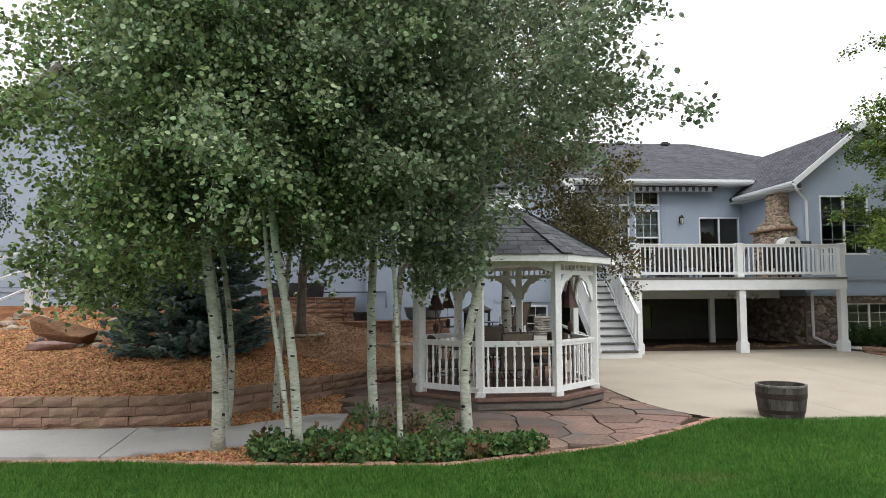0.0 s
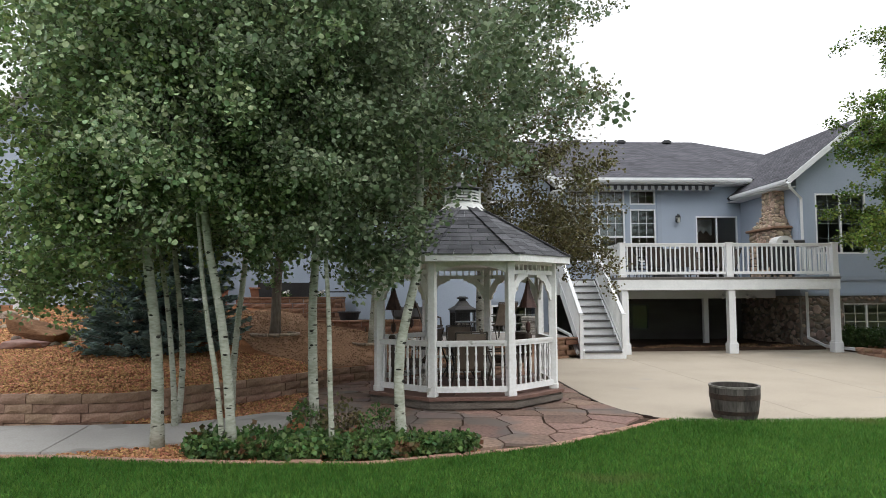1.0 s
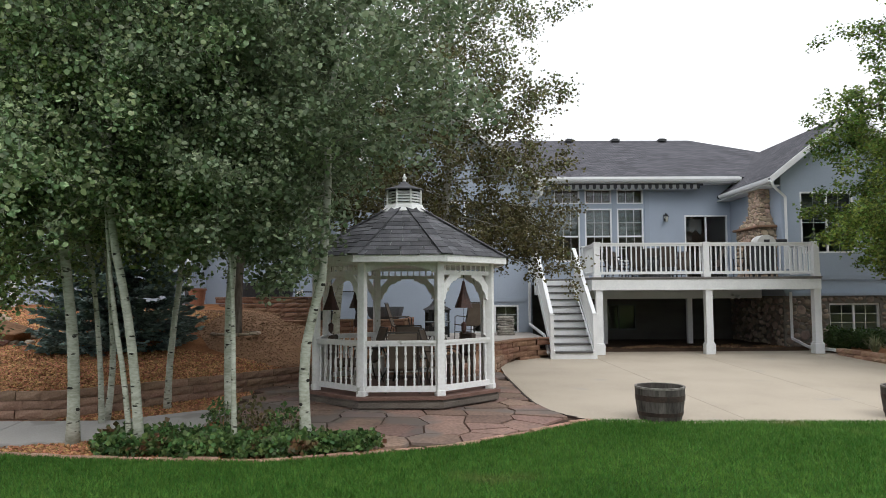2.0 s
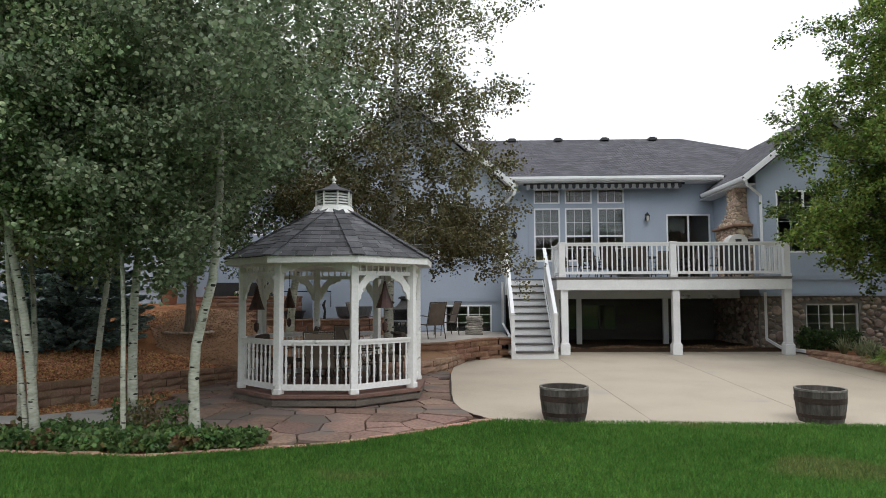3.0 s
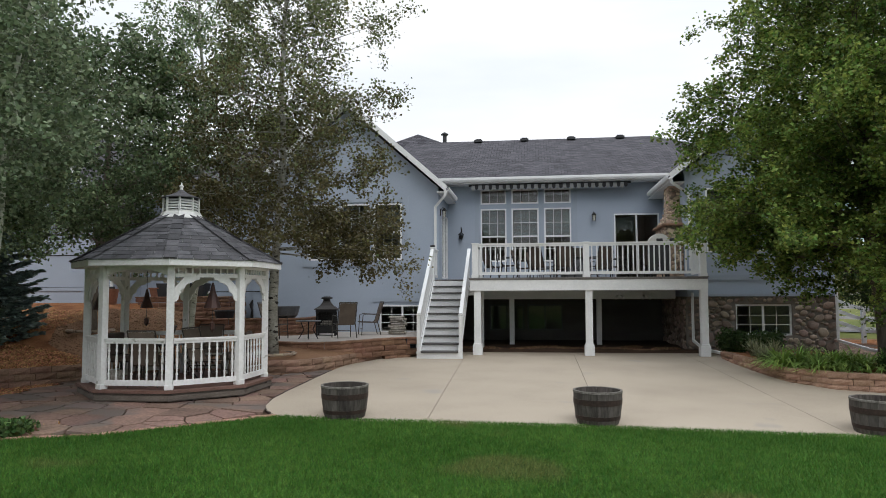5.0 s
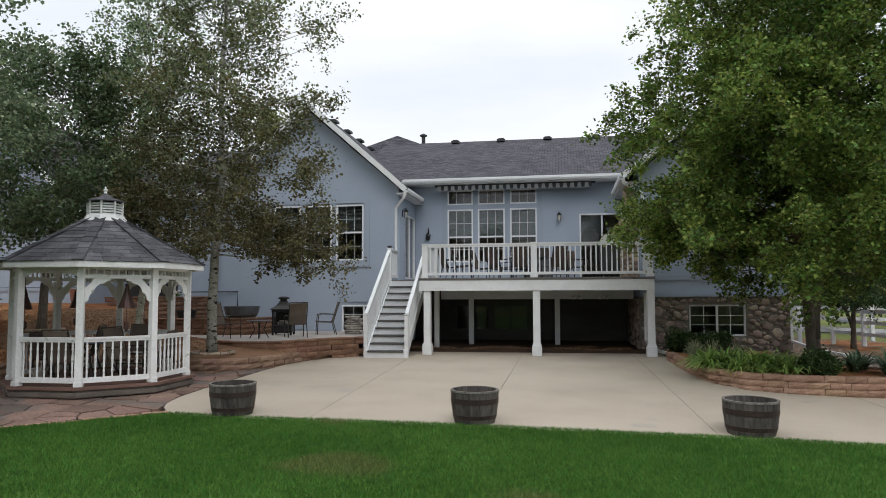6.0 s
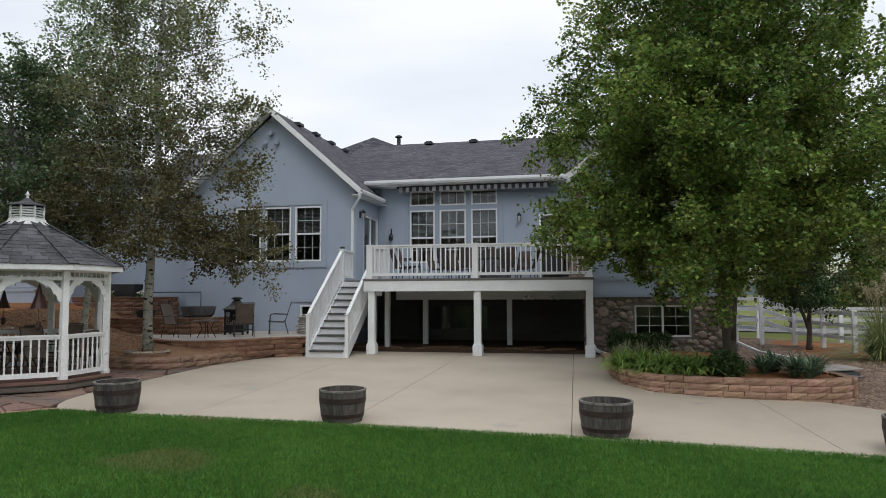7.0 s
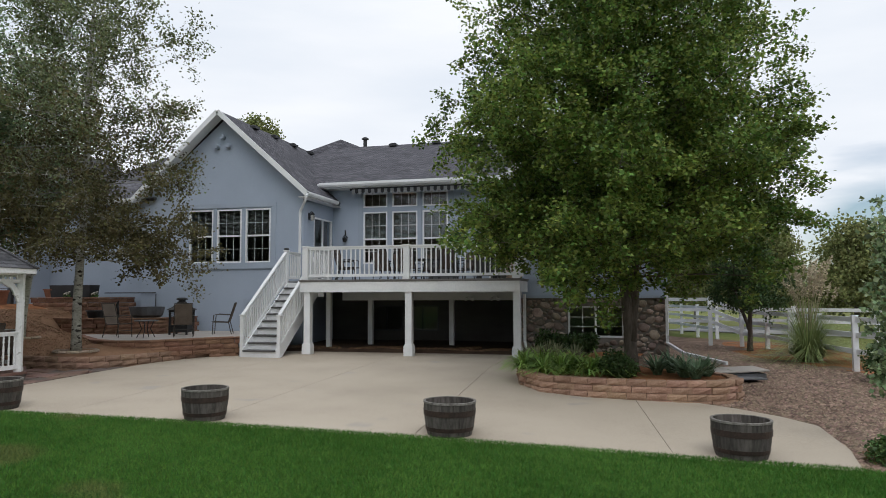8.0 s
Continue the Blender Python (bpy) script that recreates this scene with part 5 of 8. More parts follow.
R_POST, R_EAVE, Z_EAVE = 1.66, 1.95, 2.245
part("base", prism(bmesh.new(), octagon(1.785), -0.175, GFLOOR - 0.05), GAZ_SKIRT, gaz, "weathered grey-brown skirt board")
part("skirt_board", prism(bmesh.new(), octagon(1.81), -0.155, -0.068), GAZ_SKIRT, gaz, "lower weathered skirt board")
# a dark solid takes the place of the shadow under the skirt
part("gap_shade_block", prism(bmesh.new(), octagon(1.68), -0.32, -0.175), SOIL, gaz, "dark block standing in for the shaded gap below the skirt")
part("floor_rim", prism(bmesh.new(), octagon(1.84), GFLOOR - 0.05, GFLOOR), GAZ_FLOOR, gaz, "red-brown stained floor boards")

post_me = bm_mesh("post", boxes((-0.062, 0.062, -0.062, 0.062, 0, Z_EAVE - GFLOOR - 0.04), (-0.075, 0.075, -0.075, 0.075, 0, 0.09), bevel=0.006), WHITE_OLD)
bm = bmesh.new()
lathe(bm, [(0.017, 0.0), (0.017, 0.10), (0.025, 0.115), (0.013, 0.15), (0.021, 0.30), (0.024, 0.36), (0.013, 0.50), (0.025, 0.53), (0.017, 0.55), (0.017, 0.66)], 8)
spindle_me = bm_mesh("baluster", bm, WHITE_OLD, smooth=True)
frieze_me = bm_mesh("frieze_spindle", boxes((-0.013, 0.013, -0.013, 0.013, 0, 0.095)), WHITE_OLD)


def bracket_outline(sign, half):
    """A scalloped corner bracket in the plane of a bay."""
    pts = [(half, -0.19), (half - 0.17, 0.0), (half - 0.44, 0.0), (half - 0.44, -0.04), (half - 0.37, -0.05), (half - 0.325, -0.09), (half - 0.25, -0.105), (half - 0.195, -0.15),
           (half - 0.16, -0.21), (half - 0.15, -0.26), (half - 0.10, -0.29), (half - 0.075, -0.34), (half - 0.065, -0.40), (half - 0.03, -0.43), (half, -0.44)]
    return [(sign * x, z) for x, z in (pts if sign < 0 else pts[::-1])]


for k in range(8):
    a, b = corner(k, R_POST), corner(k + 1, R_POST)
    mid, d = (a + b) / 2, (b - a)
    turn = math.degrees(math.atan2(d.y, d.x))
    half = d.length / 2 - 0.06
    face = pose(mid.x, mid.y, 0, 0, 0, turn)
    piece("post", post_me, gaz, pose(a.x, a.y, GFLOOR, 0, 0, turn - 22.5))
    # head beam, frieze and brackets
    top = Z_EAVE - 0.03
    part("head_beam", turned(boxes((-half - 0.04, half + 0.04, -0.035, 0.035, top - 0.05, top)), face), WHITE_OLD, gaz)
    if k == 5:
        # the entrance bay has a shallow arched valance instead of the frieze
        arc = [(half * (i / 8 - 1), top - 0.06 - 0.13 * (i / 8 - 1) ** 2) for i in range(17)]
        part("arched_valance", turned(slab_xz(bmesh.new(), arc + [(half, top - 0.05), (-half, top - 0.05)], -0.018, 0.018), face), WHITE_OLD, gaz)
    else:
        part("frieze_rail", turned(boxes((-half, half, -0.03, 0.03, top - 0.215, top - 0.145)), face), WHITE_OLD, gaz)
    for i in range(0 if k == 5 else 9):
        piece("frieze_spindle", frieze_me, gaz, face @ pose(-half + (i + 0.5) * 2 * half / 9, 0, top - 0.145))
    for sign in (() if k == 5 else (-1, 1)):
        part("bracket", turned(slab_xz(bmesh.new(), [(x, top - 0.215 + z) for x, z in bracket_outline(sign, half)], -0.018, 0.018), face), WHITE_OLD, gaz)
    # railings on all bays but the entrance
    if k != 0:
        part("top_rail", turned(boxes((-half, half, -0.045, 0.045, 0.875, 0.915), (-half, half, -0.025, 0.025, 0.825, 0.875)), face), WHITE_OLD, gaz)
        part("bottom_rail", turned(boxes((-half, half, -0.03, 0.03, 0.085, 0.18)), face), WHITE_OLD, gaz)
        for i in range(8):
            piece("baluster", spindle_me, gaz, face @ pose(-half + (i + 0.5) * 2 * half / 8, 0, 0.17))

# roof: a deck under courses of separate shingle tabs, fascia and hip caps
Z_TOP, R_TOP = 3.22, 0.30
bm = bmesh.new()
rings = []
for r, z in ((R_EAVE, Z_EAVE + 0.05), (R_TOP, Z_TOP)):
    rings.append([bm.verts.new((corner(k, r).x, corner(k, r).y, z)) for k in range(8)])
rings.append([bm.verts.new((corner(k, R_TOP).x, corner(k, R_TOP).y, Z_TOP - 0.05)) for k in range(8)])
rings.append([bm.verts.new((corner(k, R_EAVE - 0.03).x, corner(k, R_EAVE - 0.03).y, Z_EAVE - 0.0)) for k in range(8)])
for ra, rb in zip(rings, rings[1:] + rings[:1]):
    for k in range(8):
        bm.faces.new((ra[k], ra[(k + 1) % 8], rb[(k + 1) % 8], rb[k]))
bmesh.ops.recalc_face_normals(bm, faces=bm.faces)
part("roof_deck", bm, WHITE_OLD, gaz, "white boarded underside of the roof")
for k in range(8):
    a, b = corner(k, R_EAVE + 0.01), corner(k + 1, R_EAVE + 0.01)
    bm = bmesh.new()
    beam(bm, a + Vector((0, 0, Z_EAVE + 0.01)), b + Vector((0, 0, Z_EAVE + 0.01)), 0.03, 0.11)
    part("fascia", bm, WHITE_OLD, gaz)
    a, b = corner(k, 1.7), corner(k, 0.25)
    bm = bmesh.new()
    beam(bm, a + Vector((0, 0, Z_EAVE - 0.02 + 0.12)), b + Vector((0, 0, Z_TOP - 0.09)), 0.04, 0.09)
    part("rafter", bm, WHITE_OLD, gaz)
COURSES = 12
rnd = random.Random(5)
for k in range(8):
    p0, p1 = corner(k, 1.0), corner(k + 1, 1.0)
    for c in range(COURSES):
        s0, s1 = c / COURSES, (c + 1.12) / COURSES
        r0, r1 = R_EAVE + 0.045 + (R_TOP - R_EAVE) * s0, R_EAVE + 0.045 + (R_TOP - R_EAVE) * min(1, s1)
        z0, z1 = Z_EAVE + 0.062 + (Z_TOP - Z_EAVE - 0.03) * s0, Z_EAVE + 0.066 + (Z_TOP - Z_EAVE - 0.03) * min(1, s1)
        width = (p1 - p0).length * r0
        n = max(1, round(width / 0.33))
        shift = 0.0 if c % 2 else 0.5 / n
        cuts = sorted({0.0, 1.0, *(min(1, max(0, i / n + shift + rnd.uniform(-0.03, 0.03))) for i in range(n + 1))})
        for u0, u1 in zip(cuts, cuts[1:]):
            if u1 - u0 < 0.03:
                continue
            lift = rnd.uniform(0.014, 0.024)
            vs = []
            for r, z, up in ((r0, z0, lift), (r1, z1, 0.004)):
                for u in (u0 + 0.004, u1 - 0.004):
                    q = (p0 + (p1 - p0) * u) * r
                    vs.append((q.x, q.y, z + up))
            vs += [(x, y, z - (0.016 if i < 2 else 0.004)) for i, (x, y, z) in enumerate(vs)]
            me = mesh_of("shingle", vs, [(0, 1, 3, 2), (4, 6, 7, 5), (0, 4, 5, 1), (1, 5, 7, 3), (2, 3, 7, 6), (0, 2, 6, 4)], GAZ_SHINGLE)
            piece("shingle", me, gaz)
    for c in range(8):
        s0, s1 = c / 8, (c + 1.1) / 8
        ra, rb = R_EAVE + 0.05 + (R_TOP - R_EAVE) * s0, R_EAVE + 0.05 + (R_TOP - R_EAVE) * min(1, s1)
        bm = bmesh.new()
        beam(bm, corner(k, ra) + Vector((0, 0, Z_EAVE + 0.088 + (Z_TOP - Z_EAVE - 0.03) * s0)), corner(k, rb) + Vector((0, 0, Z_EAVE + 0.078 + (Z_TOP - Z_EAVE - 0.03) * min(1, s1))), 0.2, 0.014)
        part("hip_shingle", bm, GAZ_SHINGLE, gaz)
# cupola
bm = bmesh.new()
lathe(bm, [(0.0, Z_TOP - 0.04), (0.47, Z_TOP - 0.04), (0.46, Z_TOP - 0.005), (0.40, Z_TOP + 0.05), (0.37, Z_TOP + 0.11), (0.0, Z_TOP + 0.11)], 8, turn=math.pi / 8)
cup = part("cupola_base", bm, WHITE_OLD, gaz, "white flared cupola base")
for i in range(5):
    bm = bmesh.new()
    z = Z_TOP + 0.112 + i * 0.053
    lathe(bm, [(0.26, z + 0.034), (0.335, z), (0.34, z + 0.014), (0.275, z + 0.05), (0.26, z + 0.05)], 8, turn=math.pi / 8)
    part("louvre", bm, WHITE_OLD, gaz)
for k in range(8):
    c = corner(k, 0.335)
    part("cupola_post", boxes((c.x - 0.016, c.x + 0.016, c.y - 0.016, c.y + 0.016, Z_TOP + 0.11, Z_TOP + 0.395)), WHITE_OLD, gaz)
bm = bmesh.new()
lathe(bm, [(0.255, Z_TOP + 0.11), (0.255, Z_TOP + 0.4)], 8, turn=math.pi / 8)
part("cupola_core", bm, CHARCOAL, gaz)
bm = bmesh.new()
lathe(bm, [(0.0, Z_TOP + 0.395), (0.39, Z_TOP + 0.395), (0.39, Z_TOP + 0.41), (0.13, Z_TOP + 0.50), (0.03, Z_TOP + 0.58), (0.0, Z_TOP + 0.58)], 8, turn=math.pi / 8)
part("cupola_roof", bm, GAZ_SHINGLE, gaz, "small grey shingle cupola roof")
bm = bmesh.new()
lathe(bm, [(0.03, Z_TOP + 0.56), (0.035, Z_TOP + 0.60), (0.015, Z_TOP + 0.61), (0.045, Z_TOP + 0.635), (0.045, Z_TOP + 0.66), (0.015, Z_TOP + 0.68), (0.02, Z_TOP + 0.70), (0.0, Z_TOP + 0.73)], 10)
part("finial", bm, WHITE_OLD, gaz, smooth=True)


# bell-shaped wind chimes below the eaves
def chime(x, y, z, size=1.0):
    c = thing("wind_chime", x, y, z, 0, "dark copper bell-shaped wind chime on a cord", "wind chime", "wind chimes in the gazebo")
    bm = bmesh.new()
    lathe(bm, [(0.0, 0.0), (0.02, -0.02), (0.06, -0.2), (0.14 * size, -0.42 * size), (0.13 * size, -0.42 * size), (0.0, -0.1)], 10)
    part("bell", bm, BELL, c)
    bm = bmesh.new()
    tube(bm, [(0, 0, 0.0), (0, 0, 2.19 - z)], 0.006, 5)
    tube(bm, [(0, 0, -0.1), (0, 0, -0.62 * size)], 0.005, 5)
    part("cord", bm, IRON, c)
    bm = bmesh.new()
    lathe(bm, [(0, -0.62 * size), (0.045, -0.66 * size), (0.045, -0.76 * size), (0, -0.82 * size)], 8)
    part("clapper", bm, BELL, c)


for x, y, z, size in ((1.02, 12.45, 1.85, 1.05), (1.34, 13.55, 1.82, 0.95), (3.36, 12.3, 1.92, 1.15)):
    chime(x, y, z, size)

# ---------------------------------------------------------------- trees
def leaf_cloud(rng, centres, spread, per, size, droop=0.3, long=1.0, level=0.0, rounded=False, lobed=False):
    """Arrays of folded leaf blades scattered round twig points."""
    c = np.repeat(np.asarray(centres, np.float32), per, 0)
    n = len(c)
    pos = c + rng.normal(0, 1, (n, 3)) * np.asarray(spread)
    d = rng.normal(0, 1, (n, 3))
    d[:, 2] = d[:, 2] * (1 - 0.6 * level) - droop
    d /= np.linalg.norm(d, axis=1)[:, None]
    u = np.cross(d, rng.normal(0, 1, (n, 3)) * (1 - 0.6 * level) + np.array([0, 0, 2.0 * level]))
    u /= np.linalg.norm(u, axis=1)[:, None]
    w = np.cross(d, u)
    s = (size * rng.uniform(0.65, 1.25, n))[:, None]
    tip, base = pos + d * s * long, pos
    m1, m2 = pos + d * s * 0.42 * long + u * s * 0.46 + w * s * 0.10, pos + d * s * 0.42 * long - u * s * 0.46 + w * s * 0.10
    if rounded:
        row = [base] + [pos + d * s * a + u * s * b + w * s * 0.09 * (b != 0) for a, b in ((0.26, 0.40), (0.70, 0.38))] + [tip]
        row += [pos + d * s * a + u * s * b + w * s * 0.09 for a, b in ((0.70, -0.38), (0.26, -0.40))]
        i = np.arange(n)[:, None] * 6
        return np.stack(row, 1).reshape(-1, 3), np.concatenate([i + [[0, 1, 2, 3]], i + [[0, 3, 4, 5]]], 1).reshape(-1, 4)
    if lobed:
        row = [base] + [pos + d * s * a * long + u * s * b + w * s * e for a, b, e in ((0.36, 0.54, 0.05), (0.58, 0.27, 0.06))] + [tip]
        row += [pos + d * s * a * long + u * s * b + w * s * e for a, b, e in ((0.58, -0.27, 0.06), (0.36, -0.54, 0.05))]
        i = np.arange(n)[:, None] * 6
        return np.stack(row, 1).reshape(-1, 3), np.concatenate([i + [[0, a, a + 1]] for a in range(1, 5)], 1).reshape(-1, 3)
    verts = np.stack([base, m1, tip, m2], 1).reshape(-1, 3)
    i = np.arange(n)[:, None] * 4
    faces = np.concatenate([i + [[0, 1, 2]], i + [[0, 2, 3]]], 1).reshape(-1, 3)
    return verts, faces


def tree(name, x, y, z, height, bark, leaf, label, seed, trunk_r=0.09, lean=(0.0, 0.0), first=2.4, reach=1.5, limbs=26, twigs=5, per=12, leaf_size=0.06,
         spread=0.16, rise=0.5, shape="cone", stems=None, long=1.0, drop=0.0, group="", level=0.0, twig=0.42, low=(), bias=(0.0, 0.0), rounded=False, lobed=False, thin=0.3, upper=None, bends=(), tipward=(1.6, 1.1)):
    rng = np.random.default_rng(seed)
    t = thing(name, x, y, z, 0, label, "tree", group)
    stems = stems or [(lean[0], lean[1], height, trunk_r)]
    tips = []
    for si, (lx, ly, h, r) in enumerate(stems):
        pts, rad = [], []
        for k in range(21):
            s = k / 20
            wob = (0.085 if bark is BARK_ASPEN else 0.05) * h / 8
            # further stems fork off the first one above the ground
            up = 0.75 + (h - 0.75) * s if si else h * s
            sway = 1.0 if not bends else min(1.0, max(0.0, up - 2.2) / 2)
            bow = 1.1 if si == 0 else 0.85
            drift = float(np.interp(up, [0, *(b[0] for b in bends), h], [0, *(b[1] for b in bends), lx])) if bends else lx * s ** bow
            pts.append(Vector((drift + sway * wob * (math.sin(s * 5 + seed + si) - math.sin(seed + si) + 0.45 * math.sin(s * 17 + seed * 3) * min(1, s * 6)), ly * s ** bow + sway * wob * (math.cos(s * 4 + seed * 2 + si) - math.cos(seed * 2 + si)), up - (0.08 if k == 0 else 0))))
            rad.append(max(0.012, r * (1.25 if k == 0 else 1.0) * (1 - 0.93 * s ** 1.1)))
        bm = bmesh.new()
        tube(bm, pts, rad, 10)
        part("trunk", bm, bark, t, smooth=True)
        # dark eye-shaped scars where limbs were shed
        for q in range(7 if bends else 0):
            zz, az = 0.3 + 2.4 * (q + rng.uniform(0.1, 0.9)) / 7, rng.uniform(3.3, 6.1)
            at = min(19, int(zz / h * 20))
            c0 = pts[at].lerp(pts[at + 1], zz / h * 20 - at)
            rr = rad[at] + (rad[at + 1] - rad[at]) * (zz / h * 20 - at)
            scar = lump(bmesh.new(), (rr * rng.uniform(0.35, 0.6), rr * 0.22, rr * rng.uniform(0.16, 0.34)), q + seed, 2, 0.25)
            part("knot", turned(scar, Matrix.Translation(c0 + Vector((math.cos(az), math.sin(az), 0)) * rr * 0.93) @ Matrix.Rotation(az + math.pi / 2, 4, "Z")), BARK_SCAR, t, "dark bark scar")
        for i in range(limbs // len(stems)):
            f = (i + rng.uniform(0, 1)) / (limbs // len(stems))
            hz = first + (h * 0.97 - first) * f
            s = min(1.0, (hz - 0.75) / (h - 0.75) if si else hz / h)
            k = min(19, int(s * 20))
            base = pts[k].lerp(pts[k + 1], s * 20 - k)
            if shape == "cone":
                length = reach * (0.55 + 0.75 * math.sin(math.pi * (0.22 + 0.72 * f)))
            elif shape == "skirted":
                length = reach * float(np.interp(f, [0, 0.08, 0.25, 0.45, 0.65, 0.85, 1], [0.74, 0.98, 1.0, 0.84, 0.74, 0.60, 0.36]))
            elif shape == "broad":
                length = reach * (max(0.22, 1 - 1.12 * (f - 0.27) ** 1.15) if f > 0.27 else 1 - 1.5 * (0.27 - f))
            else:
                length = reach * max(0.22, 1 - 1.05 * abs(f - 0.27) ** 1.35 * (1.0 if f > 0.27 else 0.9))
            length *= rng.uniform(0.74, 1.07)
            az = i * 2.399 + rng.uniform(-0.4, 0.4) + si * 2.1
            up = rise * rng.uniform(0.6, 1.4) + 0.5 * f - drop * (1 - f)
            length *= 1 + bias[0] * math.cos(az) + bias[1] * math.sin(az)
            d = Vector((math.cos(az), math.sin(az), up)).normalized()
            bend = Vector((rng.uniform(-0.15, 0.15), rng.uniform(-0.15, 0.15), -0.12 if f < 0.5 else 0.1))
            if low and i < len(low):
                az, up, length = low[i]
                d = Vector((math.cos(az), math.sin(az), up)).normalized()
            lp = [base, base + d * length * 0.5 + bend * length * 0.25, base + d * length + bend * length * 0.8]
            lr = max(0.007, 0.20 * r * (1 - 0.6 * f))
            limb_bm = bmesh.new()
            tube(limb_bm, lp, [lr, lr * 0.6, lr * 0.2], 5, cap=False)
            for w in range(max(3, int(twigs * length / (0.62 * reach)))):
                g = rng.uniform(0.2, 1.0)
                p = lp[0].lerp(lp[1], g * 2) if g < 0.5 else lp[1].lerp(lp[2], g * 2 - 1)
                off = (Vector(rng.normal(0, 1, 3)).normalized() + d * 0.45 + Vector((0, 0, 0.15))).normalized() * twig * rng.uniform(0.5, 1.3) * (1.25 - 0.5 * g)
                q = p + off
                tube(limb_bm, [p, (p + q) / 2 + Vector((0, 0, 0.03)), q], [lr * 0.28, lr * 0.2, 0.003], 3, cap=False)
                tips.append((*p, *q, f))
            tips.append((*lp[1].lerp(lp[2], 0.45), *lp[2], f))
            part("limb", limb_bm, BARK_LIMB if bark is BARK_ASPEN else bark, t)
    seg = np.repeat(np.array(tips, np.float32), per, 0)
    seg = seg[rng.uniform(0, 1, len(seg)) > thin * seg[:, 6]]
    along = (0.3 + 0.76 * rng.beta(*tipward, len(seg)))[:, None]
    if upper:
        # the browning leaves keep to the lower limbs
        high = seg[:, 6] + rng.normal(0, 0.12, len(seg)) > 0.36
        v, fcs = leaf_cloud(rng, (seg[:, :3] + (seg[:, 3:6] - seg[:, :3]) * along)[high], (spread, spread, spread * 0.8), 1, leaf_size, long=long, level=level)
        stuff("upper_crown", v, fcs, upper, "", "", t)
        seg, along = seg[~high], along[~high]
    v, fcs = leaf_cloud(rng, seg[:, :3] + (seg[:, 3:6] - seg[:, :3]) * along, (spread, spread, spread * 0.8), 1, leaf_size, long=long, level=level, rounded=rounded, lobed=lobed)
    stuff("crown", v, fcs, leaf, "", "", t)
    return t


ASPEN = "slender aspen with pale knotted bark and round leaves"
G1 = "clump of aspens by the path"
ASPENS = [  # x, y, height, trunk radius, lean, reach, leaf material, seed, first limb, (height, drift) of the trunk's bends
    (-2.03, 9.57, 8.6, 0.092, (-0.75, 0.1), 2.1, LEAF_LIGHT, 1, 2.6, ((0.8, -0.01), (1.5, -0.05), (2.0, -0.12), (2.4, -0.18))),
    (-2.14, 10.66, 7.6, 0.048, (-1.2, 0.3), 2.1, LEAF_LIGHT, 2, 2.5, ((0.9, -0.06), (1.7, -0.15), (2.2, -0.22))),
    (-2.21, 10.95, 8.2, 0.054, (-0.6, 0.5), 1.4, LEAF_ASPEN, 3, 3.0, ((0.5, 0.06), (1.0, 0.065), (1.9, -0.02), (2.2, -0.07))),
    (-0.96, 9.13, 8.6, 0.072, (-0.85, -0.8), 1.6, LEAF_ASPEN, 4, 3.0, ((0.8, -0.04), (1.5, -0.10), (2.0, -0.17), (2.5, -0.26))),
    (-1.06, 9.11, 7.4, 0.042, (-1.05, -0.4), 1.3, LEAF_ASPEN, 5, 3.2, ((1.0, -0.10), (1.55, -0.19), (2.2, -0.27))),
    (-1.62, 11.87, 8.0, 0.064, (0.5, 0.3), 1.4, LEAF_ASPEN, 6, 3.2, ((0.85, 0.03), (1.6, 0.09), (2.1, 0.15))),
    (-0.03, 9.95, 9.0, 0.080, (0.1, 0.3), 1.6, LEAF_ASPEN, 7, 3.0, ((0.9, -0.04), (1.8, -0.05), (2.4, -0.02))),
    (0.30, 8.98, 7.8, 0.040, (-0.2, 0.1), 1.2, LEAF_GREY, 8, 3.1, ((0.8, -0.03), (1.7, -0.05), (2.3, -0.08))),
    (1.17, 9.20, 8.8, 0.082, (0.85, 0.25), 2.1, LEAF_GREY, 9, 2.75, ((0.8, -0.05), (1.4, -0.02), (1.8, 0.08), (2.2, 0.18))),
]
BIAS = {1: (-0.35, -0.1), 2: (-0.4, -0.1), 9: (0.40, -0.30), 8: (0.2, -0.1)}  # crowns grow out of the clump
HANGING = {1: ((3.1, -0.32, 1.7), (3.5, -0.25, 2.0), (2.8, -0.2, 2.1), (3.3, -0.1, 2.4), (4.1, -0.3, 1.5), (3.0, 0.0, 2.4), (3.7, -0.05, 2.2)), 2: ((3.1, -0.2, 1.9), (3.6, -0.25, 1.8), (2.7, -0.1, 2.0)), 7: ((3.2, -0.75, 1.0), (3.8, -0.8, 0.8), (2.9, -0.5, 0.8)), 8: ((4.4, -0.5, 0.8),), 9: ((3.3, -0.75, 1.0), (3.8, -0.95, 0.95), (4.3, -0.8, 0.85), (3.6, -1.3, 0.9), (3.1, -0.5, 1.1), (4.0, -0.6, 0.9), (3.5, -0.3, 1.1), (5.2, -0.5, 0.7), (3.9, -1.1, 0.7))}  # direction, slope, length of drooping low limbs
for x, y, h, r, lean, reach, leaf, seed, first, bend in ASPENS:
    tree("aspen_tree", x, y, low_z(x, y) - 0.02, h, BARK_ASPEN, leaf, ASPEN, seed, r * 0.9, lean, first, reach, limbs=62 if seed in (1, 2, 9) else 50, twigs=7, per=72, twig=0.66, leaf_size=0.066, spread=0.11, rounded=True, bias=BIAS.get(seed, (0, 0)),
         shape="broad" if seed in (1, 2, 9) else "cone", rise=0.36, drop=0.38, group=G1, level=0.35, thin=0.76 if seed < 3 else 0.9, low=HANGING.get(seed, ()), bends=bend)
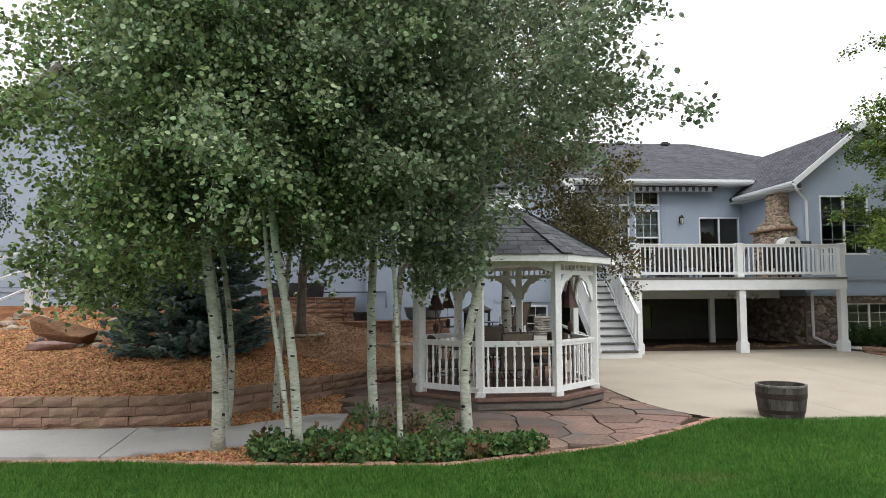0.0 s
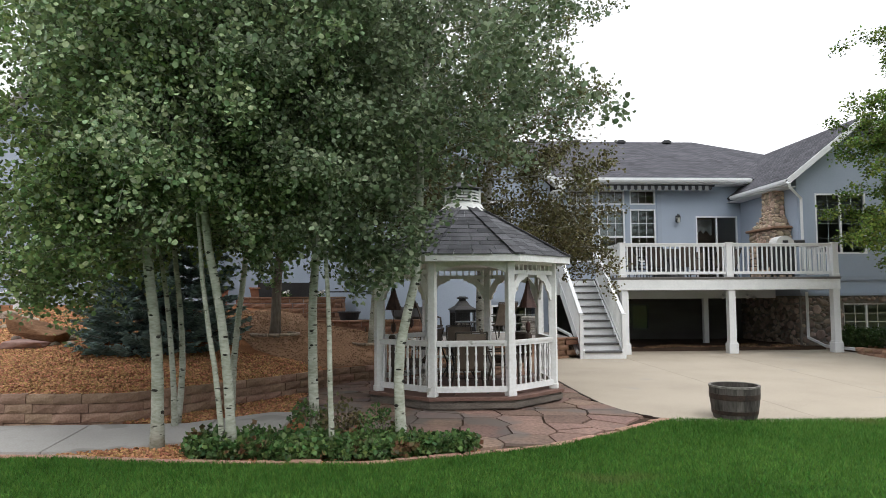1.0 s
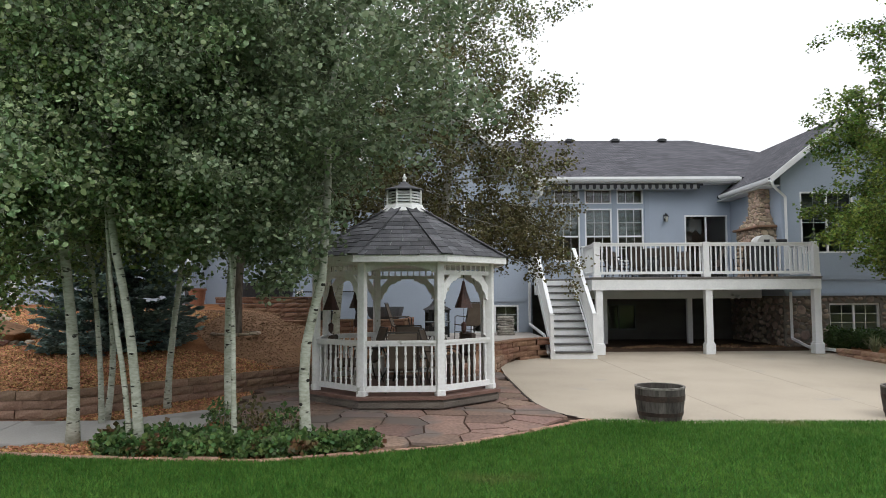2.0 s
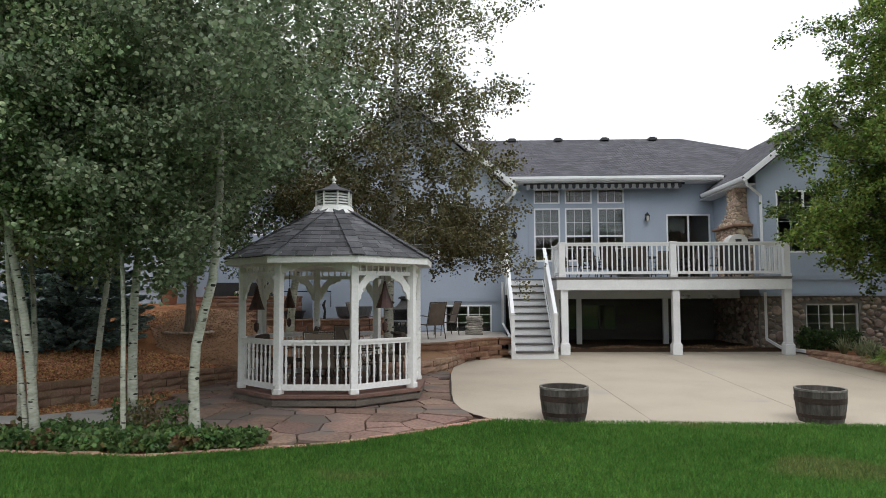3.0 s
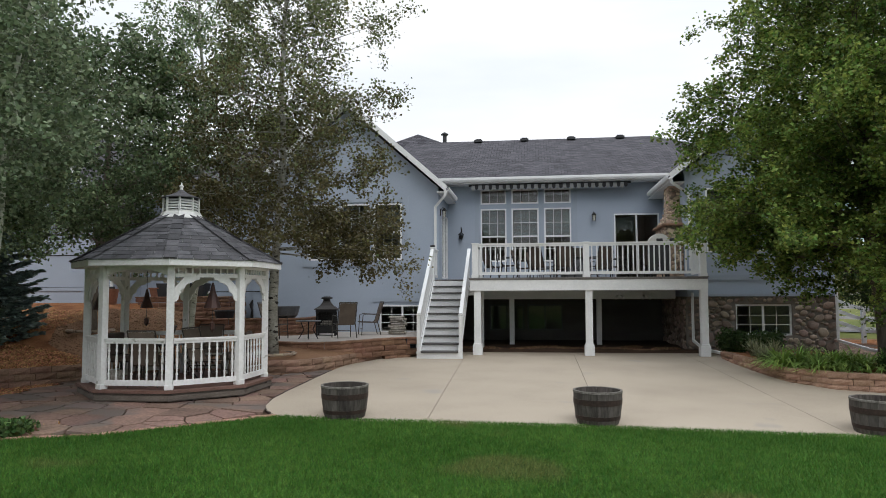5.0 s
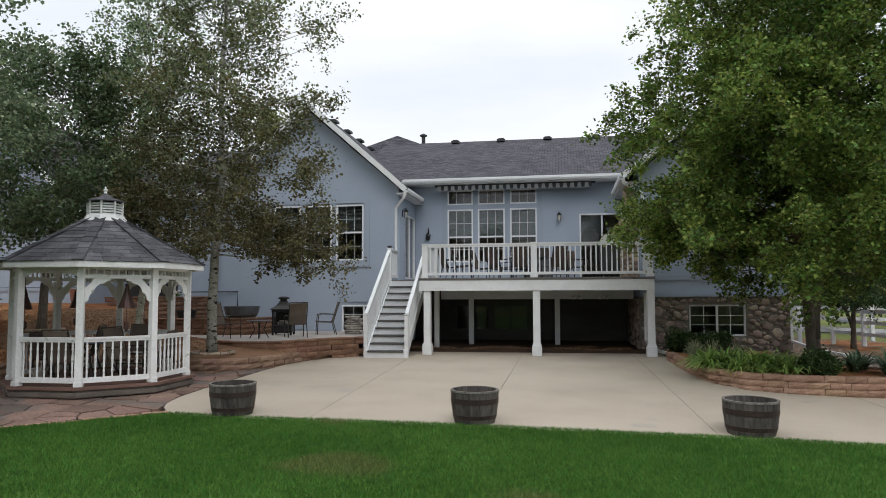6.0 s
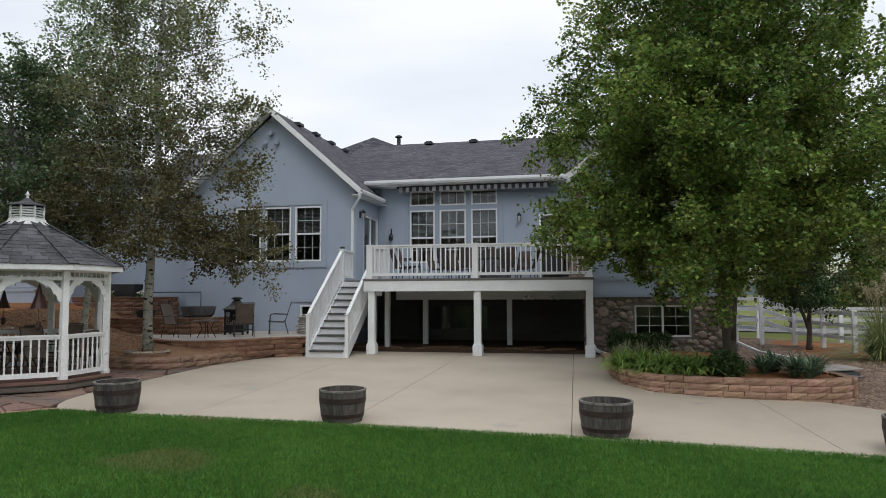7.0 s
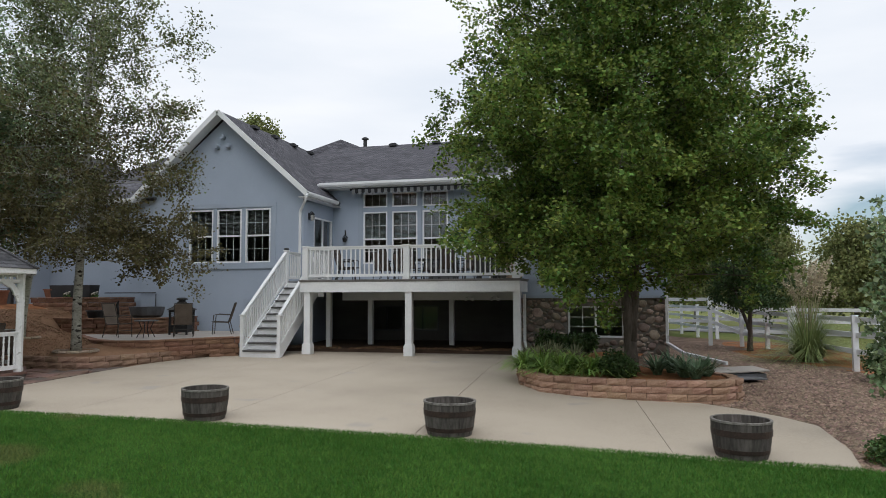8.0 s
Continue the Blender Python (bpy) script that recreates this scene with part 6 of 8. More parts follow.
tree("aspen_tree", -1.70, 16.3, slope_z(-1.70, 16.3), 6.7, BARK_GREY, LEAF_DEEP, "grey-brown trunked aspen ringed by edging on the slope", 11, 0.12, (0.2, 0.2), 2.0, 2.4, 64, 8, 62, 0.085, 0.13, 0.4, drop=0.25, level=0.3, twig=0.75)
tree("aspen_tree", 0.45, 17.2, slope_z(0.45, 17.2), 11.2, BARK_ASPEN, LEAF_ASPEN, "tall sparse pale-barked aspen on the slope", 12, 0.10, (0.1, 0.2), 3.6, 1.7, 48, 6, 46, 0.08, 0.12, 0.5, level=0.3, twig=0.6, thin=0.5)
tree("aspen_tree", 3.0, 16.4, bed_z(3.0, 16.4), 11.8, BARK_SPOTTED, LEAF_OLIVE, "aspen with browning olive leaves beside the gazebo", 13, 0.125, (0.4, 0.1), 2.4, 2.85, 100, 8, 84, 0.074, 0.12, 0.34, "dome", bias=(0.12, 0.0), thin=0.74, low=((0.1, -0.05, 3.0), (0.5, 0.1, 3.0), (-0.5, 0.05, 2.9), (0.2, 0.25, 3.2), (-0.2, 0.3, 3.1), (2.9, 0.1, 2.5), (3.4, 0.3, 2.5)), upper=LEAF_TOP, bends=((1.2, -0.02), (2.4, 0.03), (5.0, 0.2)), drop=0.55, level=0.3, twig=0.8)
tree("maple_tree", 17.1, 16.8, 0.0, 10.6, BARK_DARK, LEAF_MAPLE, "broad green maple with dark forked trunk in the bed", 21, 0.17, (0, 0), 2.0, 4.45, 240, 9, 134, 0.076, 0.11, 0.35, "skirted",
     stems=[(-0.4, 0.1, 10.6, 0.15), (0.7, 0.2, 8.8, 0.10), (-0.8, -0.4, 9.4, 0.07)], long=1.15, lobed=True, drop=0.14, level=0.5, twig=0.85, bias=(0.0, 0.0), thin=0.82, tipward=(2.4, 1.0))

# ---------------------------------------------------------------- spruce, rocks and ground cover on the west side
def spruce(x, y, z, h, r, seed):
    t = thing("spruce_tree", x, y, z, 0, "dense blue-green spruce reaching to the ground", "tree")
    rng = np.random.default_rng(seed)
    bm = bmesh.new()
    tube(bm, [(0, 0, -0.05), (0, 0, h * 0.5), (0, 0, h)], [0.13, 0.07, 0.01], 8)
    part("trunk", bm, BARK_DARK, t)
    bough = bmesh.new()
    V, F = [], []
    n_tiers = 26
    for k in range(n_tiers):
        f = k / n_tiers
        zz = 0.12 + (h - 0.3) * f
        length = r * (1 - f) ** 0.7 + 0.12
        m = max(5, int(17 * (1 - f) + 4))
        for j in range(m):
            az = k * 2.4 + j * 2 * math.pi / m + rng.uniform(-0.18, 0.18)
            L = length * rng.uniform(0.78, 1.08)
            d = np.array([math.cos(az), math.sin(az), 0])
            p0 = np.array([0, 0, zz + 0.12])
            pts = [p0 + d * L * s + np.array([0, 0, -0.18 * L * math.sin(s * 2.4) + 0.10 * L * s * s]) for s in (0, 0.35, 0.7, 1.0)]
            tube(bough, pts, [0.018, 0.012, 0.008, 0.003], 4, cap=False)
            side = np.array([-d[1], d[0], 0])
            q = int(14 + 75 * L)
            for i in range(q):
                s = rng.uniform(0.12, 1.0)
                c = pts[0] + (pts[3] - pts[0]) * s
                c[2] = np.interp(s, [0, 0.35, 0.7, 1.0], [p[2] for p in pts])
                w = rng.uniform(-1, 1) * 0.30 * L * (1.05 - s) + 0.03 * rng.normal()
                o = c + side * w + np.array([0, 0, -abs(w) * 0.25])
                out = d * rng.uniform(0.5, 1.0) + side * np.sign(w) * rng.uniform(0.3, 0.9) + np.array([0, 0, rng.uniform(-0.35, 0.3)])
                out /= np.linalg.norm(out)
                a = rng.uniform(0.10, 0.20)
                flat = np.cross(out, rng.normal(0, 1, 3))
                flat /= np.linalg.norm(flat)
                b = len(V)
                V += [o, o + out * a * 0.5 + flat * 0.03, o + out * a, o + out * a * 0.5 - flat * 0.03]
                up2 = np.cross(out, flat)
                V += [o, o + out * a * 0.5 + up2 * 0.03, o + out * a, o + out * a * 0.5 - up2 * 0.03]
                F += [(b, b + 1, b + 2), (b, b + 2, b + 3), (b + 4, b + 5, b + 6), (b + 4, b + 6, b + 7)]
    part("boughs", bough, BARK_DARK, t).name = "bough"
    stuff("needles", V, F, NEEDLE, "", "", t)


spruce(-3.66, 14.6, slope_z(-3.66, 14.6) - 0.08, 5.8, 1.55, 31)


def rock(name, x, y, z, size, turn, seed, mat, label, tilt=(0, 0), level=3, rough=0.2):
    bm = bmesh.new()
    lump(bm, size, seed, level, rough)
    for v in bm.verts:
        v.co.z = max(v.co.z, -size[2] * 0.75)
    ob = new(name, bm_mesh(name, bm, mat, smooth=False))
    ob.matrix_basis = pose(x, y, z, tilt[0], tilt[1], turn)
    return tagged(ob, label, "rock")


def crag(name, x, y, z, size, turn, seed, mat, label, tilt=(0, 0)):
    """An angular split boulder: a faceted hull with broken edges and uneven faces."""
    rng = random.Random(seed)
    bm = bmesh.new()
    for _ in range(20):
        v = Vector((rng.gauss(0, 1), rng.gauss(0, 1), rng.gauss(0, 1))).normalized()
        v = Vector([math.copysign(abs(c) ** 0.5, c) for c in v]) * rng.uniform(0.72, 0.95)
        bm.verts.new((v.x * size[0], v.y * size[1], v.z * size[2]))
    made = bmesh.ops.convex_hull(bm, input=bm.verts)
    bmesh.ops.delete(bm, geom=[g for g in made["geom_interior"] if isinstance(g, bmesh.types.BMVert)], context="VERTS")
    bmesh.ops.bevel(bm, geom=list(bm.edges), offset=0.014, segments=1, affect="EDGES")
    bmesh.ops.triangulate(bm, faces=bm.faces)
    bmesh.ops.subdivide_edges(bm, edges=[e for e in bm.edges if e.calc_length() > 0.12], cuts=2, use_grid_fill=True)
    for v in bm.verts:
        v.co *= 1 + 0.03 * noise.noise(v.co * 5 + Vector((seed, 0, 0))) + 0.02 * noise.noise(v.co * 13)
    bmesh.ops.recalc_face_normals(bm, faces=bm.faces)
    ob = new(name, bm_mesh(name, bm, mat))
    ob.matrix_basis = pose(x, y, z, tilt[0], tilt[1], turn)
    return tagged(ob, label, "rock")


slab_z = slope_z(-6.1, 14.4)
crag("stone_slab", -6.15, 14.3, slab_z + 0.05, (0.50, 0.36, 0.11), 4, 3, SLAB, "flat pink sandstone slab lying in the mulch")
crag("boulder", -6.15, 14.7, slab_z + 0.33, (0.72, 0.42, 0.24), -6, 8, ROCK, "large red-brown boulder resting on a slab", tilt=(6, 17))
rk = random.Random(9)
for i in range(30):
    x, y = rk.uniform(-8.2, -4.6), rk.uniform(14.3, 17.2)
    if i < 12:
        x, y = rk.uniform(-8.6, -7.2), rk.uniform(16.0, 17.6)
    s = rk.uniform(0.06, 0.15)
    rock("fieldstone", x, y, slope_z(x, y) + s * 0.35, (s * 1.3, s, s * 0.7), rk.uniform(0, 360), 20 + i, FIELDSTONE, "rounded tan fieldstone lying in the mulch", level=2)

# white fence at the west edge
def white_fence(line, zf, height, rails, label, group, post_w=0.127, every=2.2):
    x0, y0 = line[0]
    f = thing("rail_fence", x0, y0, 0, 0, label, "fence")
    pts = []
    for (ax, ay), (bx, by) in zip(line, line[1:]):
        n = max(1, round(math.hypot(bx - ax, by - ay) / every))
        pts += [(ax + (bx - ax) * i / n, ay + (by - ay) * i / n) for i in range(n)]
    pts.append(line[-1])
    for x, y in pts:
        z = zf(x, y)
        part("fence_post", boxes((x - x0 - post_w / 2, x - x0 + post_w / 2, y - y0 - post_w / 2, y - y0 + post_w / 2, z - 0.45, z + height),
                                 (x - x0 - post_w / 2 - 0.01, x - x0 + post_w / 2 + 0.01, y - y0 - post_w / 2 - 0.01, y - y0 + post_w / 2 + 0.01, z + height, z + height + 0.03)), VINYL, f)
    for (ax, ay), (bx, by) in zip(pts, pts[1:]):
        for s in rails:
            bm = bmesh.new()
            beam(bm, (ax - x0, ay - y0, zf(ax, ay) + height * s), (bx - x0, by - y0, zf(bx, by) + height * s), 0.04, 0.12)
            part("fence_rail", bm, VINYL, f)
    return f


pf = thing("garden_fence", -8.63, 18.74, 1.45, 0, "white rail fence with a wire panel climbing the slope", "fence")
RUN = [(0.42, -2.45, -0.36), (0.0, 0.0, 0.0), (0.16, 0.48, 0.09)]  # foot of each post
for x, y, z in RUN:
    part("fence_post", boxes((x - 0.075, x + 0.075, y - 0.06, y + 0.06, z - 0.25, z + 1.48), (x - 0.085, x + 0.085, y - 0.07, y + 0.07, z + 1.48, z + 1.51)), VINYL, pf)
for a, b in zip(RUN, RUN[1:]):
    for up in (0.49, 0.96, 1.42):
        bm = bmesh.new()
        beam(bm, (a[0], a[1], a[2] + up), (b[0], b[1], b[2] + up), 0.045, 0.05)
        part("fence_rail", bm, VINYL, pf)
for i in range(1, 7):
    s = i / 7
    bm = bmesh.new()
    tube(bm, [(0.16 * s - 0.04, 0.48 * s - 0.03, 0.03 + 0.09 * s), (0.16 * s - 0.04, 0.48 * s - 0.03, 1.42 + 0.09 * s)], 0.006, 4)
    part("wire", bm, STEEL_GREY, pf, "thin grey wire")
for i in range(6):
    bm = bmesh.new()
    tube(bm, [(-0.04, -0.03, 0.12 + 0.22 * i), (0.12, 0.45, 0.21 + 0.22 * i)], 0.005, 4)
    part("wire", bm, STEEL_GREY, pf, "thin grey wire")
tree("crabapple_tree", -10.1, 18.1, 1.3, 4.6, BARK_DARK, LEAF_DARK, "small dark-leaved tree behind the climbing fence", 163, 0.09, (0.1, 0.0), 1.7, 1.2, 40, 8, 30, 0.07, 0.09, 0.4, "dome", twig=0.4)


# trailing ground cover with taller weeds along the lawn
def ground_cover(seed):
    rng = np.random.default_rng(seed)
    c = []
    while len(c) < 1700:
        x = rng.uniform(-1.55, 2.05)
        front = at_curve(LAWN_EDGE, x)
        y = front + 0.14 + rng.beta(1.3, 1.6) * (0.95 if x < 1.2 else 0.75 - 0.4 * (x - 1.2))
        if x < -1.1 and rng.uniform() < (-1.1 - x) / 0.6:
            continue
        hgt = 0.04 + 0.15 * rng.uniform() * (0.5 + 0.5 * noise.noise(Vector((x * 2, y * 2, 0))) + 0.35)
        c.append((x, y, low_z(x, y) + hgt))
    v, f = leaf_cloud(rng, c, (0.05, 0.05, 0.03), 8, 0.075, droop=-0.1)
    ob = stuff("ground_cover", v, f, LEAF_IVY, "low leafy ground cover along the lawn edge", "ground cover")
    return ob


ground_cover(41)


def bush(name, x, y, z, size, mat, label, seed, n=260, per=10, leaf=0.05, stems=14, long=1.3, spread=0.05):
    rng = np.random.default_rng(seed)
    b = thing(name, x, y, z, 0, label, "shrub")
    bm = bmesh.new()
    for i in range(stems):
        a = rng.uniform(0, 6.28)
        r = rng.uniform(0.2, 0.85)
        tube(bm, [(0.03 * math.cos(a), 0.03 * math.sin(a), -0.03), (size[0] * r * 0.6 * math.cos(a), size[1] * r * 0.6 * math.sin(a), size[2] * 0.5),
                  (size[0] * r * math.cos(a), size[1] * r * math.sin(a), size[2] * rng.uniform(0.7, 1.0))], [0.012, 0.008, 0.003], 4, cap=False)
    part("stem", bm, BARK_GREY, b)
    p = rng.normal(0, 1, (n, 3))
    p /= np.linalg.norm(p, axis=1)[:, None]
    p *= rng.uniform(0.45, 1.0, n)[:, None] ** 0.5
    c = np.stack([p[:, 0] * size[0], p[:, 1] * size[1], size[2] * 0.52 + p[:, 2] * size[2] * 0.48], 1)
    c *= (1 + 0.22 * np.sin(c[:, :1] * 9 + seed) * np.cos(c[:, 1:2] * 8))
    v, f = leaf_cloud(rng, c, spread, per, leaf, droop=0, long=long)
    v[:, 2] = np.maximum(v[:, 2], 0.0)
    stuff("foliage", v, f, mat, "", "", b)


bush("wild_shrub", 0.85, 9.35, low_z(0.85, 9.3), (0.34, 0.3, 0.40), LEAF_IVY, "straggling green weeds round a tree foot", 51, 80, 7, 0.05)
bush("wild_shrub", 0.35, 9.7, low_z(0.3, 9.7), (0.38, 0.3, 0.42), LEAF_OLIVE, "straggling brownish weeds between the trunks", 52, 80, 6, 0.05)
bush("wild_shrub", -0.1, 9.95, low_z(0, 9.9), (0.22, 0.2, 0.42), LEAF_IVY, "sucker shoots at the foot of an aspen", 53, 50, 6, 0.05)

# bark chips on the beds
def chips(name, n, seed, inside_f, zf, mat, label, category, size, span, flat=0.5):
    rng = np.random.default_rng(seed)
    pts = []
    while len(pts) < n:
        x, y = rng.uniform(span[0], span[1]), rng.uniform(span[2], span[3])
        if inside_f(x, y):
            pts.append((x, y, zf(x, y)))
    p = np.array(pts)
    m = len(p)
    az, tilt = rng.uniform(0, 6.28, m), rng.normal(0, flat, m)
    s = size * rng.uniform(0.5, 1.5, m)
    d = np.stack([np.cos(az) * np.cos(tilt), np.sin(az) * np.cos(tilt), np.sin(tilt)], 1)
    u = np.cross(d, rng.normal(0, 0.35, (m, 3)) + [0, 0, 1])
    u /= np.linalg.norm(u, axis=1)[:, None]
    w = np.cross(u, d)
    p = p + np.array([0, 0, 0.012])
    a, b = d * s[:, None], u * (s * rng.uniform(0.25, 0.5, m))[:, None]
    h = w * 0.008
    v = np.stack([p - a - b + h, p + a - b + h, p + a + b + h, p - a + b + h, p - a * 0.9 - b - h, p + a - b - h, p + a + b - h, p - a + b - h], 1).reshape(-1, 3)
    i = np.arange(m)[:, None] * 8
    f = np.concatenate([i + [[0, 1, 2, 3]], i + [[0, 4, 5, 1]], i + [[1, 5, 6, 2]], i + [[2, 6, 7, 3]], i + [[3, 7, 4, 0]]], 1).reshape(-1, 4)
    return stuff(name, v, f, mat, label, category)


chips("mulch_chips", 46000, 61, lambda x, y: y > at_curve(LOW_WALL, x) + 0.12 and (x < -2.6 or y < 14.6) and not (y > 15 and x > -2.6), slope_z, CHIP,
      "loose rust-orange bark chips on the slope", "bark chips", 0.025, (-8.5, 0.0, 10.9, 18.5))
chips("gravel_grit", 6000, 63, lambda x, y: inside(tan_outline, x, y), lambda x, y: slope_z(x, y) + 0.008, TANCHIP, "loose tan grit on the slope", "gravel", 0.022, (-3.3, 2.5, 14.2, 22.2))
chips("mulch_chips", 6000, 62, lambda x, y: inside(bed_outline, x, y) and not inside(PATH, x, y) and (y < 9.9 or (x < -0.6 and y > 11)), lambda x, y: low_z(x, y) - 0.015, CHIP,
      "loose bark chips under the aspens", "bark chips", 0.024, (-3.2, 2.2, 8.4, 13.6))
chips("dead_leaves", 2600, 64, lambda x, y: y < 22.2 + 1.5 * noise.noise(Vector((x, y, 4))), lambda x, y: 0.035 + 0.05 * noise.noise(Vector((x, y, 1))), DEAD_LEAF,
      "brown dead leaves drifted below the deck", "dead leaves", 0.03, (6.5, 13.6, 21.6, 24.5))

# ---------------------------------------------------------------- block retaining walls
def block_mesh(name, length, height, depth, seed, mat):
    """A split-faced block: bevelled, its front uneven; front on y=0."""
    bm = bmesh.new()
    rng = random.Random(seed)
    nx, nz = 4, 3
    g = 0.004
    rows = []
    for j in range(nz + 1):
        row = []
        for i in range(nx + 1):
            x, z = -length / 2 + g + (length - 2 * g) * i / nx, g + (height - 2 * g) * j / nz
            edge = i in (0, nx) or j in (0, nz)
            row.append(bm.verts.new((x, 0.014 + rng.uniform(0, 0.006) if edge else rng.uniform(-0.016, 0.006), z)))
        rows.append(row)
    for j in range(nz):
        for i in range(nx):
            bm.faces.new((rows[j][i], rows[j][i + 1], rows[j + 1][i + 1], rows[j + 1][i]))
    back = [bm.verts.new((x, depth, z)) for x, z in ((-length / 2 * 0.86, g), (length / 2 * 0.86, g), (length / 2 * 0.86, height - g), (-length / 2 * 0.86, height - g))]
    bm.faces.new(back[::-1])
    bm.faces.new([back[3], back[2], *rows[nz][::-1]])
    bm.faces.new([back[1], back[0], *rows[0]])
    bm.faces.new([back[0], back[3], *[r[0] for r in rows[::-1]]])
    bm.faces.new([back[2], back[1], *[r[nx] for r in rows]])
    bmesh.ops.recalc_face_normals(bm, faces=bm.faces)
    return bm_mesh(name, bm, mat)


def block_wall(name, line, top_f, base_f, mat, label, seed, length=0.32, height=0.115, depth=0.22, cap=0.05):
    wall = tagged(new(name), label, "retaining wall", kind="structure")
    meshes = [block_mesh("block", length, height, depth, seed * 10 + i, mat) for i in range(4)]
    rng = random.Random(seed)
    most = 8
    # thin cap stones overhang the top course
    cap_me = cap and bm_mesh("cap_stone", boxes((-length * 0.492, length * 0.492, -0.022, depth + 0.02, -cap, 0.0), bevel=0.008), mat)
    for x, y, turn in resample(line, length) if cap else ():
        piece("cap_stone", cap_me, wall, pose(x, y, top_f(x, y) + rng.uniform(-0.003, 0.004), 0, 0, turn + rng.uniform(-0.8, 0.8)))
    for c in range(most):
        off = (length / 2 if c % 2 else 0.0)
        pts = resample(line, length)
        if off:
            p = np.array(line, float)
            pts = resample([tuple(line[0]), *line[1:]], length)
            full = resample(line, length / 2)
            pts = full[1::2]
        for x, y, turn in pts:
            z = top_f(x, y) - cap - (c + 1) * height
            if z + height < base_f(x, y) - 0.01:
                continue
            k = math.radians(turn)
            back = c * -0.006 + rng.uniform(-0.006, 0.006)
            piece("block", rng.choice(meshes), wall, pose(x - math.sin(k) * back, y + math.cos(k) * back, z, rng.uniform(-0.6, 0.6), 0, turn + rng.uniform(-1.2, 1.2)))
    return wall


block_wall("retaining_wall", between(LOW_WALL, -7.2, 6.02), lambda x, y: wall_top(x), lambda x, y: low_z(x, y), BLOCK, "curving low wall of tan split-face blocks", 1, length=0.40, height=0.14, cap=0.0)
block_wall("terrace_wall", between(TERRACE_WALL, 0.2, 6.02), lambda x, y: TERRACE_Z + 0.03, lambda x, y: 0.1 if x < 5.3 else -0.02, BLOCK_RED, "reddish split-face block wall edging the terrace", 2, length=0.42, height=0.145)
UPPER = [(-2.0, 20.75), (-1.2, 20.45), (-0.3, 20.4), (0.15, 20.6), (0.8, 20.6), (1.5, 20.75), (2.0, 21.1), (2.2, 21.8), (2.2, 23.3)]
block_wall("planter_wall", UPPER, lambda x, y: 0.98, lambda x, y: TERRACE_Z, BLOCK_RED, "curved raised planter wall of reddish blocks", 3, length=0.42, height=0.145)
UPPER2 = [(-3.9, 22.0), (-2.6, 21.75), (-1.4, 21.8), (-0.85, 22.1), (-0.7, 22.5), (-0.7, 23.7)]
block_wall("planter_wall", UPPER2, lambda x, y: 1.66, lambda x, y: 0.9, BLOCK_RED, "upper planter wall of reddish blocks by the house", 4, length=0.42, height=0.145)
structure("planter_bed", region([(-2.0, 20.85), (-1.2, 20.55), (-0.3, 20.5), (0.15, 20.7), (0.8, 20.7), (1.45, 20.85), (1.9, 21.15), (2.1, 21.8), (2.1, 23.4), (-2.0, 23.4)], lambda x, y: 0.92, 0.5), SOIL, "dark soil in the raised planter", "soil")
structure("planter_bed", region([(-3.9, 22.1), (-2.6, 21.85), (-1.4, 21.9), (-0.92, 22.2), (-0.8, 22.5), (-0.8, 23.7), (-3.9, 23.7)], lambda x, y: 1.6, 0.5), SOIL, "dark soil in the upper planter", "soil")
BED_LINE = [(14.35, 20.2), (14.4, 18.6), (14.5, 17.2), (14.75, 15.95), (15.3, 15.1), (16.2, 14.75), (17.2, 14.65), (18.1, 14.66), (18.75, 14.85), (19.15, 15.35), (19.1, 16.1), (18.6, 16.8), (17.9, 17.4)]
block_wall("bed_wall", BED_LINE, lambda x, y: 0.10 if y > 17.5 else 0.07, lambda x, y: low_z(x, y), BLOCK_BED, "low curved bed edging of courses of tan-red blocks", 5, length=0.37, height=0.125, cap=0.0)
bed_poly = [(x + (0.12 if i < 6 else 0.0), y + (0.12 if 4 < i < 9 else 0.0)) for i, (x, y) in enumerate(BED_LINE)] + [(17.0, 18.6), (17.5, 21.8), (14.5, 21.8)]
structure("maple_bed", region(bed_poly, lambda x, y: 0.02 + 0.04 * noise.noise(Vector((x, y, 2))), 0.4), MULCH, "rust-brown mulch bed round the maple", "mulch")


def ring_edging(x, y, z, r, label):
    e = thing("tree_ring", x, y, z, 0, label, "edging")
    n = int(2 * math.pi * r / 0.26)
    me = block_mesh("ring_block", 0.25, 0.07, 0.08, 7, FIELDSTONE)
    for i in range(n):
        a = i * 2 * math.pi / n
        piece("ring_block", me, e, pose(r * math.cos(a), r * math.sin(a), -0.03, 0, 0, math.degrees(a) + 90))


ring_edging(3.0, 16.4, bed_z(3.0, 16.2) + 0.07, 0.55, "ring of pale edging stones round a tree")
ring_edging(-1.70, 16.3, slope_z(-1.70, 16.3) + 0.05, 0.55, "ring of pale edging stones round a tree")
ring_edging(0.45, 17.2, slope_z(0.45, 17.2) + 0.04, 0.5, "ring of pale edging stones round a tree")

# ---------------------------------------------------------------- flagstones
FLAG_AREA = [(-0.75, 12.6), (-0.35, 11.3), (-0.1, 10.2), (0.9, 9.75), (1.9, 8.95), (3.18, 9.3), (4.23, 9.97), (5.0, 10.6), (5.25, 10.72), (4.92, 11.1), (4.72, 11.5), (4.56, 12.2), (4.5, 13.2), (4.46, 14.2),
             (4.42, 16.1), (4.4, 16.9), (3.75, 15.8), (3.0, 15.65), (1.7, 15.7), (0.7, 15.45), (-0.1, 14.7), (-0.71, 13.75)]
flags = tagged(new("flagstone_paving"), "irregular red-brown sandstone flags round the gazebo", "paving", kind="structure")
rng = np.random.default_rng(71)
seeds = []
